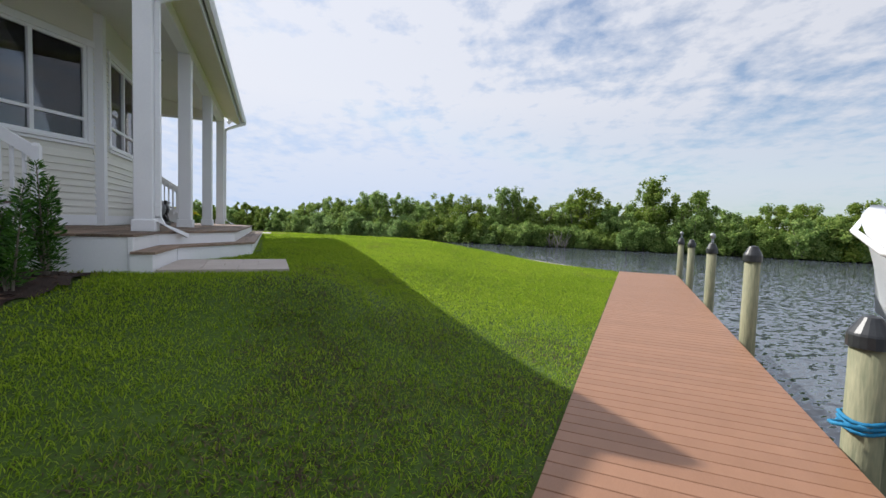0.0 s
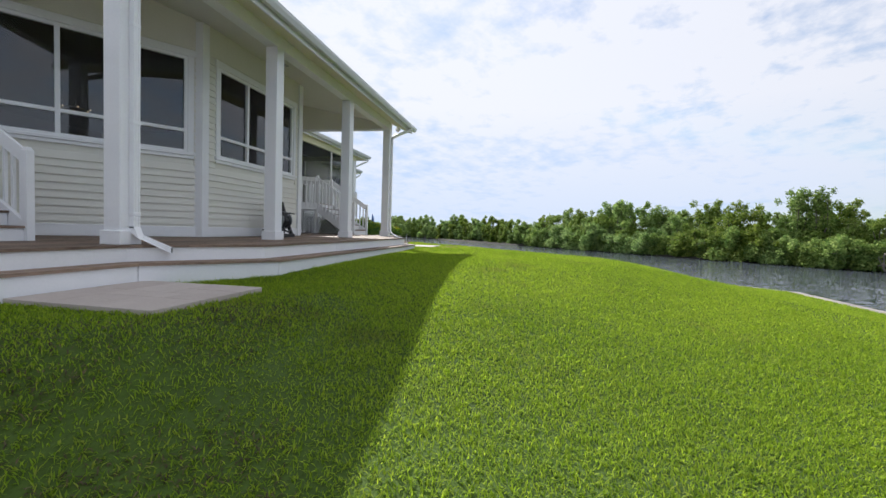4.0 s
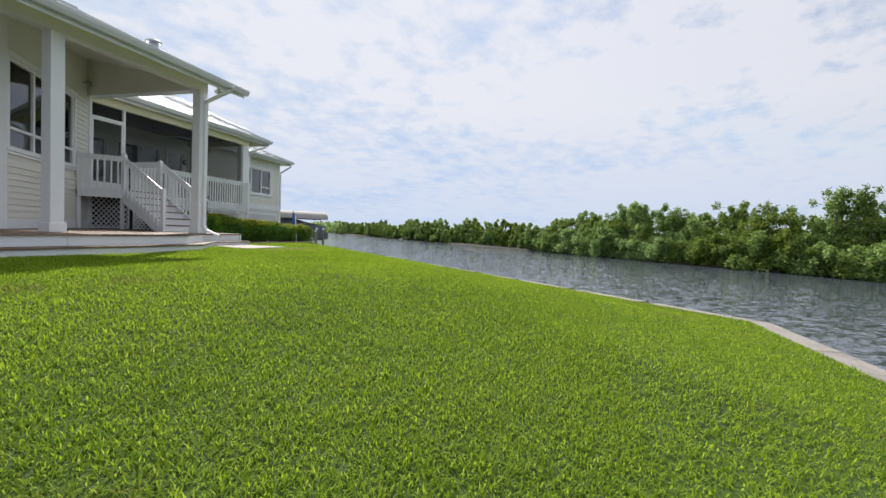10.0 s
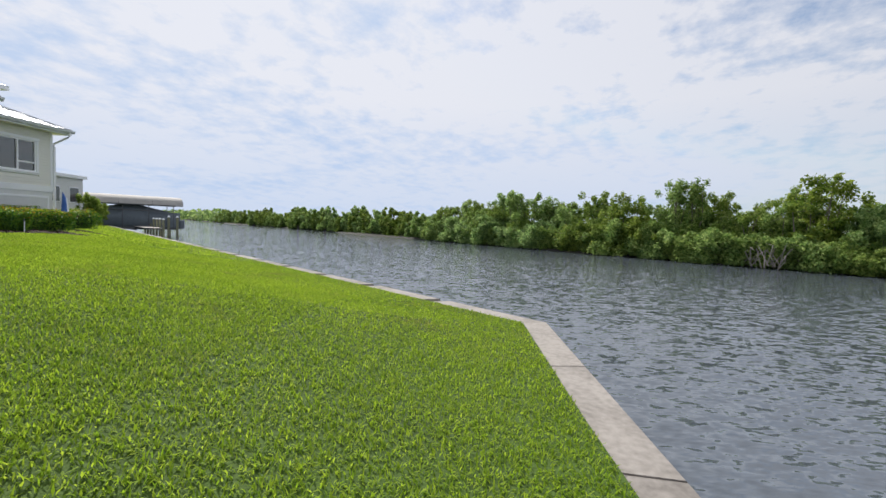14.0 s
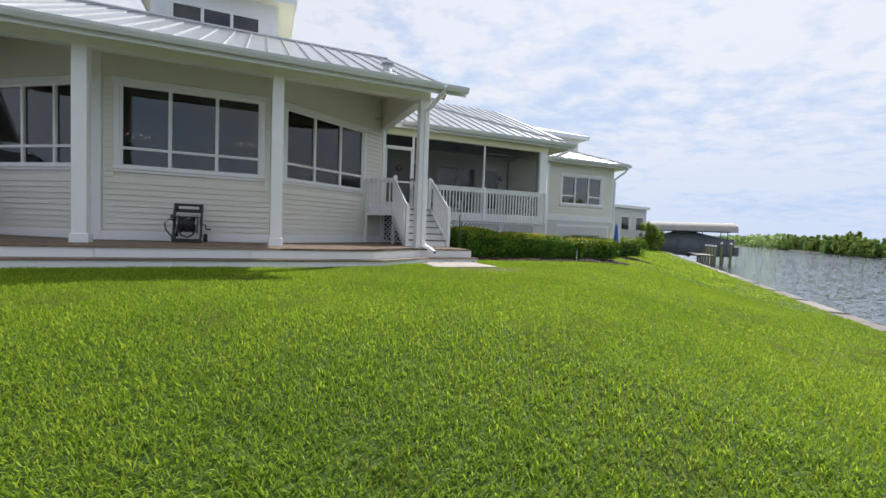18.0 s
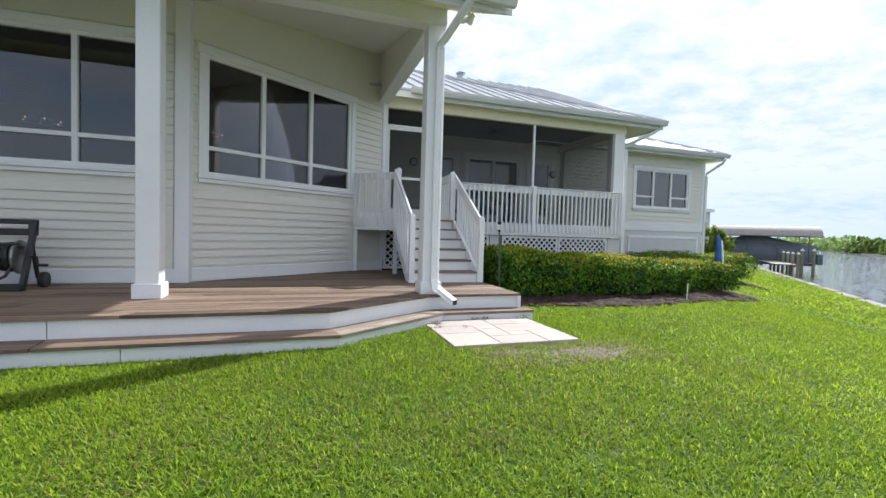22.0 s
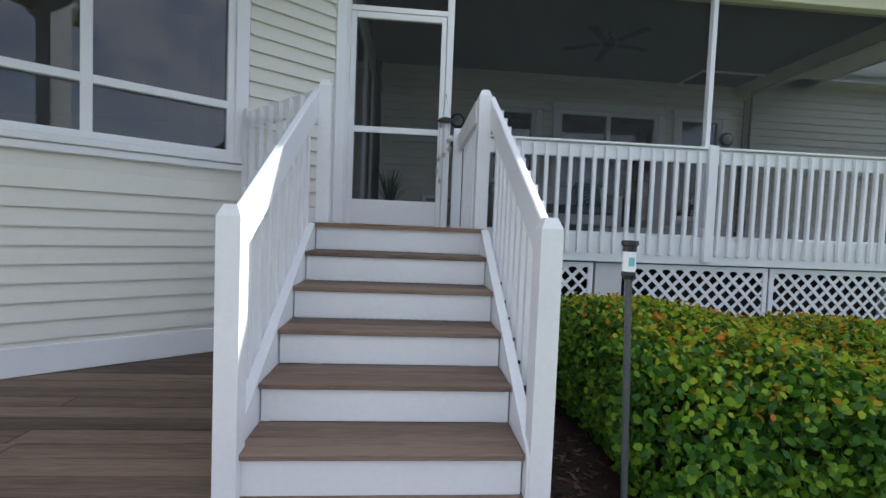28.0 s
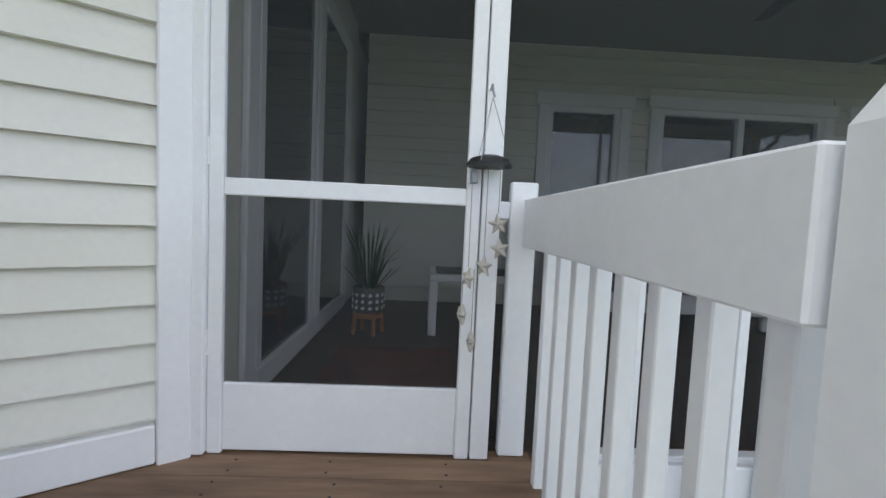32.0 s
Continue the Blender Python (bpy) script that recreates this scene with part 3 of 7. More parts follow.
dock_pile(0.2, 1.70, 0.30, True, 0.083)
dock_pile(2.3, 1.76, 0.29, r=0.083)
dock_pile(5.55, 1.76, 0.29, True, 0.086)
dock_pile(8.6, 1.78, 0.33, r=0.09)
dock_pile(11.65, 1.79, -0.01, r=0.102, label="thick timber dock pile with a black cap and blue rope")
dock_pile(14.85, 1.80, 0.0, r=0.102)


def dock_rope():
    p = DOCK @ Vector((11.65, 1.79, 0))
    t = thing("dock_rope", "bright blue rope tied round a dock pile", "rope", pose(p.x, p.y, -0.52))
    for k in range(3):
        ring = [(0.12 * math.cos(a / 16 * 2 * math.pi), 0.12 * math.sin(a / 16 * 2 * math.pi), -0.045 + 0.03 * k + 0.012 * math.sin(a)) for a in range(17)]
        part("rope_turn", tube(ring, 0.013, 8), ROPE, t, smooth=True)
    loop = [(-0.05, 0.15, 0.0), (-0.12, 0.22, 0.02), (-0.10, 0.30, 0.04), (0.0, 0.33, 0.03), (0.05, 0.26, 0.01), (0.03, 0.17, 0.0)]
    part("rope_loop", tube(loop, 0.013, 8), ROPE, t, smooth=True)
    tail = [(0.1, -0.12, 0.0), (0.05, -0.35, -0.04), (0.0, -0.7, -0.05), (-0.1, -1.2, 0.05), (-0.2, -1.8, 0.2)]
    part("rope_tail", tube(tail, 0.013, 8), ROPE, t, smooth=True)


dock_rope()


def moored_boat():
    """Hull on the water beside the dock; its bow faces along the dock."""
    u, w = Vector((1, -1, 0)).normalized(), Vector((-1, -1, 0)).normalized()
    c = DOCK @ Vector((7.8, 3.7, 0))
    t = thing("moored_boat", "white gelcoat motor boat raised beside the dock", "boat", Matrix(((u.x, w.x, 0, c.x), (u.y, w.y, 0, c.y), (0, 0, 1, -1.0), (0, 0, 0, 1))))
    v, f = [], []
    n = 14
    rows = 7
    for i in range(n + 1):
        s = i / n
        half = 1.15 * (1 - s ** 3.2)
        x = -5.0 + 6.0 * s
        for k in range(rows):
            q = k / (rows - 1)
            yy = half * (0.12 + 0.88 * q ** 0.6)
            zz = 0.25 + 1.25 * q + 0.35 * s * s * q + 0.3 * s ** 3
            v.append((x + 0.35 * s * q, -yy, zz))
        for k in range(rows):
            q = (rows - 1 - k) / (rows - 1)
            yy = half * (0.12 + 0.88 * q ** 0.6)
            zz = 0.25 + 1.25 * q + 0.35 * s * s * q + 0.3 * s ** 3
            v.append((x + 0.35 * s * q, yy, zz))
    m = rows * 2
    for i in range(n):
        for k in range(m):
            f.append((i * m + k, i * m + (k + 1) % m, (i + 1) * m + (k + 1) % m, (i + 1) * m + k))
    f.append(tuple(range(m)))
    f.append(tuple(reversed(range(n * m, n * m + m))))
    part("hull", (v, f), GELCOAT, t, smooth=True)
    part("rub_rail", tube([(-5, -1.17, 1.42), (-2, -1.15, 1.5), (-0.4, -0.82, 1.72), (0.7, -0.3, 1.95), (1.3, 0, 2.1)], 0.035, 8), WHITE, t, smooth=True)
    part("lift_beam", bx(-4.6, -1.3, 0.05, -4.4, 1.3, 0.28), STEEL, t, "metal lift cradle beam")
    part("lift_beam", bx(-2.7, -1.3, 0.05, -2.5, 1.3, 0.28), STEEL, t, "metal lift cradle beam")
    for x in (-4.5, -2.6):
        for y in (-1.35, 1.35):
            part("lift_pile", turned_profile([(0.13, -2.6), (0.125, 0.28)], 14), PILE, t, m=pose(x, y, 0))


moored_boat()

# ---- house: facets of the great room ----
def facet(p0, p1):
    """Pose whose x runs along a wall, y into the house, with its length."""
    d = Vector(p1) - Vector(p0)
    return pose(p0[0], p0[1], 0, 0, 0, math.degrees(math.atan2(d.y, d.x))), d.length


REVEAL = 0.127


def lap_board(x0, x1, z0, z1):
    """One lapped board: thick at its lower edge."""
    v = [(x0, -0.036, z0), (x1, -0.036, z0), (x1, 0, z0), (x0, 0, z0), (x0, -0.004, z1), (x1, -0.004, z1), (x1, 0, z1), (x0, 0, z1)]
    return v, [(3, 2, 1, 0), (4, 5, 6, 7), (0, 1, 5, 4), (1, 2, 6, 5), (2, 3, 7, 6), (3, 0, 4, 7)]


def sided_wall(name, m, length, z0, z1, holes, label, b0, trim0=0.0, trim1=0.0, joint=None, top=None):
    """Wall with openings (x0, x1, z0, z1) and lapped boards from b0 up to top."""
    top = top or z1
    geos, xs = [], sorted({0.0, length, *[h[0] for h in holes], *[h[1] for h in holes]})
    for a, b in zip(xs, xs[1:]):
        cuts = sorted([(h[2], h[3]) for h in holes if h[0] <= a + 1e-6 and h[1] >= b - 1e-6])
        z = z0
        for c, d in cuts:
            if c > z:
                geos.append(bx(a, 0, z, b, 0.16, c))
            z = d
        if z < z1:
            geos.append(bx(a, 0, z, b, 0.16, z1))
    wall = solid(name, merge(*geos), SIDING, label, "wall", m=m)
    z, k = b0, 0
    while z < top - 0.01:
        e = min(z + REVEAL, top)
        spans = [(trim0, length - trim1)]
        for h in holes:
            if h[2] - 0.12 < e - 0.02 and h[3] + 0.12 > z + 0.02:
                new_spans = []
                for a, b in spans:
                    if h[0] - 0.1 > a:
                        new_spans.append((a, min(b, h[0] - 0.1)))
                    if h[1] + 0.1 < b:
                        new_spans.append((max(a, h[1] + 0.1), b))
                spans = new_spans
        for a, b in spans:
            if b - a > 0.02:
                cut = a + (b - a) * (0.3 + 0.4 * ((k * 0.618) % 1))
                if b - a > 3.0 and k % 5 == 2:
                    part("siding_board", lap_board(a, cut - 0.001, z, e + 0.012), SIDING, wall)
                    part("siding_board", lap_board(cut + 0.001, b, z, e + 0.012), SIDING, wall)
                else:
                    part("siding_board", lap_board(a, b, z, e + 0.012), SIDING, wall)
        z, k = z + REVEAL, k + 1
    return wall


WINDOWS = [0]


def window(m, x0, x1, z0, z1, cols, rail, label, skip=(), glass=None):
    """Painted window: outer casing x0..x1, z0..z1; panes above and below a rail."""
    WINDOWS[0] += 1
    w = thing("window_%d" % WINDOWS[0], label, "window", m, kind="structure")
    cw = 0.105
    part("head_casing", cbx(x0 - 0.03, -0.055, z1 - cw, x1 + 0.03, 0.0, z1 + 0.02), TRIM, w)
    part("side_casing", cbx(x0, -0.044, z0 + 0.05, x0 + cw, 0.0, z1 - cw - 0.001), TRIM, w)
    part("side_casing", cbx(x1 - cw, -0.044, z0 + 0.05, x1, 0.0, z1 - cw - 0.001), TRIM, w)
    part("window_sill", merge(cbx(x0 - 0.02, -0.075, z0 + 0.03, x1 + 0.02, 0.0, z0 + cw - 0.02), cbx(x0, -0.05, z0 - 0.03, x1, 0.0, z0 + 0.028)), TRIM, w)
    ix0, ix1, iz0, iz1 = x0 + cw, x1 - cw, z0 + cw - 0.02, z1 - cw
    fr = 0.055
    part("window_frame", merge(bx(ix0, -0.015, iz0, ix0 + fr, 0.09, iz1), bx(ix1 - fr, -0.015, iz0, ix1, 0.09, iz1),
                               bx(ix0 + fr, -0.015, iz1 - fr, ix1 - fr, 0.09, iz1), bx(ix0 + fr, -0.015, iz0, ix1 - fr, 0.09, iz0 + fr)), TRIM, w)
    cw2 = (ix1 - ix0) / cols
    for k in range(1, cols):
        x = ix0 + cw2 * k
        part("mullion", cbx(x - 0.035, -0.02, iz0 + fr, x + 0.035, 0.085, iz1 - fr, 0.004), TRIM, w)
    for k in range(cols):
        a, b = ix0 + cw2 * k + (fr if k == 0 else 0.035), ix0 + cw2 * (k + 1) - (fr if k == cols - 1 else 0.035)
        spans = [(iz0 + fr, iz1 - fr)] if k in skip else [(iz0 + fr, rail - 0.03), (rail + 0.03, iz1 - fr)]
        if k not in skip:
            part("glazing_rail", cbx(a, -0.018, rail - 0.03, b, 0.08, rail + 0.03, 0.004), TRIM, w)
        for c, d in spans:
            g = part("pane", bx(a - 0.004, 0.03, c - 0.004, b + 0.004, 0.036, d + 0.004), glass or GLASS, w)
            g.visible_shadow = False
    return (x0 + cw - 0.01, x1 - cw + 0.01, z0 + cw - 0.03, z1 - cw + 0.01)


def trim_board(m, name, geo, label="white painted trim board"):
    return solid(name, geo, TRIM, label, "trim", m=m)


P0, P1 = (-3.64, -2.27), (-0.20, 0.135)
Q0, Q1 = (-7.13, -2.27), (-10.50, 0.135)
MB, LB = facet(Q0, P0)
MC, LC = facet(P0, P1)
MA, LA = facet(Q1, Q0)
for nm, mm, ll, a, b in (("center", MB, LB, 0.25, 3.31), ("right_bay", MC, LC, 0.264, 3.33), ("left_bay", MA, LA, LA - 3.22, LA - 0.215)):
    hole = window(mm, a, b, 1.93, 3.93, 3, 2.435, "white six-light window with dark reflecting glass")
    sided_wall("wall_" + nm, mm, ll, DECKZ - 0.4, 5.08, [hole], "cream lapped-board wall of the house", DECKZ + 0.113, 0.06, 0.06, top=FRIEZE)
    trim_board(mm, "frieze", cbx(0.02, -0.022, FRIEZE + 0.002, ll - 0.02, 0.0, 5.07, 0.003), "smooth cream frieze board above the window").data.materials[0] = SIDING
    trim_board(mm, "baseboard", cbx(0, -0.036, DECKZ + 0.003, ll, 0, DECKZ + 0.2), "white painted base board above the deck")
trim_board(MC, "baseboard", cbx(LC - 0.72, -0.046, LAND + 0.003, LC - 0.102, -0.0005, LAND + 0.135), "white base board above the stair landing")
for p in (P0, Q0):
    s = 1 if p is P0 else -1
    trim_board(None, "trim", prism([(p[0] + s * 0.06 - 0.09, p[1] - 0.055), (p[0] + s * 0.06 + 0.09, p[1] - 0.055), (p[0] + s * 0.06 + 0.11, p[1] + 0.12), (p[0] + s * 0.06 - 0.11, p[1] + 0.12)], DECKZ + 0.003, 4.5), "white corner pilaster between two walls")
for mm, x in ((MC, LC - 0.10), (MA, 0.0)):
    trim_board(mm, "trim", cbx(x, -0.052, DECKZ + 0.2, x + 0.10, 0.0, 4.1), "white corner board beside the stairs")

# interior of the great room, seen through the glass
solid("floor_great_room", prism([(Q1[0], 8.0), (Q1[0], 0.2), (Q0[0], Q0[1] + 0.2), (P0[0], P0[1] + 0.2), (P1[0], 0.2), (P1[0], 8.0)], LAND - 0.2, LAND), ROOMFLOOR, "dark wooden floor of the great room", "floor")
solid("ceiling_great_room", prism([(Q1[0], 8.0), (Q1[0], 0.2), (Q0[0], Q0[1] + 0.17), (P0[0], P0[1] + 0.17), (P1[0], 0.2), (P1[0], 8.0)], 4.03, 4.06), DIMROOM, "ceiling of the great room", "ceiling")
solid("wall_great_room_back", bx(Q1[0] - 0.2, 8.0, 0, P1[0] + 0.2, 8.2, 4.6), DIMROOM, "inner back wall of the great room", "wall")
solid("wall_great_room_left", bx(Q1[0] - 0.2, 0.1, -0.4, Q1[0], 8.0, 4.6), DIMROOM, "inner side wall of the great room", "wall")


def pendant(x, y, z):
    t = thing("chandelier", "small lit chandelier hanging inside the great room", "chandelier", pose(x, y, z))
    part("stem", tube([(0, 0, 0.1), (0, 0, 4.04 - z)], 0.012, 8), STEEL, t)
    ring = [(0.35 * math.cos(a / 20 * 2 * math.pi), 0.35 * math.sin(a / 20 * 2 * math.pi), 0) for a in range(21)]
    part("ring", tube(ring, 0.015, 6), STEEL, t)
    for k in range(3):
        a = k * 2.094
        part("arm", tube([(0, 0, 0.12), (0.2 * math.cos(a), 0.2 * math.sin(a), 0.09), (0.35 * math.cos(a), 0.35 * math.sin(a), 0)], 0.01, 6), STEEL, t)
    me = data("bulb", turned_profile([(0.005, 0), (0.013, 0.02), (0.013, 0.035), (0.003, 0.055)], 8), BULB)
    for k in range(6):
        a = k * math.pi / 3
        part("bulb", me, BULB, t, m=pose(0.35 * math.cos(a), 0.35 * math.sin(a), 0.01))


pendant(-4.4, 4.2, 3.75)
pendant(-7.6, 3.0, 3.5)
solid("inner_post", bx(-2.6, 1.6, LAND, -2.25, 1.95, 4.04), DIMROOM, "square inner post of the great room", "post")


# ---- porch: columns, beam, ceiling, roof ----
def column(x, spout=0):
    t = thing("porch_column", "square white porch column with a plinth" + (" and a downspout on its face" if spout else ""), "column", pose(x, COLY, DECKZ), group="porch columns")
    h = 4.04 - DECKZ
    part("shaft", cbx(-0.12, -0.12, 0.004, 0.12, 0.12, h, 0.008), WHITE, t)
    part("plinth", cbx(-0.148, -0.148, 0.0, 0.148, 0.148, 0.17, 0.006), WHITE, t)
    return t


for i, x in enumerate(COLS):
    column(x, i in (0, 3))
solid("beam_front", cbx(COLS[0] - 0.14, COLY - 0.11, 4.04, COLS[3] + 0.14, COLY + 0.11, 4.36), TRIM, "long painted beam over the porch columns", "beam")
for x in (COLS[0], COLS[3]):
    ya, yb = COLY + 0.112, 0.20
    side = [(ya, 4.075), (yb, 4.075), (yb, EAVE - 0.03 + 0.45 * (yb - EY)), (ya, EAVE - 0.03 + 0.45 * (ya - EY))]
    solid("beam_side", ([(x - 0.10, p, q) for p, q in side] + [(x + 0.10, p, q) for p, q in side],
                        [(3, 2, 1, 0), (4, 5, 6, 7), (0, 1, 5, 4), (1, 2, 6, 5), (2, 3, 7, 6), (3, 0, 4, 7)]), SIDING, "cream painted gable panel from the corner column to the house", "beam")
    solid("beam_board", cbx(x - 0.115, COLY + 0.112, 4.03, x + 0.115, 0.10, 4.073), TRIM, "white board under the porch side panel", "beam")
y0, y1 = COLY + 0.05, 0.5
slab = [(y0, ceil_z(y0)), (y1, ceil_z(y1)), (y1, ceil_z(y1) + 0.04), (y0, ceil_z(y0) + 0.04)]
solid("ceiling_porch", ([(COLS[0] - 0.1, p, q) for p, q in slab] + [(COLS[3] + 0.1, p, q) for p, q in slab],
                        [(3, 2, 1, 0), (4, 5, 6, 7), (0, 1, 5, 4), (1, 2, 6, 5), (2, 3, 7, 6), (3, 0, 4, 7)]), PORCHWHITE, "off-white sloping porch ceiling", "ceiling")


def downlight(x, y):
    z = ceil_z(y)
    t = thing("downlight", "small recessed round light in the porch ceiling", "downlight", pose(x, y, z - 0.001, math.degrees(math.atan(0.22)), 0, 0), group="porch downlights")
    part("ring", turned_profile([(0.055, 0.0), (0.085, -0.008), (0.09, 0.0)], 20), STEEL, t)
    part("lens", turned_profile([(0.055, -0.002), (0.0, -0.003)], 16), BASE, t)


for x in (-1.75, -5.3, -8.85):
    downlight(x, -2.85)

SLOPE = 0.45


def hip_roof(name, x0, x1, y0, y1, z, label, slope=SLOPE, pitch=0.42, board0=None):
    """Hip roof with the eaves on a rectangle at height z, standing seams and a ridge along y or x."""
    t = thing(name, label, "roof", kind="structure")
    w, d = (x1 - x0) / 2, (y1 - y0) / 2
    cx, cy = (x0 + x1) / 2, (y0 + y1) / 2
    h = min(w, d)
    zt = z + h * slope
    if w <= d:
        r0, r1 = (cx, y0 + h, zt), (cx, y1 - h, zt)
    else:
        r0, r1 = (x0 + h, cy, zt), (x1 - h, cy, zt)
    c = [(x0, y0, z), (x1, y0, z), (x1, y1, z), (x0, y1, z)]
    if w <= d:
        planes = [(c[0], c[1], r0), (c[1], c[2], r1, r0), (c[2], c[3], r1), (c[3], c[0], r0, r1)]
    else:
        planes = [(c[0], c[1], r1, r0), (c[1], c[2], r1), (c[2], c[3], r0, r1), (c[3], c[0], r0)]
    v, f = [], []
    for pl in planes:
        o = len(v)
        v += list(pl) + [(p[0], p[1], p[2] - 0.05) for p in pl]
        n = len(pl)
        f += [tuple(range(o, o + n)), tuple(reversed(range(o + n, o + 2 * n)))] + [(o + k, o + n + k, o + n + (k + 1) % n, o + (k + 1) % n) for k in range(n)]
    part("roof_sheet", (v, f), METAL, t)
    # seams run up the slope on the front, right and left planes
    n = int((x1 - x0) / pitch)
    for k in range(1, n):
        x = x0 + (x1 - x0) * k / n
        run = min(x - x0, x1 - x, h if w > d else h)
        seam = [(x - 0.012, y0, z + 0.001), (x + 0.012, y0, z + 0.001), (x + 0.012, y0 + run, z + run * slope), (x - 0.012, y0 + run, z + run * slope)]
        up = [(p[0], p[1], p[2] + 0.04) for p in seam]
        part("roof_seam", (seam + up, [(4, 5, 6, 7), (0, 1, 5, 4), (1, 2, 6, 5), (2, 3, 7, 6), (3, 0, 4, 7)]), METAL, t)
    n = int((y1 - y0) / pitch)
    for k in range(1, n):
        y = y0 + (y1 - y0) * k / n
        run = min(y - y0, y1 - y, h)
        if y - y0 > 9:
            break
        seam = [(x1, y - 0.012, z + 0.001), (x1, y + 0.012, z + 0.001), (x1 - run, y + 0.012, z + run * slope), (x1 - run, y - 0.012, z + run * slope)]
        up = [(p[0], p[1], p[2] + 0.04) for p in seam]
        part("roof_seam", (seam + up, [(4, 5, 6, 7), (0, 1, 5, 4), (1, 2, 6, 5), (2, 3, 7, 6), (3, 0, 4, 7)]), METAL, t)
    for a, b in ((c[0], r0), (c[1], r1 if w > d else r0)):
        part("hip_cap", tube([(a[0], a[1], a[2] + 0.03), (b[0], b[1], b[2] + 0.03)], 0.045, 6), METAL, t)
    # fascia, soffit, gutter
    part("fascia", merge(bx(x0 + 0.02 if board0 is None else board0, y0 + 0.03, z - 0.19, x1 - 0.02, y0 + 0.055, z - 0.05), bx(x1 - 0.055, y0 + 0.055, z - 0.19, x1 - 0.03, y1, z - 0.05),
                         bx(x0 + 0.03, y0 + 0.055, z - 0.19, x0 + 0.055, y1, z - 0.05)), TRIM, t)
    return t


def gutter_run(x0, x1, y, z, label="pale metal gutter along the eave"):
    """Open K-profile gutter along x in front of y."""
    prof = [(0.0, 0.0), (-0.012, -0.125), (-0.085, -0.125), (-0.125, -0.05), (-0.135, 0.0), (-0.125, 0.0), (-0.118, -0.045), (-0.08, -0.112), (-0.02, -0.112), (-0.01, 0.0)]
    v = [(x, y + a, z + b) for x in (x0, x1) for a, b in prof]
    n = len(prof)
    f = [(k, (k + 1) % n, n + (k + 1) % n, n + k) for k in range(n)]
    g = solid("gutter", (v, f), GUTTER, label, "gutter", kind="")
    e = [(0.0, 0.0), (-0.012, -0.125), (-0.085, -0.125), (-0.125, -0.05), (-0.135, 0.0)]
    for x in (x0, x1):
        part("end_cap", ([(x + s, y + a, z + b) for s in (-0.003, 0.003) for a, b in e], [(4, 3, 2, 1, 0), (5, 6, 7, 8, 9)] + [(k, (k + 1) % 5, 5 + (k + 1) % 5, 5 + k) for k in range(5)]), GUTTER, g)
    return g


EX0, EX1 = mir(0.606), 0.606
ROOFX = 0.05
RIDGE = 1.0


def main_roof():
    """Gabled roof whose ridge runs along x, with standing seams on the water side."""
    t = thing("roof_main", "pale standing-seam metal roof over the porch and great room", "roof", kind="structure")
    z, x0, x1 = EAVE + 0.05, mir(ROOFX), ROOFX
    top = z + (RIDGE - EY) * SLOPE
    back = RIDGE + (RIDGE - EY)
    for name, ya, za in (("roof_sheet", EY, z), ("rear_roof_sheet", back, z)):
        q = [(x0, ya, za), (x1, ya, za), (x1, RIDGE, top), (x0, RIDGE, top)]
        part(name, (q + [(a, b, c - 0.05) for a, b, c in q], [(0, 1, 2, 3), (7, 6, 5, 4), (0, 4, 5, 1), (1, 5, 6, 2), (2, 6, 7, 3), (3, 7, 4, 0)]), METAL, t)
    n = int((x1 - x0) / 0.42)
    for k in range(n + 1):
        x = x0 + 0.014 + (x1 - x0 - 0.028) * k / n
        seam = [(x - 0.012, EY, z + 0.001), (x + 0.012, EY, z + 0.001), (x + 0.012, RIDGE, top), (x - 0.012, RIDGE, top)]
        up = [(a, b, c + 0.04) for a, b, c in seam]
        part("roof_seam", (seam + up, [(4, 5, 6, 7), (0, 1, 5, 4), (1, 2, 6, 5), (2, 3, 7, 6), (3, 0, 4, 7)]), METAL, t)
    part("ridge_cap", tube([(x0, RIDGE, top + 0.02), (x1, RIDGE, top + 0.02)], 0.06, 8), METAL, t)
    part("fascia", bx(x0 + 0.02, EY + 0.03, z - 0.19, x1 - 0.02, EY + 0.055, z - 0.05), TRIM, t)
    for x in (x0 + 0.03, x1 - 0.055):
        rake = [(EY + 0.06, z + 0.03 - 0.19), (RIDGE, top - 0.2), (RIDGE, top - 0.055), (EY + 0.06, z + 0.027 - 0.055)]
        part("rake_board", ([(x, p, q) for p, q in rake] + [(x + 0.025, p, q) for p, q in rake],
                            [(3, 2, 1, 0), (4, 5, 6, 7), (0, 1, 5, 4), (1, 2, 6, 5), (2, 3, 7, 6), (3, 0, 4, 7)]), TRIM, t)


main_roof()
gutter_run(EX0, EX1, EY - 0.002, EAVE + 0.06)
# sloping soffit from beam to eave
solid("soffit_front", ([(EX0 + 0.03, EY + 0.05, EAVE - 0.12), (EX1 - 0.03, EY + 0.05, EAVE - 0.12), (ROOFX, COLY - 0.10, 4.27), (mir(ROOFX), COLY - 0.10, 4.27),
                        (EX0 + 0.03, EY + 0.05, EAVE - 0.10), (EX1 - 0.03, EY + 0.05, EAVE - 0.10), (ROOFX, COLY - 0.10, 4.29), (mir(ROOFX), COLY - 0.10, 4.29)],
                       [(3, 2, 1, 0), (4, 5, 6, 7), (0, 1, 5, 4), (1, 2, 6, 5), (2, 3, 7, 6), (3, 0, 4, 7)]), SOFFIT, "sloping painted soffit under the eave", "soffit")


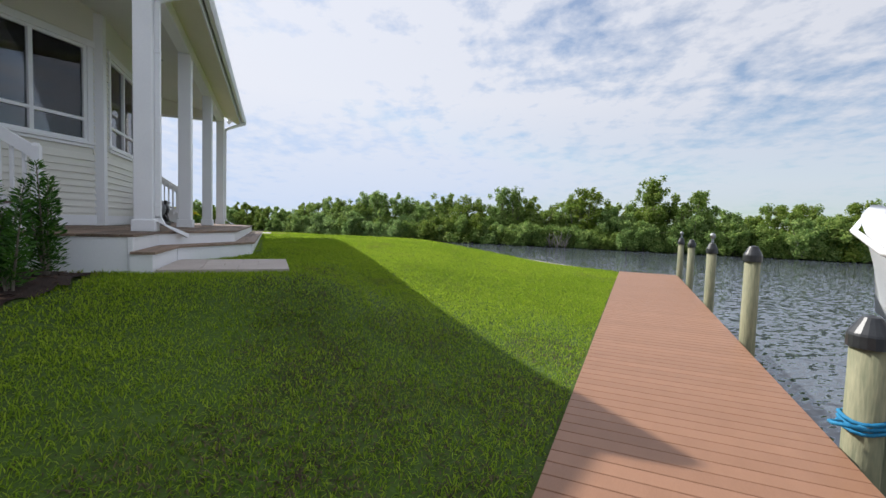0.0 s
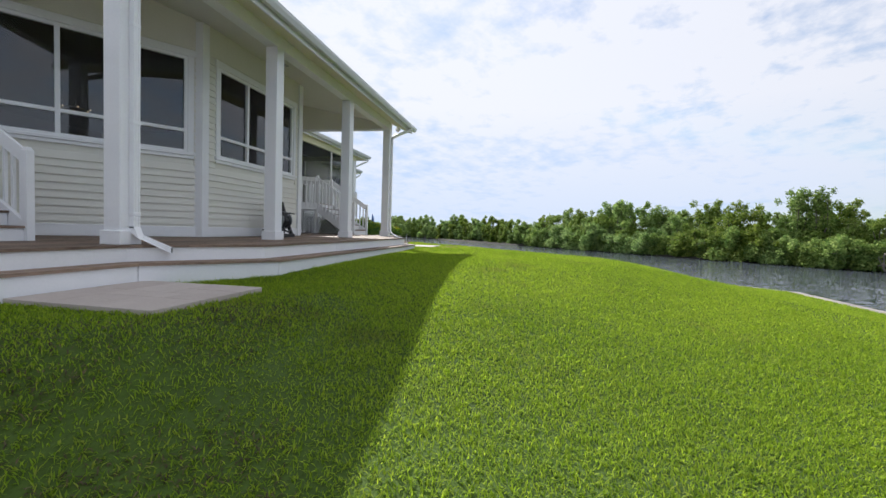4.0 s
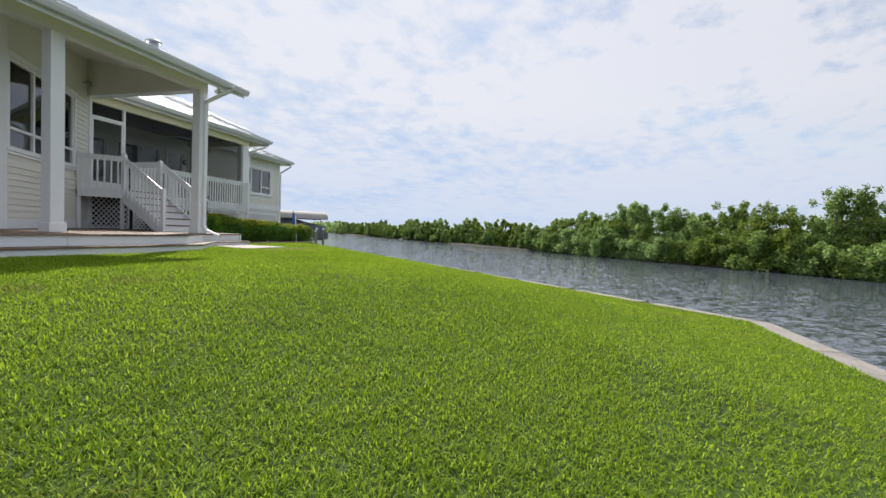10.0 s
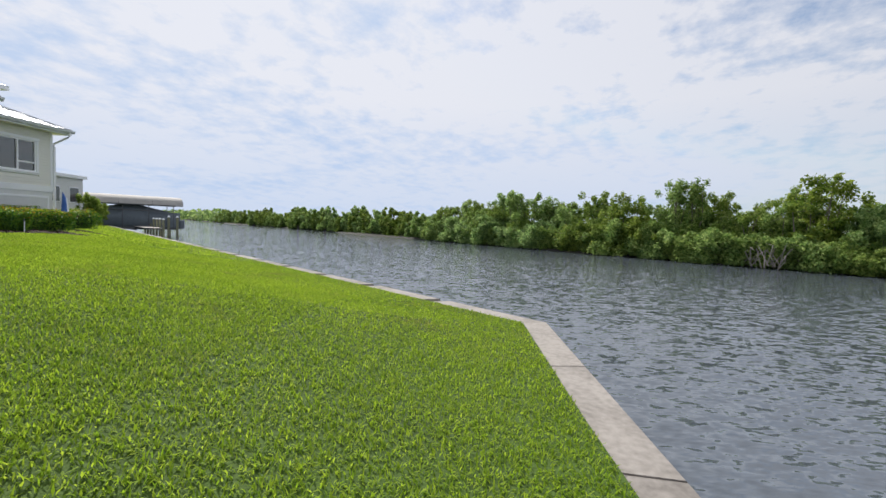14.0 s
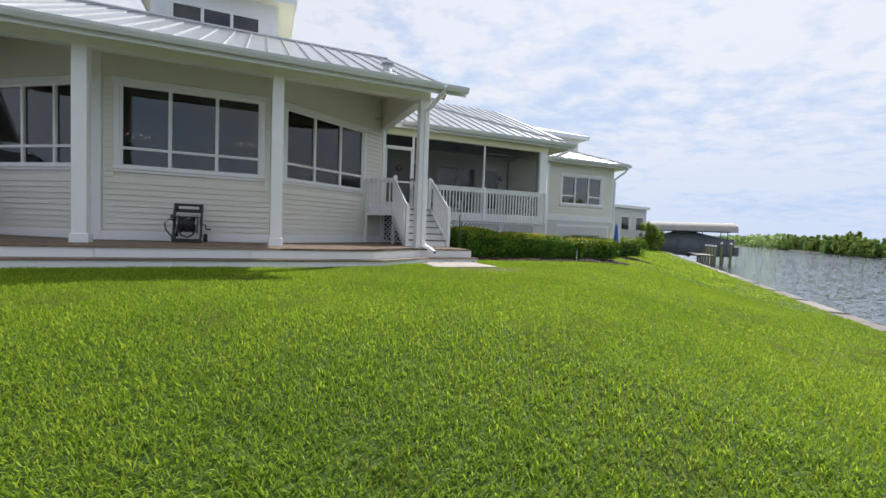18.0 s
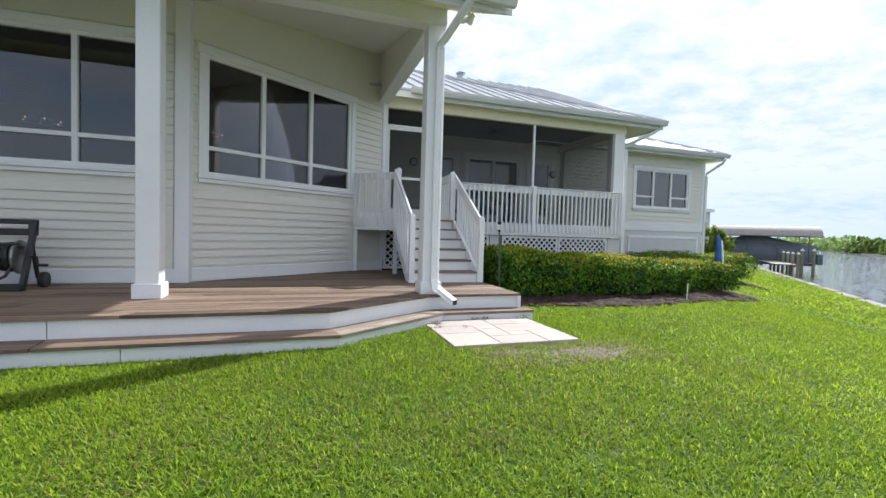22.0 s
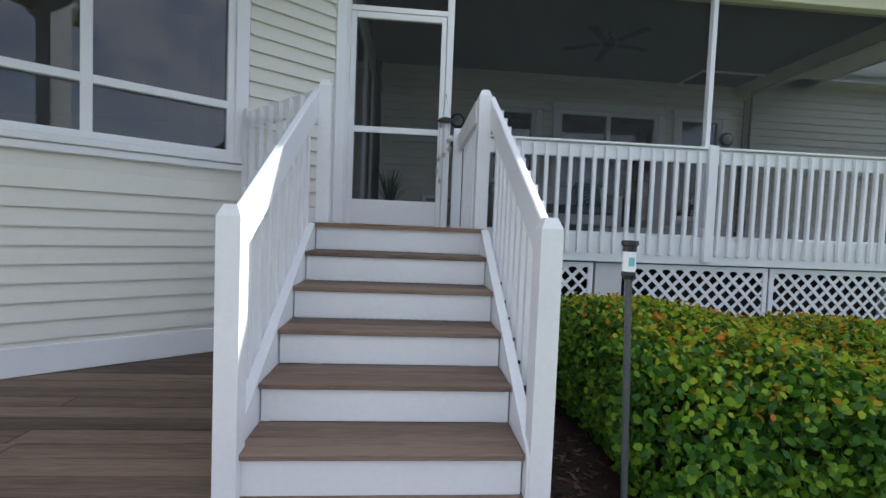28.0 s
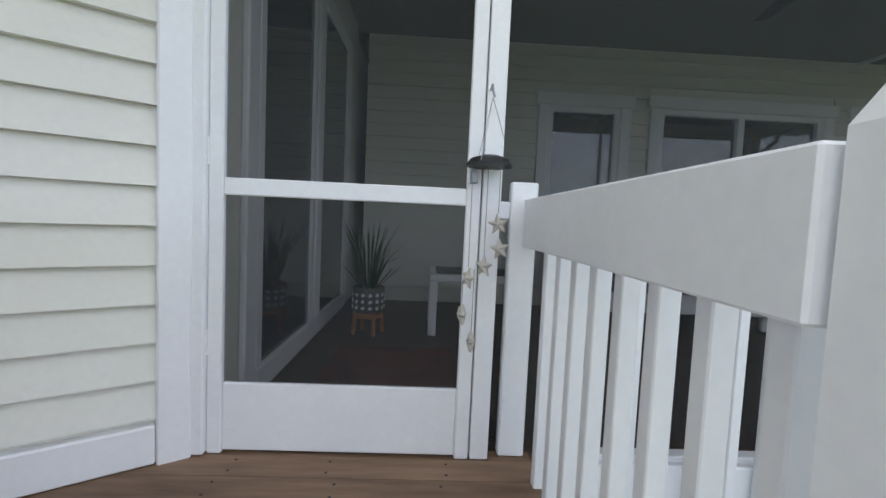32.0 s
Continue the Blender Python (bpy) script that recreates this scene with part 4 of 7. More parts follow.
def eave_corner(side):
    """Corner of the front eave that reaches past the side wall line, with its own sheet and soffit."""
    fx = (lambda x: x) if side else mir
    z = EAVE + 0.05
    run = EX1 - ROOFX
    top = [(fx(ROOFX), EY, z + 0.004), (fx(EX1), EY, z + 0.004), (fx(ROOFX), EY + run, z + 0.004 + run * SLOPE)]
    v = top + [(a, b, c - 0.05) for a, b, c in top]
    t = thing("eave_corner", "metal-clad corner of the front eave", "roof", kind="structure")
    part("roof_sheet", (v, [(0, 1, 2), (5, 4, 3), (0, 3, 4, 1), (1, 4, 5, 2), (2, 5, 3, 0)]), METAL, t)
    part("fascia", prism([(fx(ROOFX), EY + 0.03), (fx(EX1), EY + 0.03), (fx(EX1), EY + 0.055), (fx(ROOFX), EY + 0.055)][:: 1 if side else -1], z - 0.17, z - 0.052), TRIM, t)


eave_corner(True)
eave_corner(False)


def flood_light(x, y, z):
    t = thing("flood_light", "twin white flood lights under the porch eave corner", "flood light", pose(x, y, z))
    part("plate", turned_profile([(0.0, 0.0), (0.06, 0.0), (0.06, -0.025), (0.0, -0.03)], 16), WHITE, t)
    for k in (-1, 1):
        m = pose(0.07 * k, -0.02, -0.06, 58, 0, 24 * k)
        part("knuckle", tube([(0.02 * k, 0, -0.025), (0.06 * k, -0.012, -0.055)], 0.012, 8), WHITE, t)
        part("lamp_head", turned_profile([(0.0, 0.05), (0.03, 0.045), (0.036, 0.0), (0.062, -0.07), (0.062, -0.085), (0.054, -0.086), (0.05, -0.075)], 18), WHITE, t, smooth=True, m=m)
        part("lens", turned_profile([(0.052, -0.078), (0.0, -0.07)], 18), BASE, t, m=m)


flood_light(0.12, -3.95, 4.205)


def downspout(x, y, top, foot_dir):
    t = thing("downspout", "white ribbed downspout with an angled foot", "downspout", pose(x, y, DECKZ))
    h = top - DECKZ
    ribs = [(-0.045, -0.034), (-0.028, -0.034), (-0.022, -0.028), (-0.016, -0.034), (0.016, -0.034), (0.022, -0.028), (0.028, -0.034), (0.045, -0.034), (0.045, 0.034), (-0.045, 0.034)]
    part("pipe", prism(ribs, 0.20, h - 0.47), WHITE, t)
    for z in (0.35, 1.45, 2.6):
        part("strap", cbx(-0.052, -0.038, z, 0.052, 0.035, z + 0.045, 0.003), WHITE, t)
    part("elbow", tube([(0, 0, h - 0.50), (0, 0, h - 0.44), (0.05 * foot_dir, -0.06, h - 0.38), (0.16 * foot_dir, -0.50, h - 0.16), (0.19 * foot_dir, -0.60, h - 0.10), (0.2 * foot_dir, -0.63, h - 0.02), (0.2 * foot_dir, -0.63, h + 0.02)], 0.05, 10), WHITE, t, smooth=True)
    v0 = [(-0.045, -0.034, 0.22), (0.045, -0.034, 0.22), (0.045, 0.034, 0.22), (-0.045, 0.034, 0.22)]
    ft = Vector((0.20 * foot_dir, -0.34, -0.07))
    v1 = [(-0.045, -0.10, 0.08), (0.045, -0.10, 0.08), (0.045, 0.034, 0.16), (-0.045, 0.034, 0.16)]
    side = Vector((0.82, 0.57 * foot_dir, 0)) * 0.05
    v2 = [tuple(ft - side + Vector((0, 0, -0.03))), tuple(ft + side + Vector((0, 0, -0.03))), tuple(ft + side + Vector((0, 0, 0.04))), tuple(ft - side + Vector((0, 0, 0.04)))]
    vv = v0 + v1 + v2
    ff = [(o + k, o + (k + 1) % 4, o + 4 + (k + 1) % 4, o + 4 + k) for o in (0, 4) for k in range(4)] + [(3, 2, 1, 0)]
    part("foot", (vv, ff), WHITE, t, "angled outlet foot")
    # black plate across the outlet, painted in for the shade inside the pipe
    c = Vector([sum(p[k] for p in v2) / 4 for k in range(3)])
    off = Vector((0.20 * foot_dir, -0.34, -0.1)).normalized() * 0.002
    part("mouth", ([tuple(c + (Vector(p) - c) * 0.86 + off) for p in v2] + [tuple(c + (Vector(p) - c) * 0.86 - off) for p in v2], [(0, 1, 2, 3), (7, 6, 5, 4), (0, 4, 5, 1), (1, 5, 6, 2), (2, 6, 7, 3), (3, 7, 4, 0)]), CAP, t, "black plate painting the shade in the open outlet")
    return t


downspout(COLS[3] + 0.03, COLY - 0.157, EAVE + 0.0, 1)
downspout(COLS[0] + 0.04, COLY - 0.157, EAVE + 0.0, 1)


# ---- cupola on the main roof, roof vents ----
def clear_storey():
    t = thing("clerestory", "raised roof room with a row of windows on the main roof", "clerestory", kind="structure")
    y0, x0, x1 = 1.9, -7.05, -3.45
    g0, g1, gz0, gz1 = x0 + 0.56, x1 - 0.56, 7.0, 7.52
    part("wall", merge(bx(x0, y0, 6.3, g0, y0 + 0.15, 8.1), bx(g1, y0, 6.3, x1, y0 + 0.15, 8.1), bx(g0, y0, 6.3, g1, y0 + 0.15, gz0), bx(g0, y0, gz1, g1, y0 + 0.15, 8.1),
                       bx(x0, y0 + 0.15, 6.0, x0 + 0.15, 9, 8.1), bx(x1 - 0.15, y0 + 0.15, 6.0, x1, 9, 8.1), bx(x0, 9, 6.0, x1, 9.15, 8.1)), TRIM, t)
    third = (g1 - g0) / 3
    part("window_frame", merge(bx(g0 - 0.05, y0 - 0.03, gz0 - 0.06, g1 + 0.05, y0, gz0 + 0.02), bx(g0 - 0.05, y0 - 0.03, gz1 - 0.02, g1 + 0.05, y0, gz1 + 0.06),
                               *[bx(g0 + third * k - 0.045, y0 - 0.03, gz0 + 0.02, g0 + third * k + 0.045, y0, gz1 - 0.02) for k in range(4)]), TRIM, t)
    for k in range(3):
        part("pane", bx(g0 + third * k + 0.045, y0 + 0.01, gz0 + 0.02, g0 + third * (k + 1) - 0.045, y0 + 0.016, gz1 - 0.02), GLASS, t)
    for x in (x0 + 0.12, x1 - 0.46):
        louvre = part("louvre", bx(x, y0 - 0.02, 7.0, x + 0.34, y0, 7.5), TRIM, t, "white slatted vent beside the windows")
        for k in range(5):
            part("slat", bx(x + 0.03, y0 - 0.035, 7.05 + 0.085 * k, x + 0.31, y0 - 0.021, 7.10 + 0.085 * k), TRIM, louvre)
    part("inner_back", bx(x0 + 0.2, y0 + 1.5, 6.3, x1 - 0.2, y0 + 1.6, 8.05), DIMROOM, t)
    e = 0.52
    v = [(x0 - e, y0 - e, 8.1), (x1 + e, y0 - e, 8.1), (x1 + e, 9.6, 8.1), (x0 - e, 9.6, 8.1)]
    top = [(AX, y0 + 2.2, 9.5), (AX, 7.2, 9.5)]
    part("soffit", bx(x0 - e, y0 - e, 8.06, x1 + e, 9.6, 8.1), SOFFIT, t)
    part("eave_board", merge(bx(x0 - e, y0 - e - 0.03, 7.98, x1 + e, y0 - e, 8.16), bx(x1 + e, y0 - e, 7.98, x1 + e + 0.03, 9.6, 8.16), bx(x0 - e - 0.03, y0 - e, 7.98, x0 - e, 9.6, 8.16)), TRIM, t)
    part("roof_sheet", (v + top, [(0, 1, 4), (1, 2, 5, 4), (2, 3, 5), (3, 0, 4, 5)]), METAL, t)


clear_storey()


def roof_vent(x, y, z):
    t = thing("roof_vent", "small round metal roof vent with a domed cap", "roof vent", pose(x, y, z))
    part("pipe", turned_profile([(0.16, -0.12), (0.11, 0.03), (0.10, 0.14)], 14), METAL, t)
    part("hood", turned_profile([(0.17, 0.13), (0.18, 0.16), (0.10, 0.21), (0.0, 0.23)], 14), METAL, t)


roof_vent(-1.02, -3.05, EAVE + 0.05 + SLOPE * (-3.05 - EY))

# ---- deck and its step ----
DX1 = 1.11
DX0 = mir(DX1)
FRONT, SIDE = -4.82, -3.90      # front edge and the set-back side edge of the deck
CHX0, CHX1 = -1.635, -0.25       # the slanted edge between them


def deck_edge(y):
    """Right end of the deck at y."""
    if y >= SIDE:
        return DX1
    return CHX0 + (y - FRONT) / (SIDE - FRONT) * (CHX1 - CHX0)


def plank(a, b, c, d, z, t=0.032):
    """Plank on four plan points."""
    v = [(p[0], p[1], z - t) for p in (a, b, c, d)] + [(p[0], p[1], z) for p in (a, b, c, d)]
    return v, [(3, 2, 1, 0), (4, 5, 6, 7), (0, 1, 5, 4), (1, 2, 6, 5), (2, 3, 7, 6), (3, 0, 4, 7)]


def deck():
    rng = random.Random(3)
    d = thing("deck", "brown weathered timber deck with white risers", "deck", kind="structure")
    w = 0.141
    y = FRONT
    rows = []
    while y < SIDE - 0.02:
        rows.append((y, min(y + w, SIDE)))
        y += w
    y = SIDE
    while y < -0.3:
        rows.append((y, y + w))
        y += w
    for k, (a, b) in enumerate(rows):
        e0, e1 = deck_edge(a), deck_edge(b - 1e-4)
        g = 0.004
        if b < P0[1] + 0.05:
            cuts = [rng.uniform(0.15, 0.35), rng.uniform(0.42, 0.6), rng.uniform(0.66, 0.88)]
            xs = [0] + cuts + [1]
            spans = [[mir(e) + (e - mir(e)) * s for e in (e0, e1) for s in (xs[i], xs[i + 1])] for i in range(4)]
        else:
            inner = P0[0] + (a - P0[1]) / (P1[1] - P0[1]) * (P1[0] - P0[0]) - 0.02
            cut = inner + (DX1 - inner) * rng.uniform(0.3, 0.7)
            spans = [[p, q, p, q] for p, q in ((inner, cut), (cut, DX1), (mir(DX1), mir(cut)), (mir(cut), mir(inner)))]
        for p0, p1, p2, p3 in spans:
            part("deck_board", plank((p0 + g, a + g), (p1 - g, a + g), (p3 - g, b - g), (p2 + g, b - g), DECKZ + rng.uniform(-0.001, 0.001)), DECK, d)
    # white risers under the edge
    line = [(DX0 + 0.02, -0.4), (DX0 + 0.02, SIDE + 0.03), (mir(CHX1), SIDE + 0.03), (mir(CHX0), FRONT + 0.03), (CHX0, FRONT + 0.03), (CHX1, SIDE + 0.03), (DX1 - 0.02, SIDE + 0.03), (DX1 - 0.02, -0.4)]
    for i, (p, q) in enumerate(zip(line, line[1:])):
        low = -0.55 if i in (0, 1, 5, 6) else 0.10
        n = 3 if i == 3 else 1
        for k in range(n):
            a = Vector(p).lerp(Vector(q), k / n + (0.0006 if k else 0))
            b = Vector(p).lerp(Vector(q), (k + 1) / n - (0.0006 if k < n - 1 else 0))
            nrm = Vector((-(b - a).y, (b - a).x)).normalized() * 0.025
            part("riser", prism([tuple(a), tuple(b), tuple(b + nrm), tuple(a + nrm)], low, DECKZ - 0.033), WHITE, d, "white painted riser board")
    for x in (DX0 + 0.02, DX1 - 0.02):
        part("corner_board", cbx(x - 0.03, SIDE + 0.002, -0.55, x + 0.03, SIDE + 0.062, DECKZ - 0.033), WHITE, d)
    # lower step
    sline = [(mir(1.20), -4.14), (mir(-0.135), -4.16), (mir(-1.546), -5.133), (-1.546, -5.133), (-0.135, -4.16), (1.20, -4.14)]
    sin = [(mir(1.20), SIDE + 0.02), (mir(CHX1), SIDE + 0.02), (mir(CHX0), FRONT + 0.02), (CHX0, FRONT + 0.02), (CHX1, SIDE + 0.02), (1.20, SIDE + 0.02)]
    for i in range(5):
        for k in range(2):
            def li(j, s):
                return Vector(sline[j]).lerp(Vector(sin[j]), s)
            s0, s1 = 0.5 * k + 0.008, 0.5 * (k + 1) - 0.008
            n = 3 if i == 2 else 1
            for c in range(n):
                u0, u1 = c / n + (0.001 if c else 0), (c + 1) / n - (0.001 if c < n - 1 else 0)
                A, B = li(i, s0).lerp(li(i + 1, s0), u0), li(i, s0).lerp(li(i + 1, s0), u1)
                C, D = li(i, s1).lerp(li(i + 1, s1), u1), li(i, s1).lerp(li(i + 1, s1), u0)
                part("step_board", plank(A, B, C, D, DECKZ - 0.2 + rng.uniform(-0.001, 0.001)), PALEWOOD if i == 3 else DECK, d)
        a, b = Vector(sline[i]), Vector(sline[i + 1])
        nrm = Vector((-(b - a).y, (b - a).x)).normalized()
        a, b = a + nrm * 0.03, b + nrm * 0.03
        n = 4 if i == 2 else 1
        for c in range(n):
            p, q = a.lerp(b, c / n + (0.0006 if c else 0)), a.lerp(b, (c + 1) / n - (0.0006 if c < n - 1 else 0))
            part("riser", prism([tuple(p), tuple(q), tuple(q + nrm * 0.025), tuple(p + nrm * 0.025)], -0.5, DECKZ - 0.233), WHITE, d, "white painted riser board")
    for x, y in sline[1:5]:
        part("corner_board", cbx(x - 0.022, y + 0.034, -0.5, x + 0.022, y + 0.07, DECKZ - 0.234, 0.004), WHITE, d)
    for x in (mir(1.18), 1.155):
        part("riser", bx(x, -4.11, -0.5, x + 0.025, SIDE + 0.02, DECKZ - 0.233), WHITE, d)
    return d


deck()


# ---- stairs ----
def newel(parent, x, y, z0, z1, name="newel_post"):
    s = 0.045
    v = [(x + a * s, y + b * s, z) for z in (z0, z1 - 0.045) for a, b in ((-1, -1), (1, -1), (1, 1), (-1, 1))]
    v += [(x + a * s * 0.55, y + b * s * 0.55, z1) for a, b in ((-1, -1), (1, -1), (1, 1), (-1, 1))]
    f = [(3, 2, 1, 0), (8, 9, 10, 11)] + [(o + k, o + (k + 1) % 4, o + 4 + (k + 1) % 4, o + 4 + k) for o in (0, 4) for k in range(4)]
    return part(name, (v, f), WHITE, parent)


TREADY = [-2.52 + 0.271 * i for i in range(6)]


NAIL = data("nail", turned_profile([(0.0055, 0.0), (0.005, 0.0012), (0.0, 0.0013)], 8), BLACK)


def stairs(flip):
    """Flight of six steps with side boards and rails; flip mirrors it about the porch axis."""
    fx = (lambda x: mir(x + SX)) if flip else (lambda x: x + SX)

    def fb(x0, y0, z0, x1, y1, z1, c=0.004):
        a, b = sorted((fx(x0), fx(x1)))
        return cbx(a, y0, z0, b, y1, z1, c)

    t = thing("stairs", "white wooden stairs with brown treads and white railings", "stairs", kind="structure")
    for i in range(6):
        z = DECKZ + RISE * (i + 1)
        y = TREADY[i]
        part("riser", fb(-0.035, y + 0.025, z - RISE + 0.001, 1.105, y + 0.045, z - 0.028, 0.002), WHITE, t)
        if i < 5:
            nxt = TREADY[i + 1] + 0.024
            mid = (y + nxt) / 2
            part("tread_board", fb(-0.04, y, z - 0.027, 1.11, mid - 0.002, z), TREAD, t)
            part("tread_board", fb(-0.04, mid + 0.002, z - 0.027, 1.11, nxt, z), TREAD, t)
    # closed side boards whose upper edge follows the nosings
    slope = (LAND - DECKZ - RISE) / (TREADY[5] - TREADY[0])
    for x in (-0.092, 1.112):
        y0, y1 = TREADY[0] - 0.02, TREADY[5] + 0.04
        prof = [(y0, DECKZ + 0.002), (y0 + 0.30, DECKZ + 0.002), (y1, LAND - 0.34), (y1, LAND - 0.002), (TREADY[5] + 0.002, LAND - 0.002), (y0, DECKZ + RISE + 0.004)]
        xa, xb = sorted((fx(x), fx(x + 0.05)))
        n = len(prof)
        v = [(xa, a, b) for a, b in prof] + [(xb, a, b) for a, b in prof]
        f = [tuple(range(n)), tuple(reversed(range(n, 2 * n)))] + [(k, n + k, n + (k + 1) % n, (k + 1) % n) for k in range(n)]
        part("side_board", (v, f), WHITE, t)
    for x, xt, out in ((-0.065, -0.005, -1), (1.17, 1.112, 1)):
        newel(t, fx(x), -2.50, DECKZ + 0.003, 1.55)
        newel(t, fx(xt), -1.075, LAND + 0.003, 2.49)
        # sloping hand board from the lower newel to the outer face of the upper one
        ya, yb, za, zb = -2.485, -1.05, 1.515, 2.462
        xa = fx(x)
        h = 0.185
        o = 0.02
        v = []
        for yy, zz in ((ya, za), (yb, zb)):
            v += [(xa - o, yy, zz - h), (xa + o, yy, zz - h), (xa + o, yy, zz - 0.006), (xa + o - 0.006, yy, zz), (xa - o + 0.006, yy, zz), (xa - o, yy, zz - 0.006)]
        part("hand_board", (v, [(0, 1, 2, 3, 4, 5), (11, 10, 9, 8, 7, 6)] + [(k, k + 6, (k + 1) % 6 + 6, (k + 1) % 6) for k in range(6)]), WHITE, t)
        for k in range(1, 11):
            yy = ya + (yb - ya) * k / 11
            zt = za + (zb - za) * k / 11 - 0.05
            zbm = DECKZ + RISE + slope * (yy - TREADY[0]) - 0.15
            xx = fx(x + out * 0.04)
            part("baluster", cbx(xx - 0.019, yy - 0.019, zbm, xx + 0.019, yy + 0.019, zt, 0.003), WHITE, t)
    # landing, cut back along the wall of the bay
    for k in range(11):
        y = TREADY[5] - 0.002 + 0.1285 * k
        if y > DY - 0.02:
            break
        e = min(y + 0.126, DY + 0.03)
        xs = [-0.06 - (yy - TREADY[5]) * 0.92 if yy < -0.40 else max(-0.76, min(-0.08 - (0.135 - yy) / 0.6987, 0.0)) for yy in (y, e)]
        q = [(fx(xs[0]), y), (fx(1.13), y), (fx(1.13), e), (fx(xs[1]), e)]
        if flip:
            q = [q[1], q[0], q[3], q[2]]
        part("landing_board", plank(*q, LAND, 0.03), LANDWOOD, t)
        for nx in (0.08, 0.42, 0.80):
            for ny in (0.03, 0.095):
                if y + ny < DY - 0.03:
                    part("nail", NAIL, BLACK, t, m=pose(fx(nx + 0.02 * ((k * 7 + int(nx * 50)) % 3)), y + ny, LAND))
    a, b = Vector((-0.06, -1.12)), Vector((-0.745, -0.41))

    def slant(a, b, z0, z1, th, n0, n1):
        """Board from a to b on plan, between two offsets to its outer side."""
        n = Vector(((b - a).y, -(b - a).x)).normalized() * -1
        q = [a + n * n0, b + n * n0, b + n * n1, a + n * n1]
        q = [(fx(p.x), p.y) for p in q]
        return prism(q if not flip else list(reversed(q)), z0, z1)

    part("rim", slant(a, b, LAND - 0.24, LAND + 0.002, 0.03, 0.004, 0.03), WHITE, t)
    part("rail", slant(a, b, LAND + 0.76, LAND + 0.90, 0.04, -0.012, 0.03), WHITE, t)
    part("end_post", slant(b - (b - a).normalized() * 0.075, b, LAND - 0.16, LAND + 0.91, 0.04, 0.031, 0.072), WHITE, t)
    for k in range(6):
        p = a.lerp(b, (k + 0.8) / 6.6)
        d = (b - a).normalized() * 0.019
        part("baluster", slant(p - d, p + d, LAND - 0.16, LAND + 0.88, 0.04, 0.031, 0.066), WHITE, t)
    part("rim", fb(1.09, -1.13, LAND - 0.24, 1.12, DY - 0.03, LAND - 0.031), WHITE, t)
    # rail from the upper newel back to the door post
    part("rail", fb(1.055, -1.02, LAND + 0.77, 1.095, DY - 0.02, LAND + 0.935), WHITE, t)
    for k in range(8):
        y = -0.95 + 0.132 * k
        part("baluster", fb(1.097, y - 0.019, LAND - 0.15, 1.135, y + 0.019, LAND + 0.90, 0.003), WHITE, t)
    return t


def lattice(parent, origin, right, w, h, top=None, pitch=0.105, sw=0.036):
    """Diagonal lattice w by h from origin along right; top(x) limits its height."""
    v, f = [], []
    r = Vector(right)
    nrm = Vector((r.y, -r.x, 0))
    q = sw * 0.707
    for lay, sgn in ((0.0, 1), (0.008, -1)):
        k = -h
        while k < w + h:
            zs = [h * i / 60 for i in range(61)]
            ok = [z for z in zs if 0 <= k + (z if sgn > 0 else h - z) <= w and (top is None or z <= top(k + (z if sgn > 0 else h - z)))]
            if ok and ok[-1] - ok[0] > 0.03:
                o = len(v)
                for dep in (0.0, 0.007):
                    for zz in (ok[0], ok[-1]):
                        for d in (-q, q):
                            x = min(max(k + (zz if sgn > 0 else h - zz) + d, 0), w)
                            v.append(tuple(Vector(origin) + r * x + nrm * (lay + dep) + Vector((0, 0, zz))))
                f.extend([(o, o + 1, o + 3, o + 2), (o + 4, o + 6, o + 7, o + 5), (o, o + 4, o + 5, o + 1), (o + 2, o + 3, o + 7, o + 6), (o, o + 2, o + 6, o + 4), (o + 1, o + 5, o + 7, o + 3)])
            k += pitch * 1.4142
    return part("lattice_weave", (v, f), WHITE, parent, kind="stuff")


def skirt(label, origin, right, w, h, top=None):
    t = thing("lattice_panel", label, "lattice panel", group="lattice skirts")
    lattice(t, origin, right, w, h, top)
    r, o = Vector(right), Vector(origin)
    m = Matrix.Translation(o) @ Matrix(((r.x, -r.y, 0, 0), (r.y, r.x, 0, 0), (0, 0, 1, 0), (0, 0, 0, 1)))
    pieces = [cbx(0, -0.02, 0, w, 0.0, 0.06, 0.003)]
    if top is None:
        pieces += [cbx(0, -0.02, h - 0.05, w, 0.0, h, 0.003), cbx(0, -0.021, 0.06, 0.05, 0.0, h - 0.05, 0.003), cbx(w - 0.05, -0.021, 0.06, w, 0.0, h - 0.05, 0.003)]
    for g in pieces:
        part("lattice_frame", turned(g, m), WHITE, t)
    return t


stairs(False)
stairs(True)
for side in (False, True):
    fx = mir if side else (lambda x: x)
    for xa, xb, y in ((-0.188, -0.112, -1.05), (-0.90, -0.82, -0.43)):
        xa, xb = sorted((fx(xa), fx(xb)))
        solid("landing_post", cbx(xa, y - 0.04, DECKZ + 0.003, xb, y + 0.04, LAND - 0.24), WHITE, "white square post under the stair landing", "post")
    xa = min(fx(-0.17), fx(1.0))
    skirt("white diagonal lattice under the porch door", (xa, DY - 0.03, DECKZ + 0.004), (1, 0, 0), 1.17, LAND - DECKZ - 0.10)
skirt("white diagonal lattice beside the stairs", (1.128 + SX, -2.35, 0.08), (0, 1, 0), 2.35, 0.95, lambda q: min(0.95, 0.45 + 0.6766 * q))

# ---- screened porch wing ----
# added near-black panel gives the lattice holes the dark of the crawl space
CRAWL = material("crawl_shade", (0.022, 0.022, 0.022), (0.05, 0.05, 0.048), 0.95, 3, 30, 0.5)
solid("wall_foundation", bx(-0.16, DY + 0.40, -0.3, 6.15, DY + 0.55, LAND - 0.13), CRAWL, "near-black panel added for the shade behind the lattice", "wall")
PX1, PY1 = 6.25, 3.15


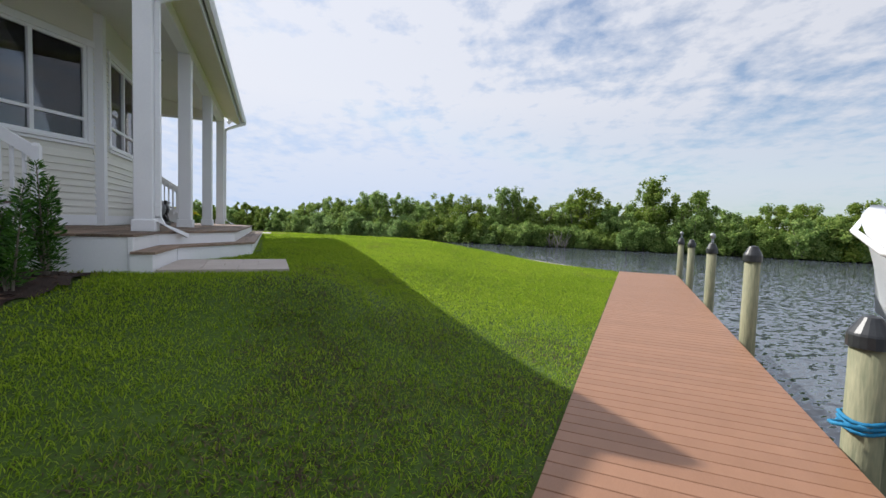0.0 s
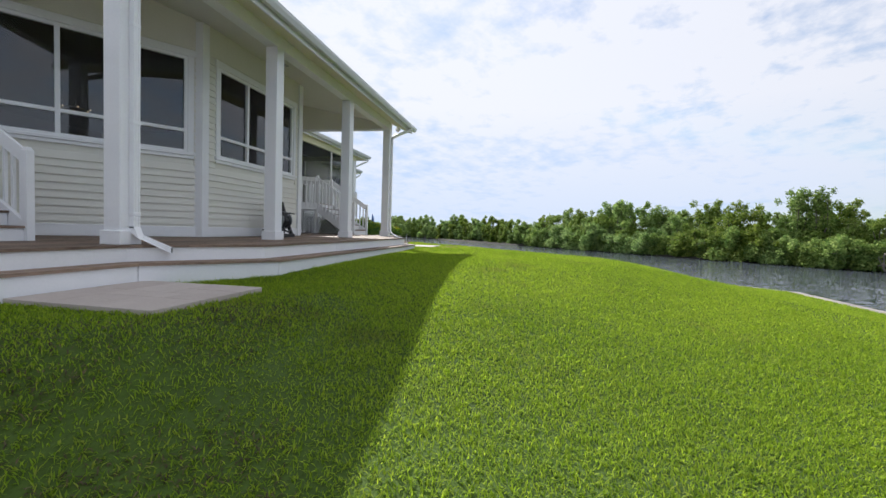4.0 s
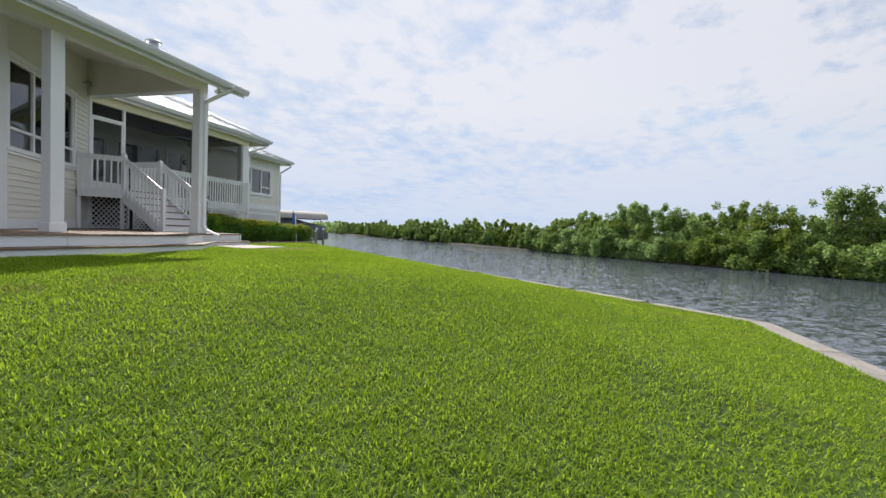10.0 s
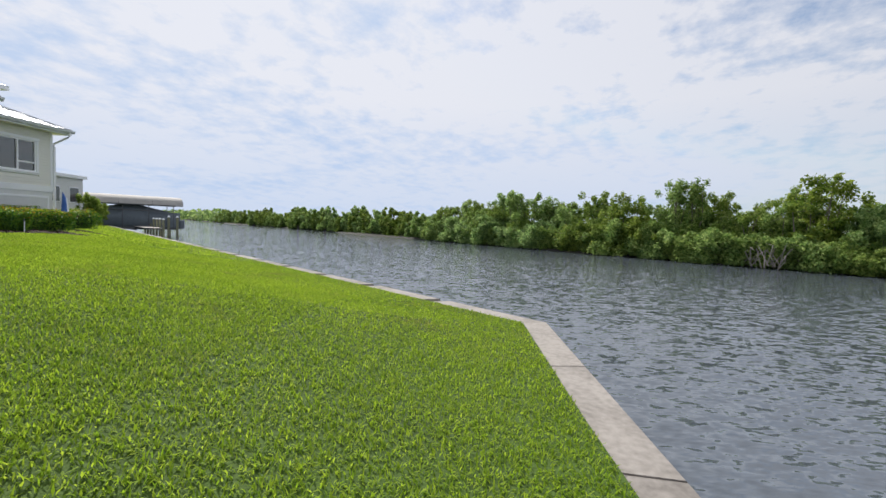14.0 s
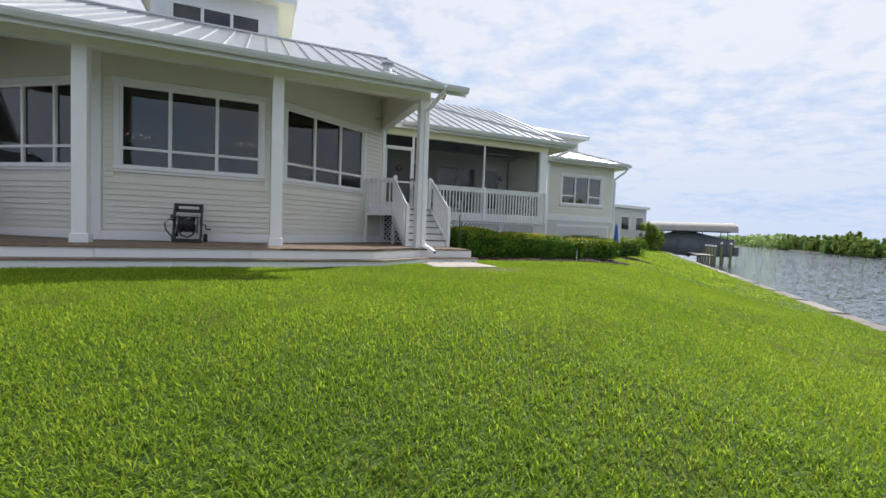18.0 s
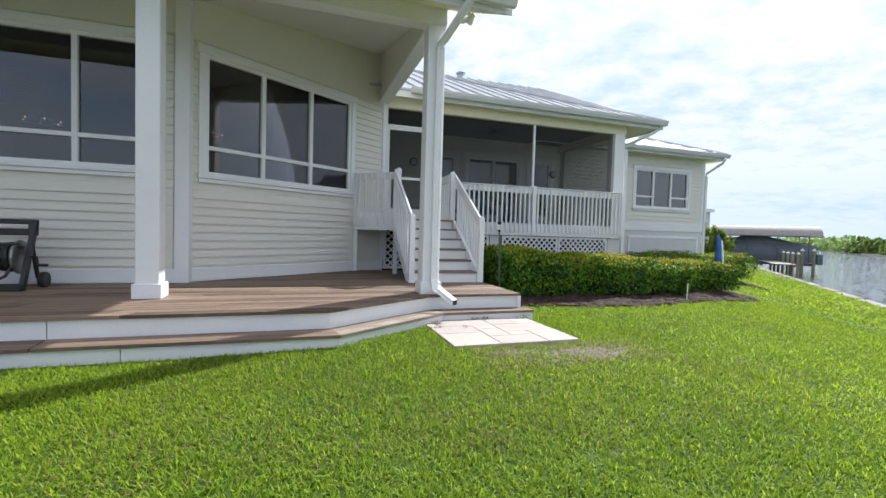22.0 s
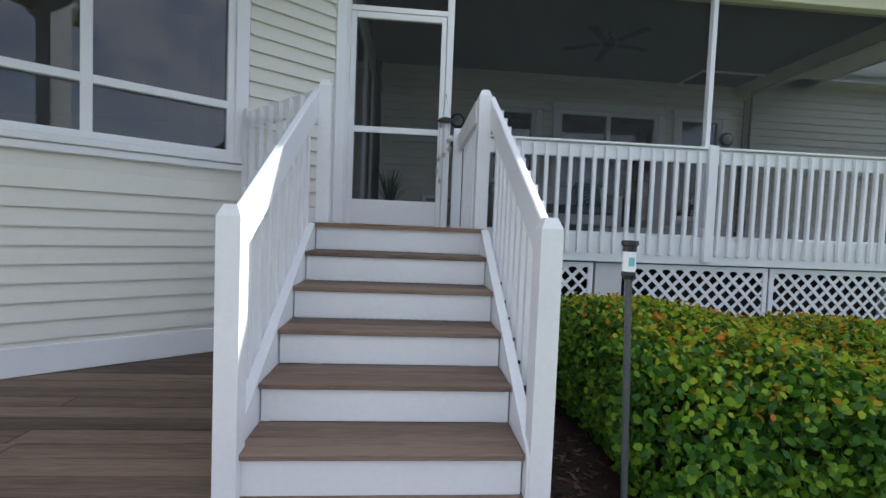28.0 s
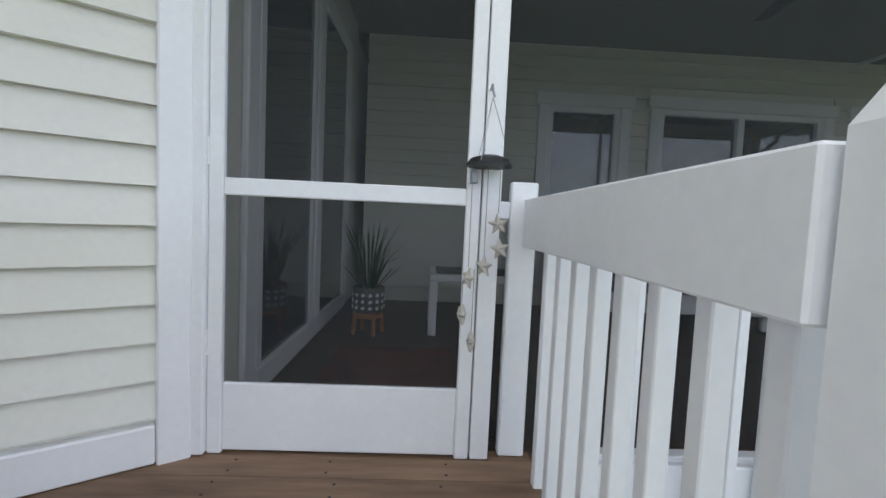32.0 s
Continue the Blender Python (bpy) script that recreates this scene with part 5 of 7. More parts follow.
def porch_wing():
    t = thing("screen_porch", "screened porch with white posts and railing", "porch", pose(-0.035, DY, 0), kind="structure")
    part("floor", bx(-0.15, 0.03, LAND - 0.12, PX1, PY1 - DY, LAND - 0.005), ROOMFLOOR, t, "dark porch floor")
    part("rim_board", cbx(1.12, -0.03, LAND - 0.28, PX1 + 0.02, 0.03, LAND + 0.03), WHITE, t)
    part("rim_board", cbx(PX1 - 0.03, 0.032, LAND - 0.28, PX1 + 0.02, PY1 - DY - 0.4, LAND + 0.03), WHITE, t)
    part("header", cbx(-0.16, -0.05, 3.965, PX1 + 0.05, 0.10, 4.33), SOFFIT, t)
    part("header", cbx(PX1 - 0.12, 0.102, 3.965, PX1 + 0.03, PY1 - DY, 4.33), SOFFIT, t)
    part("corner_post", cbx(5.94, -0.06, LAND - 0.3, 6.26, 0.22, 3.965, 0.006), WHITE, t)
    part("door_post", cbx(-0.215, -0.055, LAND + 0.003, -0.10, 0.08, 3.965), TRIM, t)
    part("transom_bar", cbx(-0.10, -0.035, 3.555, 0.825, 0.03, 3.605, 0.003), TRIM, t)
    part("jamb", cbx(0.825, -0.035, LAND + 0.003, 0.89, 0.04, 3.965, 0.003), TRIM, t)
    part("mid_post", cbx(3.547, -0.02, 2.40, 3.597, 0.04, 3.965, 0.003), TRIM, t)
    part("mid_post_base", cbx(3.522, -0.045, LAND + 0.03, 3.622, 0.03, 2.468, 0.004), WHITE, t)
    for a, b, c, d in ((-0.10, 0.825, 3.605, 3.965), (0.89, 3.547, LAND + 0.03, 3.965), (3.597, 5.94, LAND + 0.03, 3.965)):
        s = part("screen", bx(a, 0.045, c, b, 0.047, d), SCREEN, t, "dark insect screen")
    part("screen", bx(6.10, 0.22, LAND + 0.03, 6.102, 2.6, 3.965), SCREEN, t, "dark insect screen")
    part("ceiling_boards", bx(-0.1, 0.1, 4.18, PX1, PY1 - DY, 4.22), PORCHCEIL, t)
    return t


porch_wing()


def porch_railing():
    t = thing("porch_railing", "white wooden railing along the screened porch", "railing", pose(-0.035, DY, -0.045))
    part("top_rail", cbx(1.10, -0.075, 2.31, 6.28, -0.035, 2.45), WHITE, t)
    part("cap_rail", cbx(1.10, -0.115, 2.452, 6.30, -0.032, 2.475), WHITE, t)
    me = data("baluster", cbx(-0.019, -0.115, 1.36, 0.019, -0.077, 2.43, 0.004), WHITE)
    for k in range(41):
        x = 1.24 + 0.1225 * k
        part("baluster", me, WHITE, t, m=pose(x, 0, 0))
    part("rail_post", cbx(3.53, -0.13, 1.30, 3.63, -0.077, 2.49), WHITE, t)
    part("rail_post", cbx(6.18, -0.13, 1.30, 6.30, -0.03, 2.47), WHITE, t)
    part("lower_board", cbx(1.12, -0.07, 1.27, 6.30, -0.031, 1.56), WHITE, t)
    # post beside the door
    part("door_rail_post", cbx(0.93, -0.01, LAND + 0.047, 1.025, 0.04, 2.54), WHITE, t)
    part("door_rail", cbx(0.892, 0.0, 2.41, 0.93, 0.03, 2.47, 0.003), WHITE, t)


porch_railing()
for x0, x1 in ((1.14, 2.39), (2.74, 4.31), (4.33, 5.81)):
    skirt("white diagonal lattice under the screened porch", (x0, DY, 0.02), (1, 0, 0), x1 - x0, 1.19)
for x, w in ((2.42, 0.29), (5.84, 0.31)):
    solid("pier", cbx(x, DY - 0.005, -0.2, x + w, DY + 0.2, LAND - 0.285), BASE, "painted pier under the screened porch", "pier")


def screen_door():
    t = thing("screen_door", "white screen door with a kick panel", "screen door", pose(-0.134, DY - 0.012, LAND), kind="structure")
    w, h = 0.919, 2.05
    part("stile", cbx(0.0, -0.02, 0.0, 0.05, 0.02, h, 0.004), WHITE, t)
    part("stile", cbx(w - 0.05, -0.02, 0.0, w, 0.02, h, 0.004), WHITE, t)
    part("top_rail", cbx(0.05, -0.02, h - 0.06, w - 0.05, 0.02, h, 0.004), WHITE, t)
    part("mid_rail", cbx(0.05, -0.018, 0.903, w - 0.05, 0.018, 0.962, 0.004), WHITE, t)
    part("kick_panel", cbx(0.05, -0.012, 0.01, w - 0.05, 0.012, 0.252, 0.004), WHITE, t)
    for a, b in ((0.25, 0.904), (0.961, h - 0.06)):
        part("screen", bx(0.05, 0.0, a, w - 0.05, 0.002, b), SCREEN, t, "dark insect screen")
    for z in (0.35, 1.0, 1.75):
        part("hinge", cbx(-0.028, -0.03, z, 0.004, -0.018, z + 0.09, 0.002), WHITE, t)
    part("latch", cbx(w - 0.04, -0.045, 0.98, w - 0.015, -0.02, 1.06, 0.003), STEEL, t)


screen_door()

# walls behind the porch and the wing beside it
solid("wall_porch_left", bx(-0.33, 0.24, -0.3, -0.17, 8.0, 4.6), SIDING, "cream wall inside the screened porch", "wall")
MPB = pose(-0.05, PY1, 0)
h1 = window(MPB, 1.74, 2.70, LAND + 0.25, 3.68, 1, 2.5, "white window at the back of the screened porch", skip=(0,), glass=COATED)
h2 = window(MPB, 2.90, 4.86, LAND + 0.02, 3.70, 2, 2.5, "white glazed double door at the back of the porch", skip=(0, 1), glass=COATED)
h3 = window(MPB, 5.04, 6.02, LAND + 0.25, 3.70, 1, 2.5, "white window at the back of the screened porch", skip=(0,), glass=COATED)
sided_wall("wall_porch_back", MPB, 6.3, 0, 4.4, [h1, h2, h3], "cream lapped-board back wall of the porch", LAND + 0.15, top=4.15)
solid("room_behind_porch", merge(bx(-0.2, 6.0, 0, 12, 6.15, 4.4), bx(-0.2, 3.2, LAND - 0.1, 12, 6.0, LAND), bx(-0.2, 3.2, 4.15, 12, 6.0, 4.3)), DIMROOM, "dim room behind the porch", "wall")

MD = pose(6.25, 2.95, 0)
LD = 12.28 - 6.25
hd = window(MD, 2.80, 5.38, 2.25, 3.765, 3, 2.72, "white three-light window of the side wing", skip=(1,), glass=COATED)
sided_wall("wall_wing", MD, LD, -0.3, 4.3, [hd], "cream lapped-board wall of the side wing", 1.78, 0.0, 0.1, top=4.14)
trim_board(MD, "trim", cbx(0, -0.04, 1.52, LD + 0.01, 0, 1.78), "white band board under the siding")
trim_board(MD, "trim", cbx(LD - 0.11, -0.032, 1.78, LD + 0.012, 0, 4.14), "white corner board of the side wing")
solid("wall_wing_base", cbx(6.27, 2.93, -0.5, 12.26, 2.99, 1.52), BASE, "painted masonry base of the side wing", "wall")
solid("wall_wing_end", bx(12.12, 3.11, -0.5, 12.28, 14, 4.3), SIDING, "cream end wall of the side wing", "wall")
solid("wall_wing_inner", bx(6.25, 3.3, 0, 6.4, 6, 4.3), DIMROOM, "inner wall of the side wing", "wall")


def base_panel():
    t = thing("access_panel", "white framed access panel in the base wall", "panel", pose(9.0, 2.925, 0.1))
    part("panel", cbx(0, -0.02, 0, 3.0, 0.0, 1.15), BASE, t)
    for g in (cbx(-0.08, -0.03, 1.15, 3.08, 0, 1.24), cbx(-0.08, -0.03, 0, 0.0, 0, 1.15), cbx(3.0, -0.03, 0, 3.08, 0, 1.15)):
        part("frame_board", g, TRIM, t)


base_panel()
RP = hip_roof("roof_porch", -8.0, 7.26, -0.17, 12.0, 4.35, "pale standing-seam metal roof over the screened porch", 0.434, board0=-0.13)
GABLE = [(7.26, -0.17, 4.354), (7.26, 5.91, 4.354 + 6.08 * 0.434), (1.18, 5.91, 4.354 + 6.08 * 0.434)]
part("gable_sheet", (GABLE + [(a, b, c - 0.05) for a, b, c in GABLE], [(0, 1, 2), (5, 4, 3), (0, 3, 4, 1), (1, 4, 5, 2), (2, 5, 3, 0)]), METAL, RP)
part("gable_wall", ([(7.0, 0.03, 4.35), (7.0, 5.8, 4.35), (7.0, 5.8, 6.80), (7.04, 0.03, 4.35), (7.04, 5.8, 4.35), (7.04, 5.8, 6.80)], [(0, 1, 2), (5, 4, 3), (0, 3, 4, 1), (1, 4, 5, 2), (2, 5, 3, 0)]), SIDING, RP)
for k in range(1, 15):
    x = 7.26 - 0.42 * k
    a, b = 7.26 - x - 0.17, 5.9
    z0, z1 = 4.352 + 0.434 * (a + 0.17), 4.352 + 0.434 * 6.07
    part("roof_seam", ([(x - 0.012, a, z0), (x + 0.012, a, z0), (x + 0.012, b, z1), (x - 0.012, b, z1), (x - 0.012, a, z0 + 0.045), (x + 0.012, a, z0 + 0.045), (x + 0.012, b, z1 + 0.045), (x - 0.012, b, z1 + 0.045)], [(4, 5, 6, 7), (0, 1, 5, 4), (1, 2, 6, 5), (2, 3, 7, 6), (3, 0, 4, 7)]), METAL, RP)
roof_vent(3.5, 5.55, 4.36 + 0.434 * 5.72)
gutter_run(0.3, 7.26, -0.172, 4.36)
solid("soffit_porch", bx(-0.12, -0.13, 4.18, 7.2, 0.09, 4.20), SOFFIT, "painted soffit of the porch roof", "soffit")
solid("soffit_porch_end", bx(6.31, 0.09, 4.18, 7.2, 3.0, 4.20), SOFFIT, "painted soffit of the porch roof end", "soffit")
hip_roof("roof_wing", 5.0, 12.81, 2.47, 12.0, 4.34, "pale standing-seam metal hip roof of the side wing", 0.40)
gutter_run(7.26, 12.81, 2.468, 4.35)
solid("soffit_wing", merge(bx(6.3, 2.51, 4.18, 12.76, 2.95, 4.20), bx(12.28, 2.95, 4.18, 12.76, 11.9, 4.20)), SOFFIT, "painted soffit of the wing roof", "soffit")


def angled_spout(x, y, z, dx, dy, drop, label):
    t = thing("downspout", label, "downspout", pose(x, y, z))
    part("outlet", tube([(0, 0, 0), (0, 0, -0.12), (dx * 0.1, dy * 0.1, -0.2), (dx, dy, -0.55), (dx, dy, -0.7)], 0.042, 10), WHITE, t, smooth=True)
    part("pipe", prism([(dx - 0.045, dy - 0.034), (dx + 0.045, dy - 0.034), (dx + 0.045, dy + 0.034), (dx - 0.045, dy + 0.034)], -drop, -0.66), WHITE, t)


angled_spout(7.0, -0.23, 4.26, -0.66, 0.42, 3.9, "white downspout bending from the porch gutter to the post")
angled_spout(12.6, 2.41, 4.24, -0.26, 0.50, 4.2, "white downspout at the corner of the side wing")


def wing_dormer():
    t = thing("dormer", "small metal-roofed dormer on the side wing", "dormer", kind="structure")
    part("wall", bx(7.3, 6.0, 4.9, 12.5, 9.0, 6.15), SIDING, t)
    part("eave_board", bx(7.21, 5.55, 6.14, 12.9, 9.2, 6.33), TRIM, t)
    part("roof_sheet", ([(7.21, 5.55, 6.33), (12.9, 5.55, 6.33), (12.9, 9.2, 6.33), (7.21, 9.2, 6.33), (8.6, 7.3, 6.95), (11.1, 7.4, 6.95)], [(0, 1, 5, 4), (1, 2, 5), (2, 3, 4, 5), (3, 0, 4)]), METAL, t)


wing_dormer()
# left wing, closing the house
solid("wall_left_wing", merge(bx(-22, 0.1, -0.9, mir(-0.05), 0.3, 4.4), bx(-22, 0.3, -0.9, -21.8, 14, 4.4)), SIDING, "cream wall of the left wing", "wall")
solid("wall_back", bx(-22, 14.0, -0.5, 12.3, 14.2, 4.4), SIDING, "back wall of the house", "wall")
hip_roof("roof_left", -22.6, mir(0.3), -0.4, 14.8, 4.26, "pale metal roof of the left wing", 0.40)


# ---- pavers ----
def pavers(x0, y0, x1, y1, z, name="paver_landing"):
    rng = random.Random(11)
    t = thing(name, "pale stone paver landing in front of the deck step", "pavers", kind="structure")
    w, d = x1 - x0, y1 - y0
    cells = [(0, 0, .36, .42), (.36, 0, .74, .27), (.74, 0, 1, .42), (.36, .27, .55, .55), (.55, .27, .74, .42), (0, .42, .36, .70), (.55, .42, 1, .72), (.36, .55, .55, .72), (0, .70, .55, 1) , (.55, .72, .8, 1), (.8, .72, 1, 1)]
    for a, b, c, e in cells:
        dz = rng.uniform(-0.002, 0.002)
        part("paver", cbx(x0 + w * a + 0.003, y0 + d * b + 0.003, z - 0.05, x0 + w * c - 0.003, y0 + d * e - 0.003, z + dz, 0.004), PAVER, t)
    part("bed", bx(x0 + 0.004, y0 + 0.004, z - 0.3, x1 - 0.004, y1 - 0.004, z - 0.012), CONCRETE, t)


pavers(-0.44, -5.40, 1.06, -4.14, 0.100)
pavers(-11.80, -5.65, -10.32, -4.14, -0.01)


# ---- things on and round the porch ----
def hose_reel():
    t = thing("hose_reel_cart", "black hose reel cart with wound hose on the deck", "hose reel", pose(-5.38, -2.78, DECKZ))
    for x in (-0.24, 0.24):
        s = 1 if x > 0 else -1
        v = [(x, -0.26, 0.0), (x, -0.18, 0.0), (x, 0.05, 0.62), (x, 0.12, 0.84), (x, 0.04, 0.84), (x, -0.04, 0.60)]
        n = len(v)
        g = (v + [(a + 0.045 * s, b, c) for a, b, c in v], [tuple(range(n)), tuple(reversed(range(n, 2 * n)))] + [(k, (k + 1) % n, n + (k + 1) % n, n + k) for k in range(n)])
        part("side_leg", g, BLACK, t)
        part("rear_leg", tube([(x, 0.05, 0.55), (x, 0.18, 0.12)], 0.025, 8), BLACK, t)
    part("base_bar", cbx(-0.28, -0.28, 0.0, 0.28, -0.20, 0.085, 0.01), BLACK, t)
    part("handle", merge(cbx(-0.285, 0.06, 0.80, 0.285, 0.13, 0.86, 0.012), cbx(-0.24, 0.05, 0.66, 0.24, 0.11, 0.74, 0.012),
                         cbx(-0.285, 0.05, 0.66, -0.20, 0.12, 0.82, 0.012), cbx(0.20, 0.05, 0.66, 0.285, 0.12, 0.82, 0.012)), BLACK, t)
    rot = pose(0, -0.06, 0.40, 0, 90, 0)
    for x in (-0.20, 0.16):
        part("drum_flange", turned(turned_profile([(0.20, 0.0), (0.21, 0.015), (0.20, 0.03), (0.05, 0.035)], 20), pose(x, -0.06, 0.40, 0, 90, 0)), STEEL, t, "grey drum flange")
    for k in range(9):
        r = 0.15 + 0.012 * (k % 2) + 0.006 * math.sin(k * 2.1)
        ring = [(-0.145 + 0.036 * k + 0.01 * math.sin(a * 0.8), -0.06 + r * math.cos(a / 18 * 2 * math.pi), 0.40 + r * math.sin(a / 18 * 2 * math.pi)) for a in range(19)]
        part("hose_turn", tube(ring, 0.02, 7), RUBBER, t, smooth=True)
    part("drum", turned(turned_profile([(0.13, -0.19), (0.13, 0.19)], 16), rot), BLACK, t)
    loop = [(-0.18, -0.18, 0.30), (-0.10, -0.25, 0.16), (0.02, -0.27, 0.12), (0.12, -0.25, 0.18), (0.17, -0.2, 0.32)]
    part("hose_loop", tube(loop, 0.018, 8), RUBBER, t, smooth=True)
    tail = [(-0.22, -0.12, 0.47), (-0.34, -0.16, 0.50), (-0.42, -0.18, 0.42), (-0.40, -0.2, 0.28), (-0.30, -0.22, 0.14), (-0.26, -0.24, 0.09)]
    part("hose_tail", tube(tail, 0.015, 8), RUBBER, t, smooth=True)
    part("guide_bar", tube([(-0.26, -0.27, 0.56), (0.26, -0.27, 0.56)], 0.014, 8), BLACK, t)
    part("guide_knob", cbx(-0.30, -0.30, 0.51, -0.22, -0.24, 0.60, 0.012), BLACK, t)
    part("brass_fitting", tube([(0.0, -0.24, 0.50), (0.05, -0.27, 0.54), (0.08, -0.26, 0.58)], 0.016, 8), STEEL, t)
    part("crank", merge(tube([(0.27, -0.06, 0.40), (0.34, -0.06, 0.40), (0.35, -0.06, 0.30)], 0.014, 8), tube([(0.35, -0.06, 0.30), (0.45, -0.06, 0.30)], 0.018, 8)), BLACK, t)
    for x in (-0.30, 0.33):
        part("wheel", turned(turned_profile([(0.03, -0.035), (0.09, -0.035), (0.10, -0.02), (0.10, 0.02), (0.09, 0.035), (0.03, 0.035)], 18), pose(x, 0.12, 0.10, 0, 90, 0)), BLACK, t)


hose_reel()


def wind_chime():
    t = thing("wind_chime", "wind chime of small pale stars under a dark dome", "wind chime", pose(0.80, DY - 0.10, LAND + 0.045))
    part("dome", turned_profile([(0.075, 0.985), (0.076, 0.995), (0.06, 1.012), (0.03, 1.022), (0.0, 1.024)], 20), BLACK, t)
    part("hook", tube([(0, 0.07, 1.25), (0, 0.02, 1.255), (0, 0.0, 1.23), (0.006, 0, 1.21)], 0.004, 6), STEEL, t)
    for a in range(3):
        w = a * 2.094
        part("string", tube([(0, 0, 1.21), (0.07 * math.cos(w), 0.07 * math.sin(w), 1.0)], 0.0012, 4), STEEL, t)
    star = []
    for k in range(10):
        r = 0.036 if k % 2 == 0 else 0.016
        star.append((r * math.sin(k * math.pi / 5), r * math.cos(k * math.pi / 5)))
    v = [(x, -0.004, z) for x, z in star] + [(x, 0.004, z) for x, z in star] + [(0, -0.016, 0), (0, 0.016, 0)]
    f = [((k + 1) % 10, k, 20) for k in range(10)] + [(10 + k, 10 + (k + 1) % 10, 21) for k in range(10)] + [(k, (k + 1) % 10, 10 + (k + 1) % 10, 10 + k) for k in range(10)]
    me = data("star", (v, f), CHIME)
    for x, z, top in ((0.035, 0.80, 1.0), (0.045, 0.72, 0.80), (-0.005, 0.66, 1.0), (-0.055, 0.62, 1.0), (-0.07, 0.50, 0.62), (-0.035, 0.41, 0.66)):
        part("star", me, CHIME, t, m=pose(x, -0.02, z, 0, 12 * x * 20, 20 * z * 10))
        part("string", tube([(x, -0.02, z + 0.035), (x, -0.02, top - 0.01)], 0.0012, 4), STEEL, t)


CHIME = material("pale_clay", (0.45, 0.42, 0.38), (0.58, 0.55, 0.50), 0.7, 12, 80, 0.3)
wind_chime()


def sprinkler_post():
    t = thing("garden_post", "thin dark garden post with a small labelled canister at its top", "garden post", pose(1.49, -2.32, -0.03))
    part("pole", tube([(0.06, 0, -0.15), (0.0, 0, 1.38)], 0.016, 10), PILECAPGREY, t)
    part("canister", turned_profile([(0.028, 1.36), (0.028, 1.45)], 14), TRIM, t, "white labelled canister")
    part("label_bar", cbx(-0.018, -0.031, 1.385, 0.010, -0.0285, 1.425, 0.001), LABELBLUE, t)
    part("cap", turned_profile([(0.03, 1.45), (0.03, 1.475), (0.038, 1.48), (0.036, 1.50), (0.0, 1.502)], 14), BLACK, t)
    part("collar", turned_profile([(0.022, 1.325), (0.032, 1.345), (0.030, 1.36)], 14), BLACK, t)


PILECAPGREY = material("grey_tube", (0.07, 0.075, 0.08), (0.11, 0.115, 0.12), 0.5, 8, 50, 0.1)
LABELBLUE = material("label_print", (0.2, 0.45, 0.55), (0.3, 0.55, 0.62), 0.6, 20, 90, 0.02)
sprinkler_post()


def sprinkler_stake():
    t = thing("sprinkler", "thin pale sprinkler riser standing in the mulch", "sprinkler", pose(5.35, -2.88, ground(5.35, -2.88)))
    part("riser", tube([(0, 0, -0.1), (0.012, 0, 0.36)], 0.011, 8), TRIM, t)
    part("nozzle", turned_profile([(0.016, 0.35), (0.018, 0.40), (0.010, 0.415)], 10), PILECAPGREY, t)


sprinkler_stake()


def garden_flag():
    t = thing("garden_flag", "furled blue and white garden flag beside the hedge", "flag", pose(10.4, 0.7, 0.0))
    part("pole", tube([(0, 0, -0.2), (0, 0, 1.48)], 0.014, 8), BLUE, t)
    folds = [(0.0, 0.0, 1.42), (0.03, -0.01, 1.3), (0.06, 0.0, 1.0), (0.08, 0.01, 0.7), (0.085, 0.0, 0.52)]
    part("cloth", tube(folds, 0.06, 9, [0.025, 0.055, 0.085, 0.11, 0.115]), FLAGCLOTH, t, smooth=True)
    part("white_fold", tube([(x + 0.07, y - 0.06, z - 0.06) for x, y, z in folds[1:]], 0.03, 7, [0.02, 0.04, 0.06, 0.06]), WHITE, t, "white fold of the cloth", smooth=True)


FLAGCLOTH = material("flag_cloth", (0.03, 0.10, 0.42), (0.10, 0.22, 0.55), 0.8, 3.2, 40, 0.2)
garden_flag()


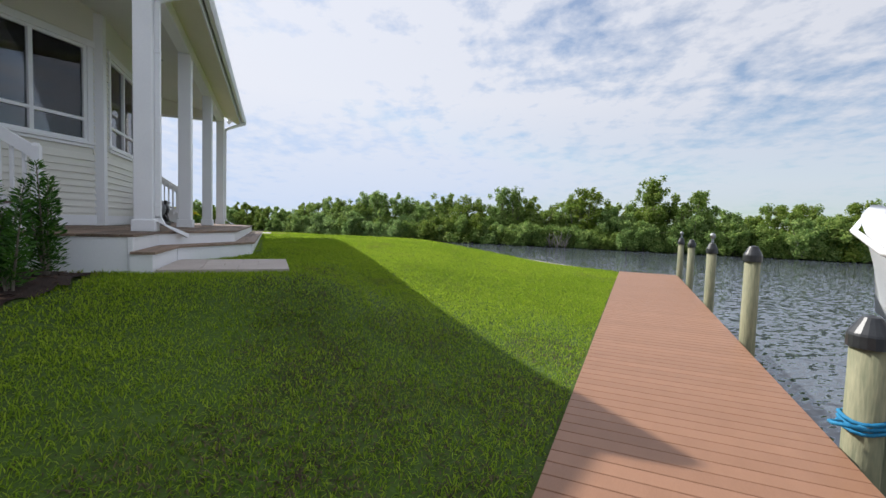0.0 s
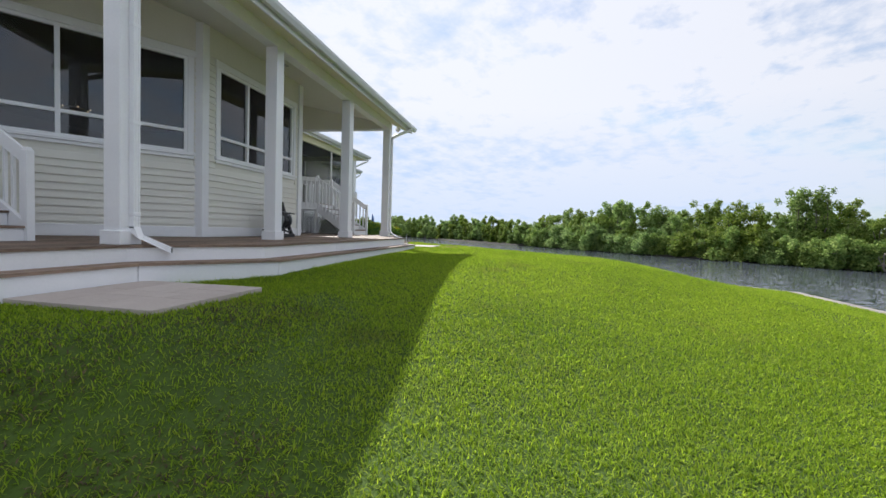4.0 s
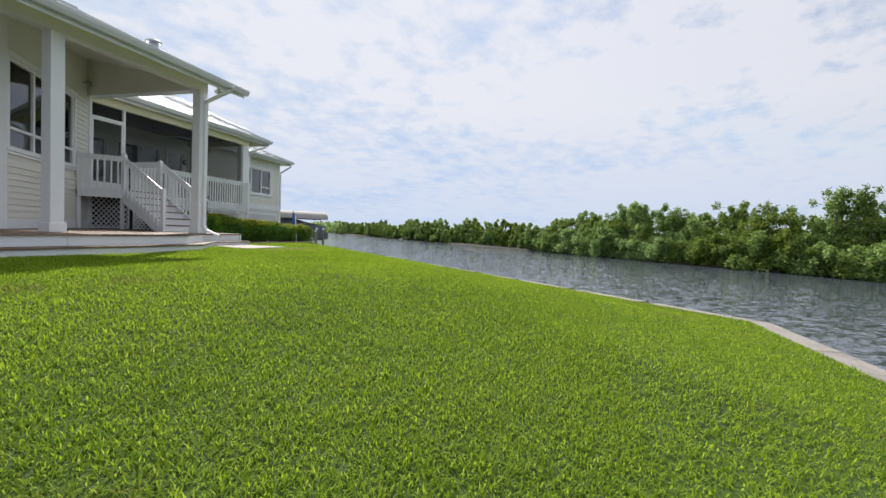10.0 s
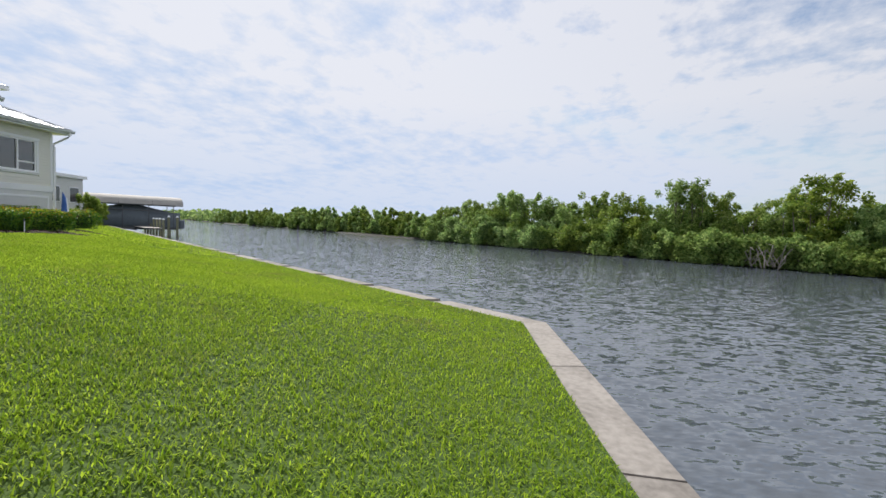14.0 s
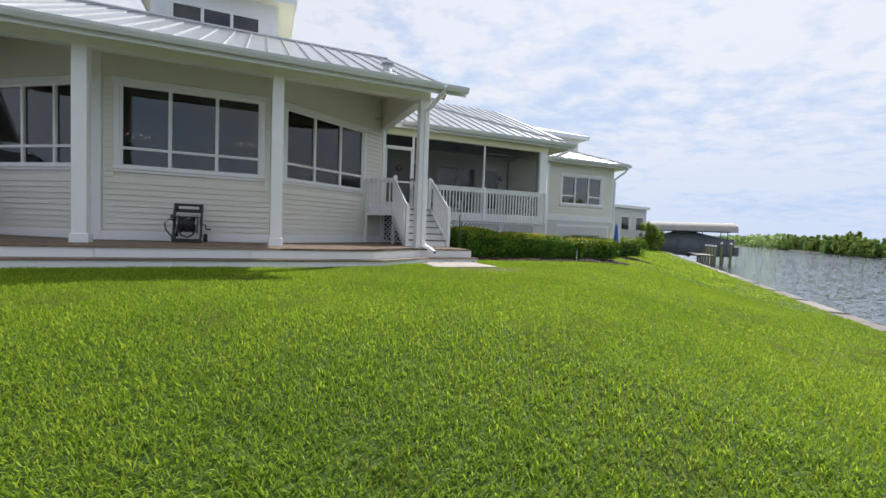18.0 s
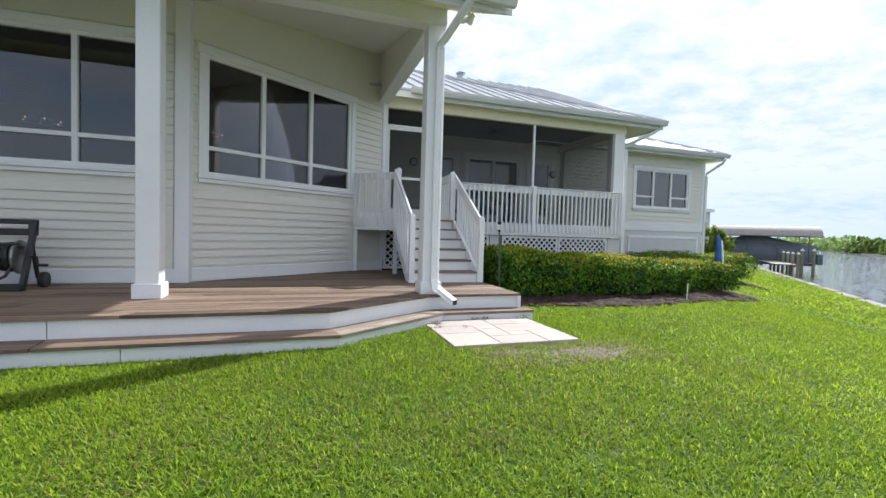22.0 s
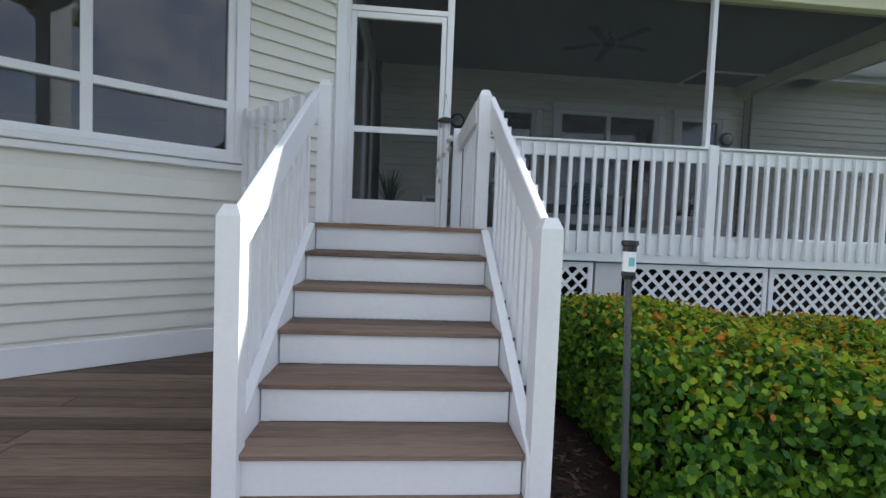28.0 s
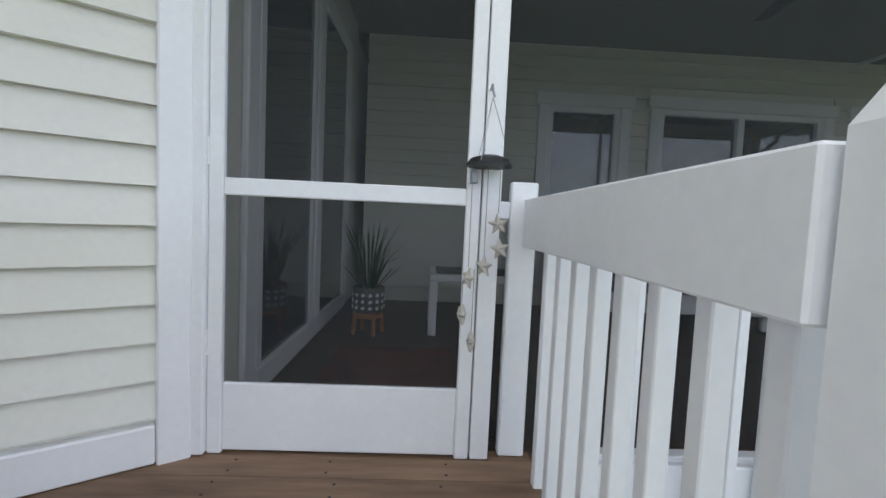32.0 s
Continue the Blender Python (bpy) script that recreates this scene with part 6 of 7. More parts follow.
def spiky_plant():
    rng = np.random.default_rng(4)
    t = thing("potted_plant", "spiky green potted plant in a patterned pot on a wooden stand", "potted plant", pose(0.20, 1.80, LAND) @ Matrix.Diagonal((0.86, 0.86, 0.84, 1)))
    part("pot", turned_profile([(0.11, 0.19), (0.125, 0.20), (0.135, 0.40), (0.13, 0.41), (0.115, 0.40)], 20), POT, t)
    part("soil", turned_profile([(0.115, 0.385), (0.0, 0.39)], 14), SOIL, t)
    for k in range(3):
        z = 0.24 + 0.055 * k
        ring = []
        for a in range(14):
            w = a / 14 * 2 * math.pi
            ring.append(turned(bx(-0.012, -0.004, -0.014, 0.012, 0.0, 0.014), pose(0.134 * math.cos(w), 0.134 * math.sin(w), z, 0, 45, math.degrees(w) + 90)))
        part("pot_pattern", merge(*ring), TRIM, t)
    for k in range(4):
        w = k * math.pi / 2 + 0.5
        part("stand_leg", tube([(0.13 * math.cos(w), 0.13 * math.sin(w), 0.0), (0.115 * math.cos(w), 0.115 * math.sin(w), 0.2)], 0.018, 8), STANDWOOD, t)
    part("stand_ring", turned_profile([(0.13, 0.15), (0.13, 0.185), (0.05, 0.19)], 16), STANDWOOD, t)
    blades = []
    for k in range(60):
        w, lean, h = rng.uniform(0, 6.28), rng.uniform(0.02, 0.30) ** 1.0, rng.uniform(0.35, 0.62)
        if k % 9 == 0:
            lean, h = 0.55, 0.35
        d = np.array([math.cos(w), math.sin(w), 0])
        s = np.array([-math.sin(w), math.cos(w), 0]) * 0.008
        p0 = np.array([0.05 * math.cos(w), 0.05 * math.sin(w), 0.38])
        p1 = p0 + d * lean * 0.4 + np.array([0, 0, h * 0.6])
        p2 = p0 + d * lean + np.array([0, 0, h * (1.0 if lean < 0.5 else 0.75)])
        blades += [p0 - s, p0 + s, p1 + s, p1 - s, p1 - s, p1 + s, p2 + s * 0.1, p2 - s * 0.1]
    part("blades", cloud_mesh("blades", blades, 4, SPIKE), SPIKE, t, kind="stuff")


POT = material("patterned_pot", (0.10, 0.10, 0.10), (0.16, 0.16, 0.16), 0.7, 10, 60, 0.2)
STANDWOOD = material("stand_wood", (0.35, 0.14, 0.05), (0.46, 0.20, 0.08), 0.5, 6, 40, 0.2)
SPIKE = leafy("spiky_leaves", (0.02, 0.07, 0.035), (0.035, 0.11, 0.05), (0.07, 0.17, 0.07), 0.2, 0.45, 3)
spiky_plant()


def side_table():
    t = thing("side_table", "low white side table with a dark top on the porch", "side table", pose(1.0, 2.05, LAND))
    part("tabletop", cbx(-0.36, -0.28, 0.40, 0.36, 0.28, 0.455), WHITE, t)
    part("inset", bx(-0.31, -0.23, 0.456, 0.31, 0.23, 0.46), PILECAPGREY, t, "dark inset top")
    for x in (-0.33, 0.33):
        for y in (-0.25, 0.25):
            part("leg", cbx(x - 0.03, y - 0.03, 0, x + 0.03, y + 0.03, 0.40), WHITE, t)


side_table()


def porch_sofa():
    t = thing("porch_sofa", "white-framed porch sofa with dark cushions", "sofa", pose(2.75, 2.6, LAND))
    part("base", cbx(-0.95, -0.38, 0.14, 0.95, 0.40, 0.30), WHITE, t)
    part("back_frame", cbx(-0.95, 0.34, 0.30, 0.95, 0.42, 0.78), WHITE, t)
    for x in (-0.95, 0.87):
        part("arm", cbx(x, -0.38, 0.30, x + 0.08, 0.34, 0.60), WHITE, t)
    for x in (-0.84, 0.02):
        part("seat_cushion", cbx(x, -0.36, 0.305, x + 0.82, 0.32, 0.44, 0.03), CANVAS, t)
    for x in (-0.88, 0.82):
        for y in (-0.32, 0.34):
            part("leg", cbx(x, y, 0, x + 0.06, y + 0.06, 0.14), WHITE, t)


porch_sofa()


def cushion(x, y, z, yaw):
    t = thing("cushion", "patterned teal and white throw cushion on the porch sofa", "cushion", pose(x, y, z, -14, 0, yaw))
    v, f = [], []
    n = 9
    for side in (-1, 1):
        for i in range(n):
            for k in range(n):
                a, b = -1 + 2 * i / (n - 1), -1 + 2 * k / (n - 1)
                v.append((0.21 * a, side * 0.07 * (1 - a ** 4) * (1 - b ** 4), 0.21 + 0.21 * b))
    for s in range(2):
        for i in range(n - 1):
            for k in range(n - 1):
                o = s * n * n + i * n + k
                q = (o, o + n, o + n + 1, o + 1)
                f.append(q if s == 0 else tuple(reversed(q)))
    part("cover", (v, f), CUSHION, t, smooth=True)


def cushion_material():
    m = bpy.data.materials.new("cushion_print")
    m.use_nodes = True
    t = m.node_tree
    p = t.nodes["Principled BSDF"]
    tc = t.nodes.new("ShaderNodeTexCoord")
    w = t.nodes.new("ShaderNodeTexWave")
    w.wave_type = "RINGS"
    w.rings_direction = "Y"
    w.inputs["Scale"].default_value = 6
    w.inputs["Distortion"].default_value = 3
    t.links.new(tc.outputs["Object"], w.inputs["Vector"])
    r = t.nodes.new("ShaderNodeValToRGB")
    e = r.color_ramp.elements
    e[0].color, e[1].color = (0.01, 0.10, 0.16, 1), (0.55, 0.56, 0.5, 1)
    c = e.new(0.5)
    c.color = (0.02, 0.28, 0.32, 1)
    t.links.new(w.outputs[0], r.inputs[0])
    t.links.new(r.outputs[0], p.inputs["Base Color"])
    p.inputs["Roughness"].default_value = 0.9
    return m


CUSHION = cushion_material()
cushion(2.1, 2.77, LAND + 0.45, 0)
cushion(3.4, 2.77, LAND + 0.45, 0)


def porch_rug():
    t = thing("porch_rug", "patterned dark rug on the porch floor", "rug", pose(0.35, 1.1, LAND - 0.004))
    part("pile", cbx(-0.28, -0.55, 0.0, 0.45, 0.35, 0.012, 0.003), RUG, t)


RUG = material("rug_weave", (0.06, 0.05, 0.05), (0.26, 0.10, 0.06), 0.95, 5, 50, 0.4)
porch_rug()


def sconce(x, z):
    t = thing("wall_light", "round bulkhead wall light at the back of the porch", "wall light", pose(x, PY1 - 0.02, z))
    part("rim", turned(turned_profile([(0.12, 0.0), (0.125, 0.03), (0.10, 0.06)], 20), pose(0, 0, 0, 90, 0, 0)), PILECAPGREY, t)
    part("lens", turned(turned_profile([(0.09, 0.03), (0.085, 0.07), (0.05, 0.10), (0.0, 0.11)], 18), pose(0, 0, 0, 90, 0, 0)), BASE, t, smooth=True)


sconce(1.22, 3.30)
sconce(5.95, 3.25)


def ceiling_fan():
    t = thing("ceiling_fan", "dark ceiling fan hanging in the screened porch", "ceiling fan", pose(3.0, 1.42, 4.14))
    part("rod", tube([(0, 0, 0), (0, 0, -0.14)], 0.015, 8), BLACK, t)
    part("motor", turned_profile([(0.05, -0.06), (0.09, -0.09), (0.09, -0.18), (0.04, -0.21)], 18), BLACK, t)
    for k in range(5):
        part("blade", turned(cbx(0.12, -0.055, -0.155, 0.58, 0.055, -0.147, 0.003), pose(0, 0, 0, 0, 0, 72 * k + 10)), BLACK, t)


ceiling_fan()


def porch_side_window():
    t = thing("window_9", "tall white sliding window on the side wall of the porch", "window", pose(-0.168, 0.45, 0), kind="structure")
    part("casing", merge(cbx(0, 0, LAND + 0.02, 0.03, 0.12, 3.9), cbx(0, 2.2, LAND + 0.02, 0.03, 2.32, 3.9), cbx(0, 0.12, 3.78, 0.03, 2.2, 3.9), cbx(0, 0.12, LAND + 0.02, 0.04, 2.2, LAND + 0.14)), TRIM, t)
    part("mullion", cbx(0, 1.10, LAND + 0.14, 0.04, 1.22, 3.78), TRIM, t)
    for a, b in ((0.12, 1.10), (1.22, 2.2)):
        part("sash", merge(cbx(0.004, a, LAND + 0.14, 0.03, a + 0.07, 3.78), cbx(0.004, b - 0.07, LAND + 0.14, 0.03, b, 3.78)), TRIM, t)
        part("pane", bx(0.006, a + 0.07, LAND + 0.14, 0.012, b - 0.07, 3.78), DARKGLASS, t)


DARKGLASS = material("dark_pane", (0.02, 0.023, 0.026), (0.025, 0.028, 0.03), 0.05, 3, 30, 0.0, spec=1.0)
porch_side_window()


# ---- planting ----
def ellipsoid_points(rng, n):
    p = rng.normal(0, 1, (n, 3))
    return p / np.linalg.norm(p, axis=1)[:, None]


def hedge(x0, x1, y0, y1, top0, top1, count, seed, shoots, label):
    rng = np.random.default_rng(seed)
    z0 = ground((x0 + x1) / 2, (y0 + y1) / 2)
    t = thing("hedge", label, "hedge", pose(x0, y0, z0), group="clipped hedges")
    w, d = x1 - x0, y1 - y0

    def top(x):
        return top0 + (top1 - top0) * x / w - z0

    def bump(p):
        return 0.10 * np.sin(p[:, 0] * 2.3 + seed) + 0.06 * np.sin(p[:, 0] * 5.1 + p[:, 2] * 4) + 0.05 * np.sin(p[:, 1] * 4.7 + p[:, 2] * 3)

    def face(n, which):
        u, v = rng.random(n), rng.random(n)
        if which == "top":
            p = np.stack([u * w, v * d, np.zeros(n)], 1)
            p[:, 2] = top(p[:, 0])
            nn = np.tile((0, 0, 1.0), (n, 1))
        elif which in ("front", "back"):
            p = np.stack([u * w, np.full(n, 0.0 if which == "front" else d), np.zeros(n)], 1)
            p[:, 2] = 0.06 + v * (top(p[:, 0]) - 0.06)
            nn = np.tile((0, -1.0 if which == "front" else 1.0, 0.25), (n, 1))
        else:
            p = np.stack([np.full(n, 0.0 if which == "left" else w), u * d, np.zeros(n)], 1)
            p[:, 2] = 0.06 + v * (top(p[:, 0]) - 0.06)
            nn = np.tile((-1.0 if which == "left" else 1.0, 0, 0.25), (n, 1))
        # rounded upper edges and bulging sides
        b = bump(p)
        depth = rng.uniform(-0.16, 0.03, n)
        p = p + nn * (b * 0.5 + depth)[:, None]
        if which != "top":
            low = np.clip(1 - p[:, 2] / 0.35, 0, 1)
            p -= nn * (low * 0.18)[:, None]
            edge = np.clip((p[:, 2] - (top(p[:, 0]) - 0.18)) / 0.18, 0, 1)
            p -= nn * (edge ** 2 * 0.14)[:, None]
        else:
            ed = np.minimum(np.minimum(p[:, 0], w - p[:, 0]), np.minimum(p[:, 1], d - p[:, 1]))
            p[:, 2] -= np.clip(1 - ed / 0.25, 0, 1) ** 2 * 0.16
        return p, nn

    areas = {"top": w * d, "front": w * 0.9, "back": w * 0.3, "left": d * 0.9, "right": d * 0.9}
    tot = sum(areas.values())
    pts, nrm = [], []
    for k, a in areas.items():
        p, q = face(int(count * a / tot), k)
        pts.append(p)
        nrm.append(q)
    pts, nrm = np.concatenate(pts), np.concatenate(nrm)
    part("leaves", cloud_mesh("hedge_leaves", leaves(pts, nrm, 0.049, rng, 0.7, 0.75), 6, HEDGE), HEDGE, t, kind="stuff")
    p, q = face(shoots, "top")
    p2, q2 = face(shoots // 6, "front")
    hi = p2[:, 2] > 0.68 * (top0 - z0)
    p, q = np.concatenate([p + (0, 0, 0.035), p2[hi] + (0, -0.03, 0)]), np.concatenate([q, q2[hi]])
    part("young_growth", cloud_mesh("young_growth", leaves(p, q, 0.038, rng, 0.7, 0.75), 6, SHOOTS), SHOOTS, t, "yellow and red young leaves", kind="stuff")
    # closed dark body standing in for the shade inside the hedge
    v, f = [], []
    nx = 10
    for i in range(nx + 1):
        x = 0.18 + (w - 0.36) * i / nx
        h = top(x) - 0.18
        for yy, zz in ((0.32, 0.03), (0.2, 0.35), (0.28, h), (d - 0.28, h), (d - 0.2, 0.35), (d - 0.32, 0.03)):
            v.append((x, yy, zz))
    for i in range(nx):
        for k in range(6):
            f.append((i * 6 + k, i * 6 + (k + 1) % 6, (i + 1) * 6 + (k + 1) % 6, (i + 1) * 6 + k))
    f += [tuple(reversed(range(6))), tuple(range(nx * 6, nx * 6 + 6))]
    part("inner_growth", (v, f), INNER_SHADE, t)
    stems = []
    for k in range(int(w * 3)):
        x, y = rng.uniform(0.3, w - 0.3), rng.uniform(0.25, d - 0.3)
        stems.append(tube([(x, y, -0.05), (x + rng.uniform(-0.1, 0.1), y + rng.uniform(-0.1, 0.1), 0.35)], 0.012, 5))
    part("woody_base", merge(*stems), BARK, t, kind="stuff")


INNER_SHADE = material("hedge_inner_shade", (0.008, 0.016, 0.006), (0.02, 0.035, 0.012), 0.95, 8, 40, 0.8, dist=0.03)
hedge(1.70, 6.18, -2.34, -0.30, 0.95, 0.68, 42000, 1, 12000, "clipped green hedge with red and yellow new leaves, beside the stairs")
hedge(6.45, 8.25, -1.82, -0.55, 0.72, 0.72, 8000, 2, 2200, "rounded green hedge clump with some red new leaves")
hedge(10.7, 13.0, 1.35, 2.7, 0.74, 0.74, 6500, 3, 1700, "rounded green hedge clump near the blue flag")
hedge(8.2, 10.4, 1.3, 2.3, 0.85, 0.8, 4200, 4, 500, "dark clipped hedge against the wing wall")


def mulch_bed(poly, z_up, seed, chips, label):
    """Bed over the lawn on a plan polygon, with loose chips."""
    rng = np.random.default_rng(seed)
    xs, ys = [p[0] for p in poly], [p[1] for p in poly]

    def inside(x, y):
        c = False
        for (ax, ay), (bx_, by) in zip(poly, poly[1:] + poly[:1]):
            if (ay > y) != (by > y) and x < (bx_ - ax) * (y - ay) / (by - ay) + ax:
                c = not c
        return c

    v, f, ids = [], [], {}
    st = 0.10
    for i in range(int((max(xs) - min(xs)) / st) + 1):
        for k in range(int((max(ys) - min(ys)) / st) + 1):
            x, y = min(xs) + st * i, min(ys) + st * k
            if inside(x + st / 2, y + st / 2):
                q = []
                for a, b in ((0, 0), (1, 0), (1, 1), (0, 1)):
                    key = (i + a, k + b)
                    if key not in ids:
                        px, py = min(xs) + st * (i + a), min(ys) + st * (k + b)
                        ids[key] = len(v)
                        v.append((px + 0.05 * math.sin(py * 9 + px * 5), py + 0.05 * math.sin(px * 8), ground(px, py) + z_up + 0.02 * math.sin(px * 6 + 1) * math.sin(py * 5)))
                    q.append(ids[key])
                f.append(tuple(q))
    bed = solid("mulch_bed", (v, f), SOIL, label, "mulch bed", smooth=True)
    out = []
    while len(out) < chips:
        x, y = rng.uniform(min(xs), max(xs)), rng.uniform(min(ys), max(ys))
        if inside(x, y):
            out.append((x, y, ground(x, y) + z_up + 0.02 * math.sin(x * 6 + 1) * math.sin(y * 5) + 0.008))
    out = np.array(out)
    n = len(out)
    a = rng.uniform(0, 6.28, n)
    ln, wd = rng.uniform(0.015, 0.045, n), rng.uniform(0.004, 0.011, n)
    u = np.stack([np.cos(a), np.sin(a), rng.uniform(-0.3, 0.3, n)], 1) * ln[:, None]
    w = np.stack([-np.sin(a), np.cos(a), rng.uniform(-0.5, 0.5, n)], 1) * wd[:, None]
    vv = np.stack([out - u - w, out + u - w * 0.7, out + u * 0.9 + w, out - u * 0.8 + w], 1).reshape(-1, 3)
    tagged(new("mulch_chips", cloud_mesh("mulch_chips", vv, 4, CHIPS)), "loose brown bark mulch chips", "mulch", kind="stuff")


CHIPS = leafy("bark_chips", (0.02, 0.011, 0.008), (0.055, 0.030, 0.021), (0.15, 0.095, 0.066), 0.0, 0.9, 4)
BED_R = [(1.24, -3.12), (1.55, -3.12), (2.26, -3.32), (2.9, -3.5), (3.8, -3.56), (5.2, -3.12), (6.7, -2.68), (8.1, -2.40), (8.75, -1.75), (8.7, -0.8), (10.3, 0.6), (13.1, 0.9), (13.5, 1.6), (13.2, 2.9), (12.2, 2.9), (1.28, 2.6)]
BED_L = [(-16.5, -1.7), (-14.6, -2.8), (-13.4, -3.35), (-12.5, -3.6), (-11.78, -3.55), (-11.75, 0.2), (-16.5, 0.2)]
mulch_bed(BED_R, 0.03, 7, 30000, "dark brown bark mulch bed round the hedge")
mulch_bed(BED_L, 0.03, 8, 3500, "dark brown bark mulch bed beside the deck")


def upright_shrub(x, y, h, seed):
    rng = np.random.default_rng(seed)
    t = thing("garden_shrub", "upright dark green shrub with narrow leaves, in mulch beside the deck", "shrub", pose(x, y, ground(x, y) + 0.02), group="shrubs beside the deck")
    pts, nrm, dirs = [], [], []
    for s in range(5):
        a = rng.uniform(0, 6.28)
        lean = rng.uniform(0.05, 0.22)
        hh = h * rng.uniform(0.6, 1.0) if s else h
        path = [(0.03 * math.cos(a), 0.03 * math.sin(a), -0.05)]
        for k in range(1, 7):
            u = k / 6
            path.append((0.03 * math.cos(a) + lean * u * math.cos(a), 0.03 * math.sin(a) + lean * u * math.sin(a), hh * u))
        part("stem", tube(path, 0.012, 6, [0.014 - 0.0017 * k for k in range(7)]), BARK, t)
        for k in range(400):
            u = rng.uniform(0.06, 1.0)
            i = min(int(u * 6), 5)
            p = np.array(path[i]) + (np.array(path[i + 1]) - np.array(path[i])) * (u * 6 - i)
            b = rng.uniform(0, 6.28)
            d = np.array([math.cos(b), math.sin(b), rng.uniform(0.1, 0.9)])
            d /= np.linalg.norm(d)
            off = rng.uniform(0.0, 0.16) * (1.1 - u)
            pts.append(p + np.array([d[0], d[1], 0.4]) * off)
            dirs.append(d)
    pts, dirs = np.array(pts), np.array(dirs)
    n = len(pts)
    ln = rng.uniform(0.05, 0.095, n)[:, None]
    side = np.cross(dirs, rng.normal(0, 1, (n, 3)))
    side /= np.linalg.norm(side, axis=1)[:, None]
    wd = 0.0085
    v = np.stack([pts, pts + dirs * ln * 0.5 + side * wd, pts + dirs * ln, pts + dirs * ln * 0.5 - side * wd], 1).reshape(-1, 3)
    part("leaves", cloud_mesh("shrub_leaves", v, 4, SHRUB), SHRUB, t, kind="stuff")


for x, y, h, sd in ((-12.15, -3.25, 1.15, 1), (-12.55, -3.0, 1.25, 2), (-12.75, -2.6, 1.3, 3), (-13.1, -2.9, 1.2, 4), (-12.3, -2.5, 1.0, 5), (-13.3, -2.3, 1.3, 6), (-12.85, -3.25, 0.8, 7)):
    upright_shrub(x, y, h, sd)


# ---- far bank trees ----
def kite_leaves(points, normals, size, rng):
    """Four-cornered leaf sprays for trees seen from afar."""
    n = len(points)
    nrm = normals + rng.normal(0, 0.6, (n, 3))
    nrm /= np.linalg.norm(nrm, axis=1)[:, None]
    a = np.cross(nrm, rng.normal(0, 1, (n, 3)))
    a /= np.linalg.norm(a, axis=1)[:, None] + 1e-9
    b = np.cross(nrm, a)
    s = (size * rng.uniform(0.65, 1.3, n))[:, None]
    return np.stack([points - a * s, points + b * s * 0.55, points + a * s, points - b * s * 0.55], 1).reshape(-1, 3)


def tree_parts(seed, h, spread, density, leaf=0.15):
    """Trunk mesh and crown mesh of a leaning many-limbed mangrove."""
    rng = np.random.default_rng(seed)
    geos, pts, nrm = [], [], []
    blobs = []
    nl = 9
    base = np.array([0.0, 0.0, -0.4])
    for k in range(nl):
        a = rng.uniform(0, 6.28)
        r = spread * rng.uniform(0.15, 0.95)
        top = np.array([r * math.cos(a), r * math.sin(a), h * (rng.uniform(0.55, 1.0) if k else 0.98)])
        mid = base * 0.4 + top * 0.6 + rng.normal(0, 0.25, 3)
        mid[2] = top[2] * rng.uniform(0.4, 0.6)
        geos.append(tube([tuple(base + rng.normal(0, 0.25, 3) * (1, 1, 0)), tuple(mid * (0.6, 0.6, 0.6)), tuple(mid), tuple(top)], 0.06, 5, [0.11, 0.08, 0.06, 0.02]))
        for u in (0.55, 0.8, 1.0):
            c = mid + (top - mid) * u if u > 0.55 else mid
            blobs.append((c + rng.normal(0, 0.25, 3), rng.uniform(0.45, 0.95) * (1.0 if u < 1 else 0.75)))
            c2 = c + rng.normal(0, 0.8, 3) * (1, 1, 0.5)
            blobs.append((c2, rng.uniform(0.35, 0.7)))
            geos.append(tube([tuple(c), tuple(c2)], 0.02, 4))
    for k in range(15):
        a = rng.uniform(0, 6.28)
        r = spread * rng.uniform(0.3, 1.2)
        blobs.append((np.array([r * math.cos(a), r * math.sin(a), h * rng.uniform(0.03, 0.50)]), rng.uniform(0.6, 1.15)))
    for c, r in blobs:
        n = int(1.35 * density * r * r)
        p = ellipsoid_points(rng, n)
        rad = r * rng.uniform(0.35, 1.1, n)[:, None]
        q = c + p * rad * (0.88, 0.88, 1.05)
        ok = q[:, 2] > 0.0
        pts.append(q[ok])
        nrm.append((p * 0.6 + (0, 0, 0.3))[ok])
    pts, nrm = np.concatenate(pts), np.concatenate(nrm)
    return merge(*geos), kite_leaves(pts, nrm, leaf, rng)


VARIANTS = []
for sd, h, sp, dn in ((1, 8.2, 2.3, 230), (2, 7.4, 2.6, 240), (3, 6.4, 2.4, 260), (4, 8.4, 2.0, 170), (5, 5.6, 2.6, 280), (6, 6.8, 1.9, 160)):
    tr, lv = tree_parts(sd, h, sp, dn)
    VARIANTS.append((data("trunk", tr, BARK), cloud_mesh("crown", lv, 4, MANGROVE)))
DISTANT = []
for sd, h, sp in ((7, 7.6, 2.4), (8, 6.4, 2.5), (9, 5.6, 2.6)):
    tr, lv = tree_parts(sd, h, sp, 95, 0.30)
    DISTANT.append((data("trunk", tr, BARK), cloud_mesh("crown", lv, 4, MANGROVE)))
BUSHES = []
for sd, h, sp in ((11, 3.2, 2.2), (12, 2.4, 2.0), (13, 3.9, 2.0)):
    tr, lv = tree_parts(sd, h, sp, 280)
    BUSHES.append((data("trunk", tr, BARK), cloud_mesh("crown", lv, 4, MANGROVE)))


def bank_point(s, d):
    p = BANK0 + BANKD * s + BANKN * d
    return p.x, p.y


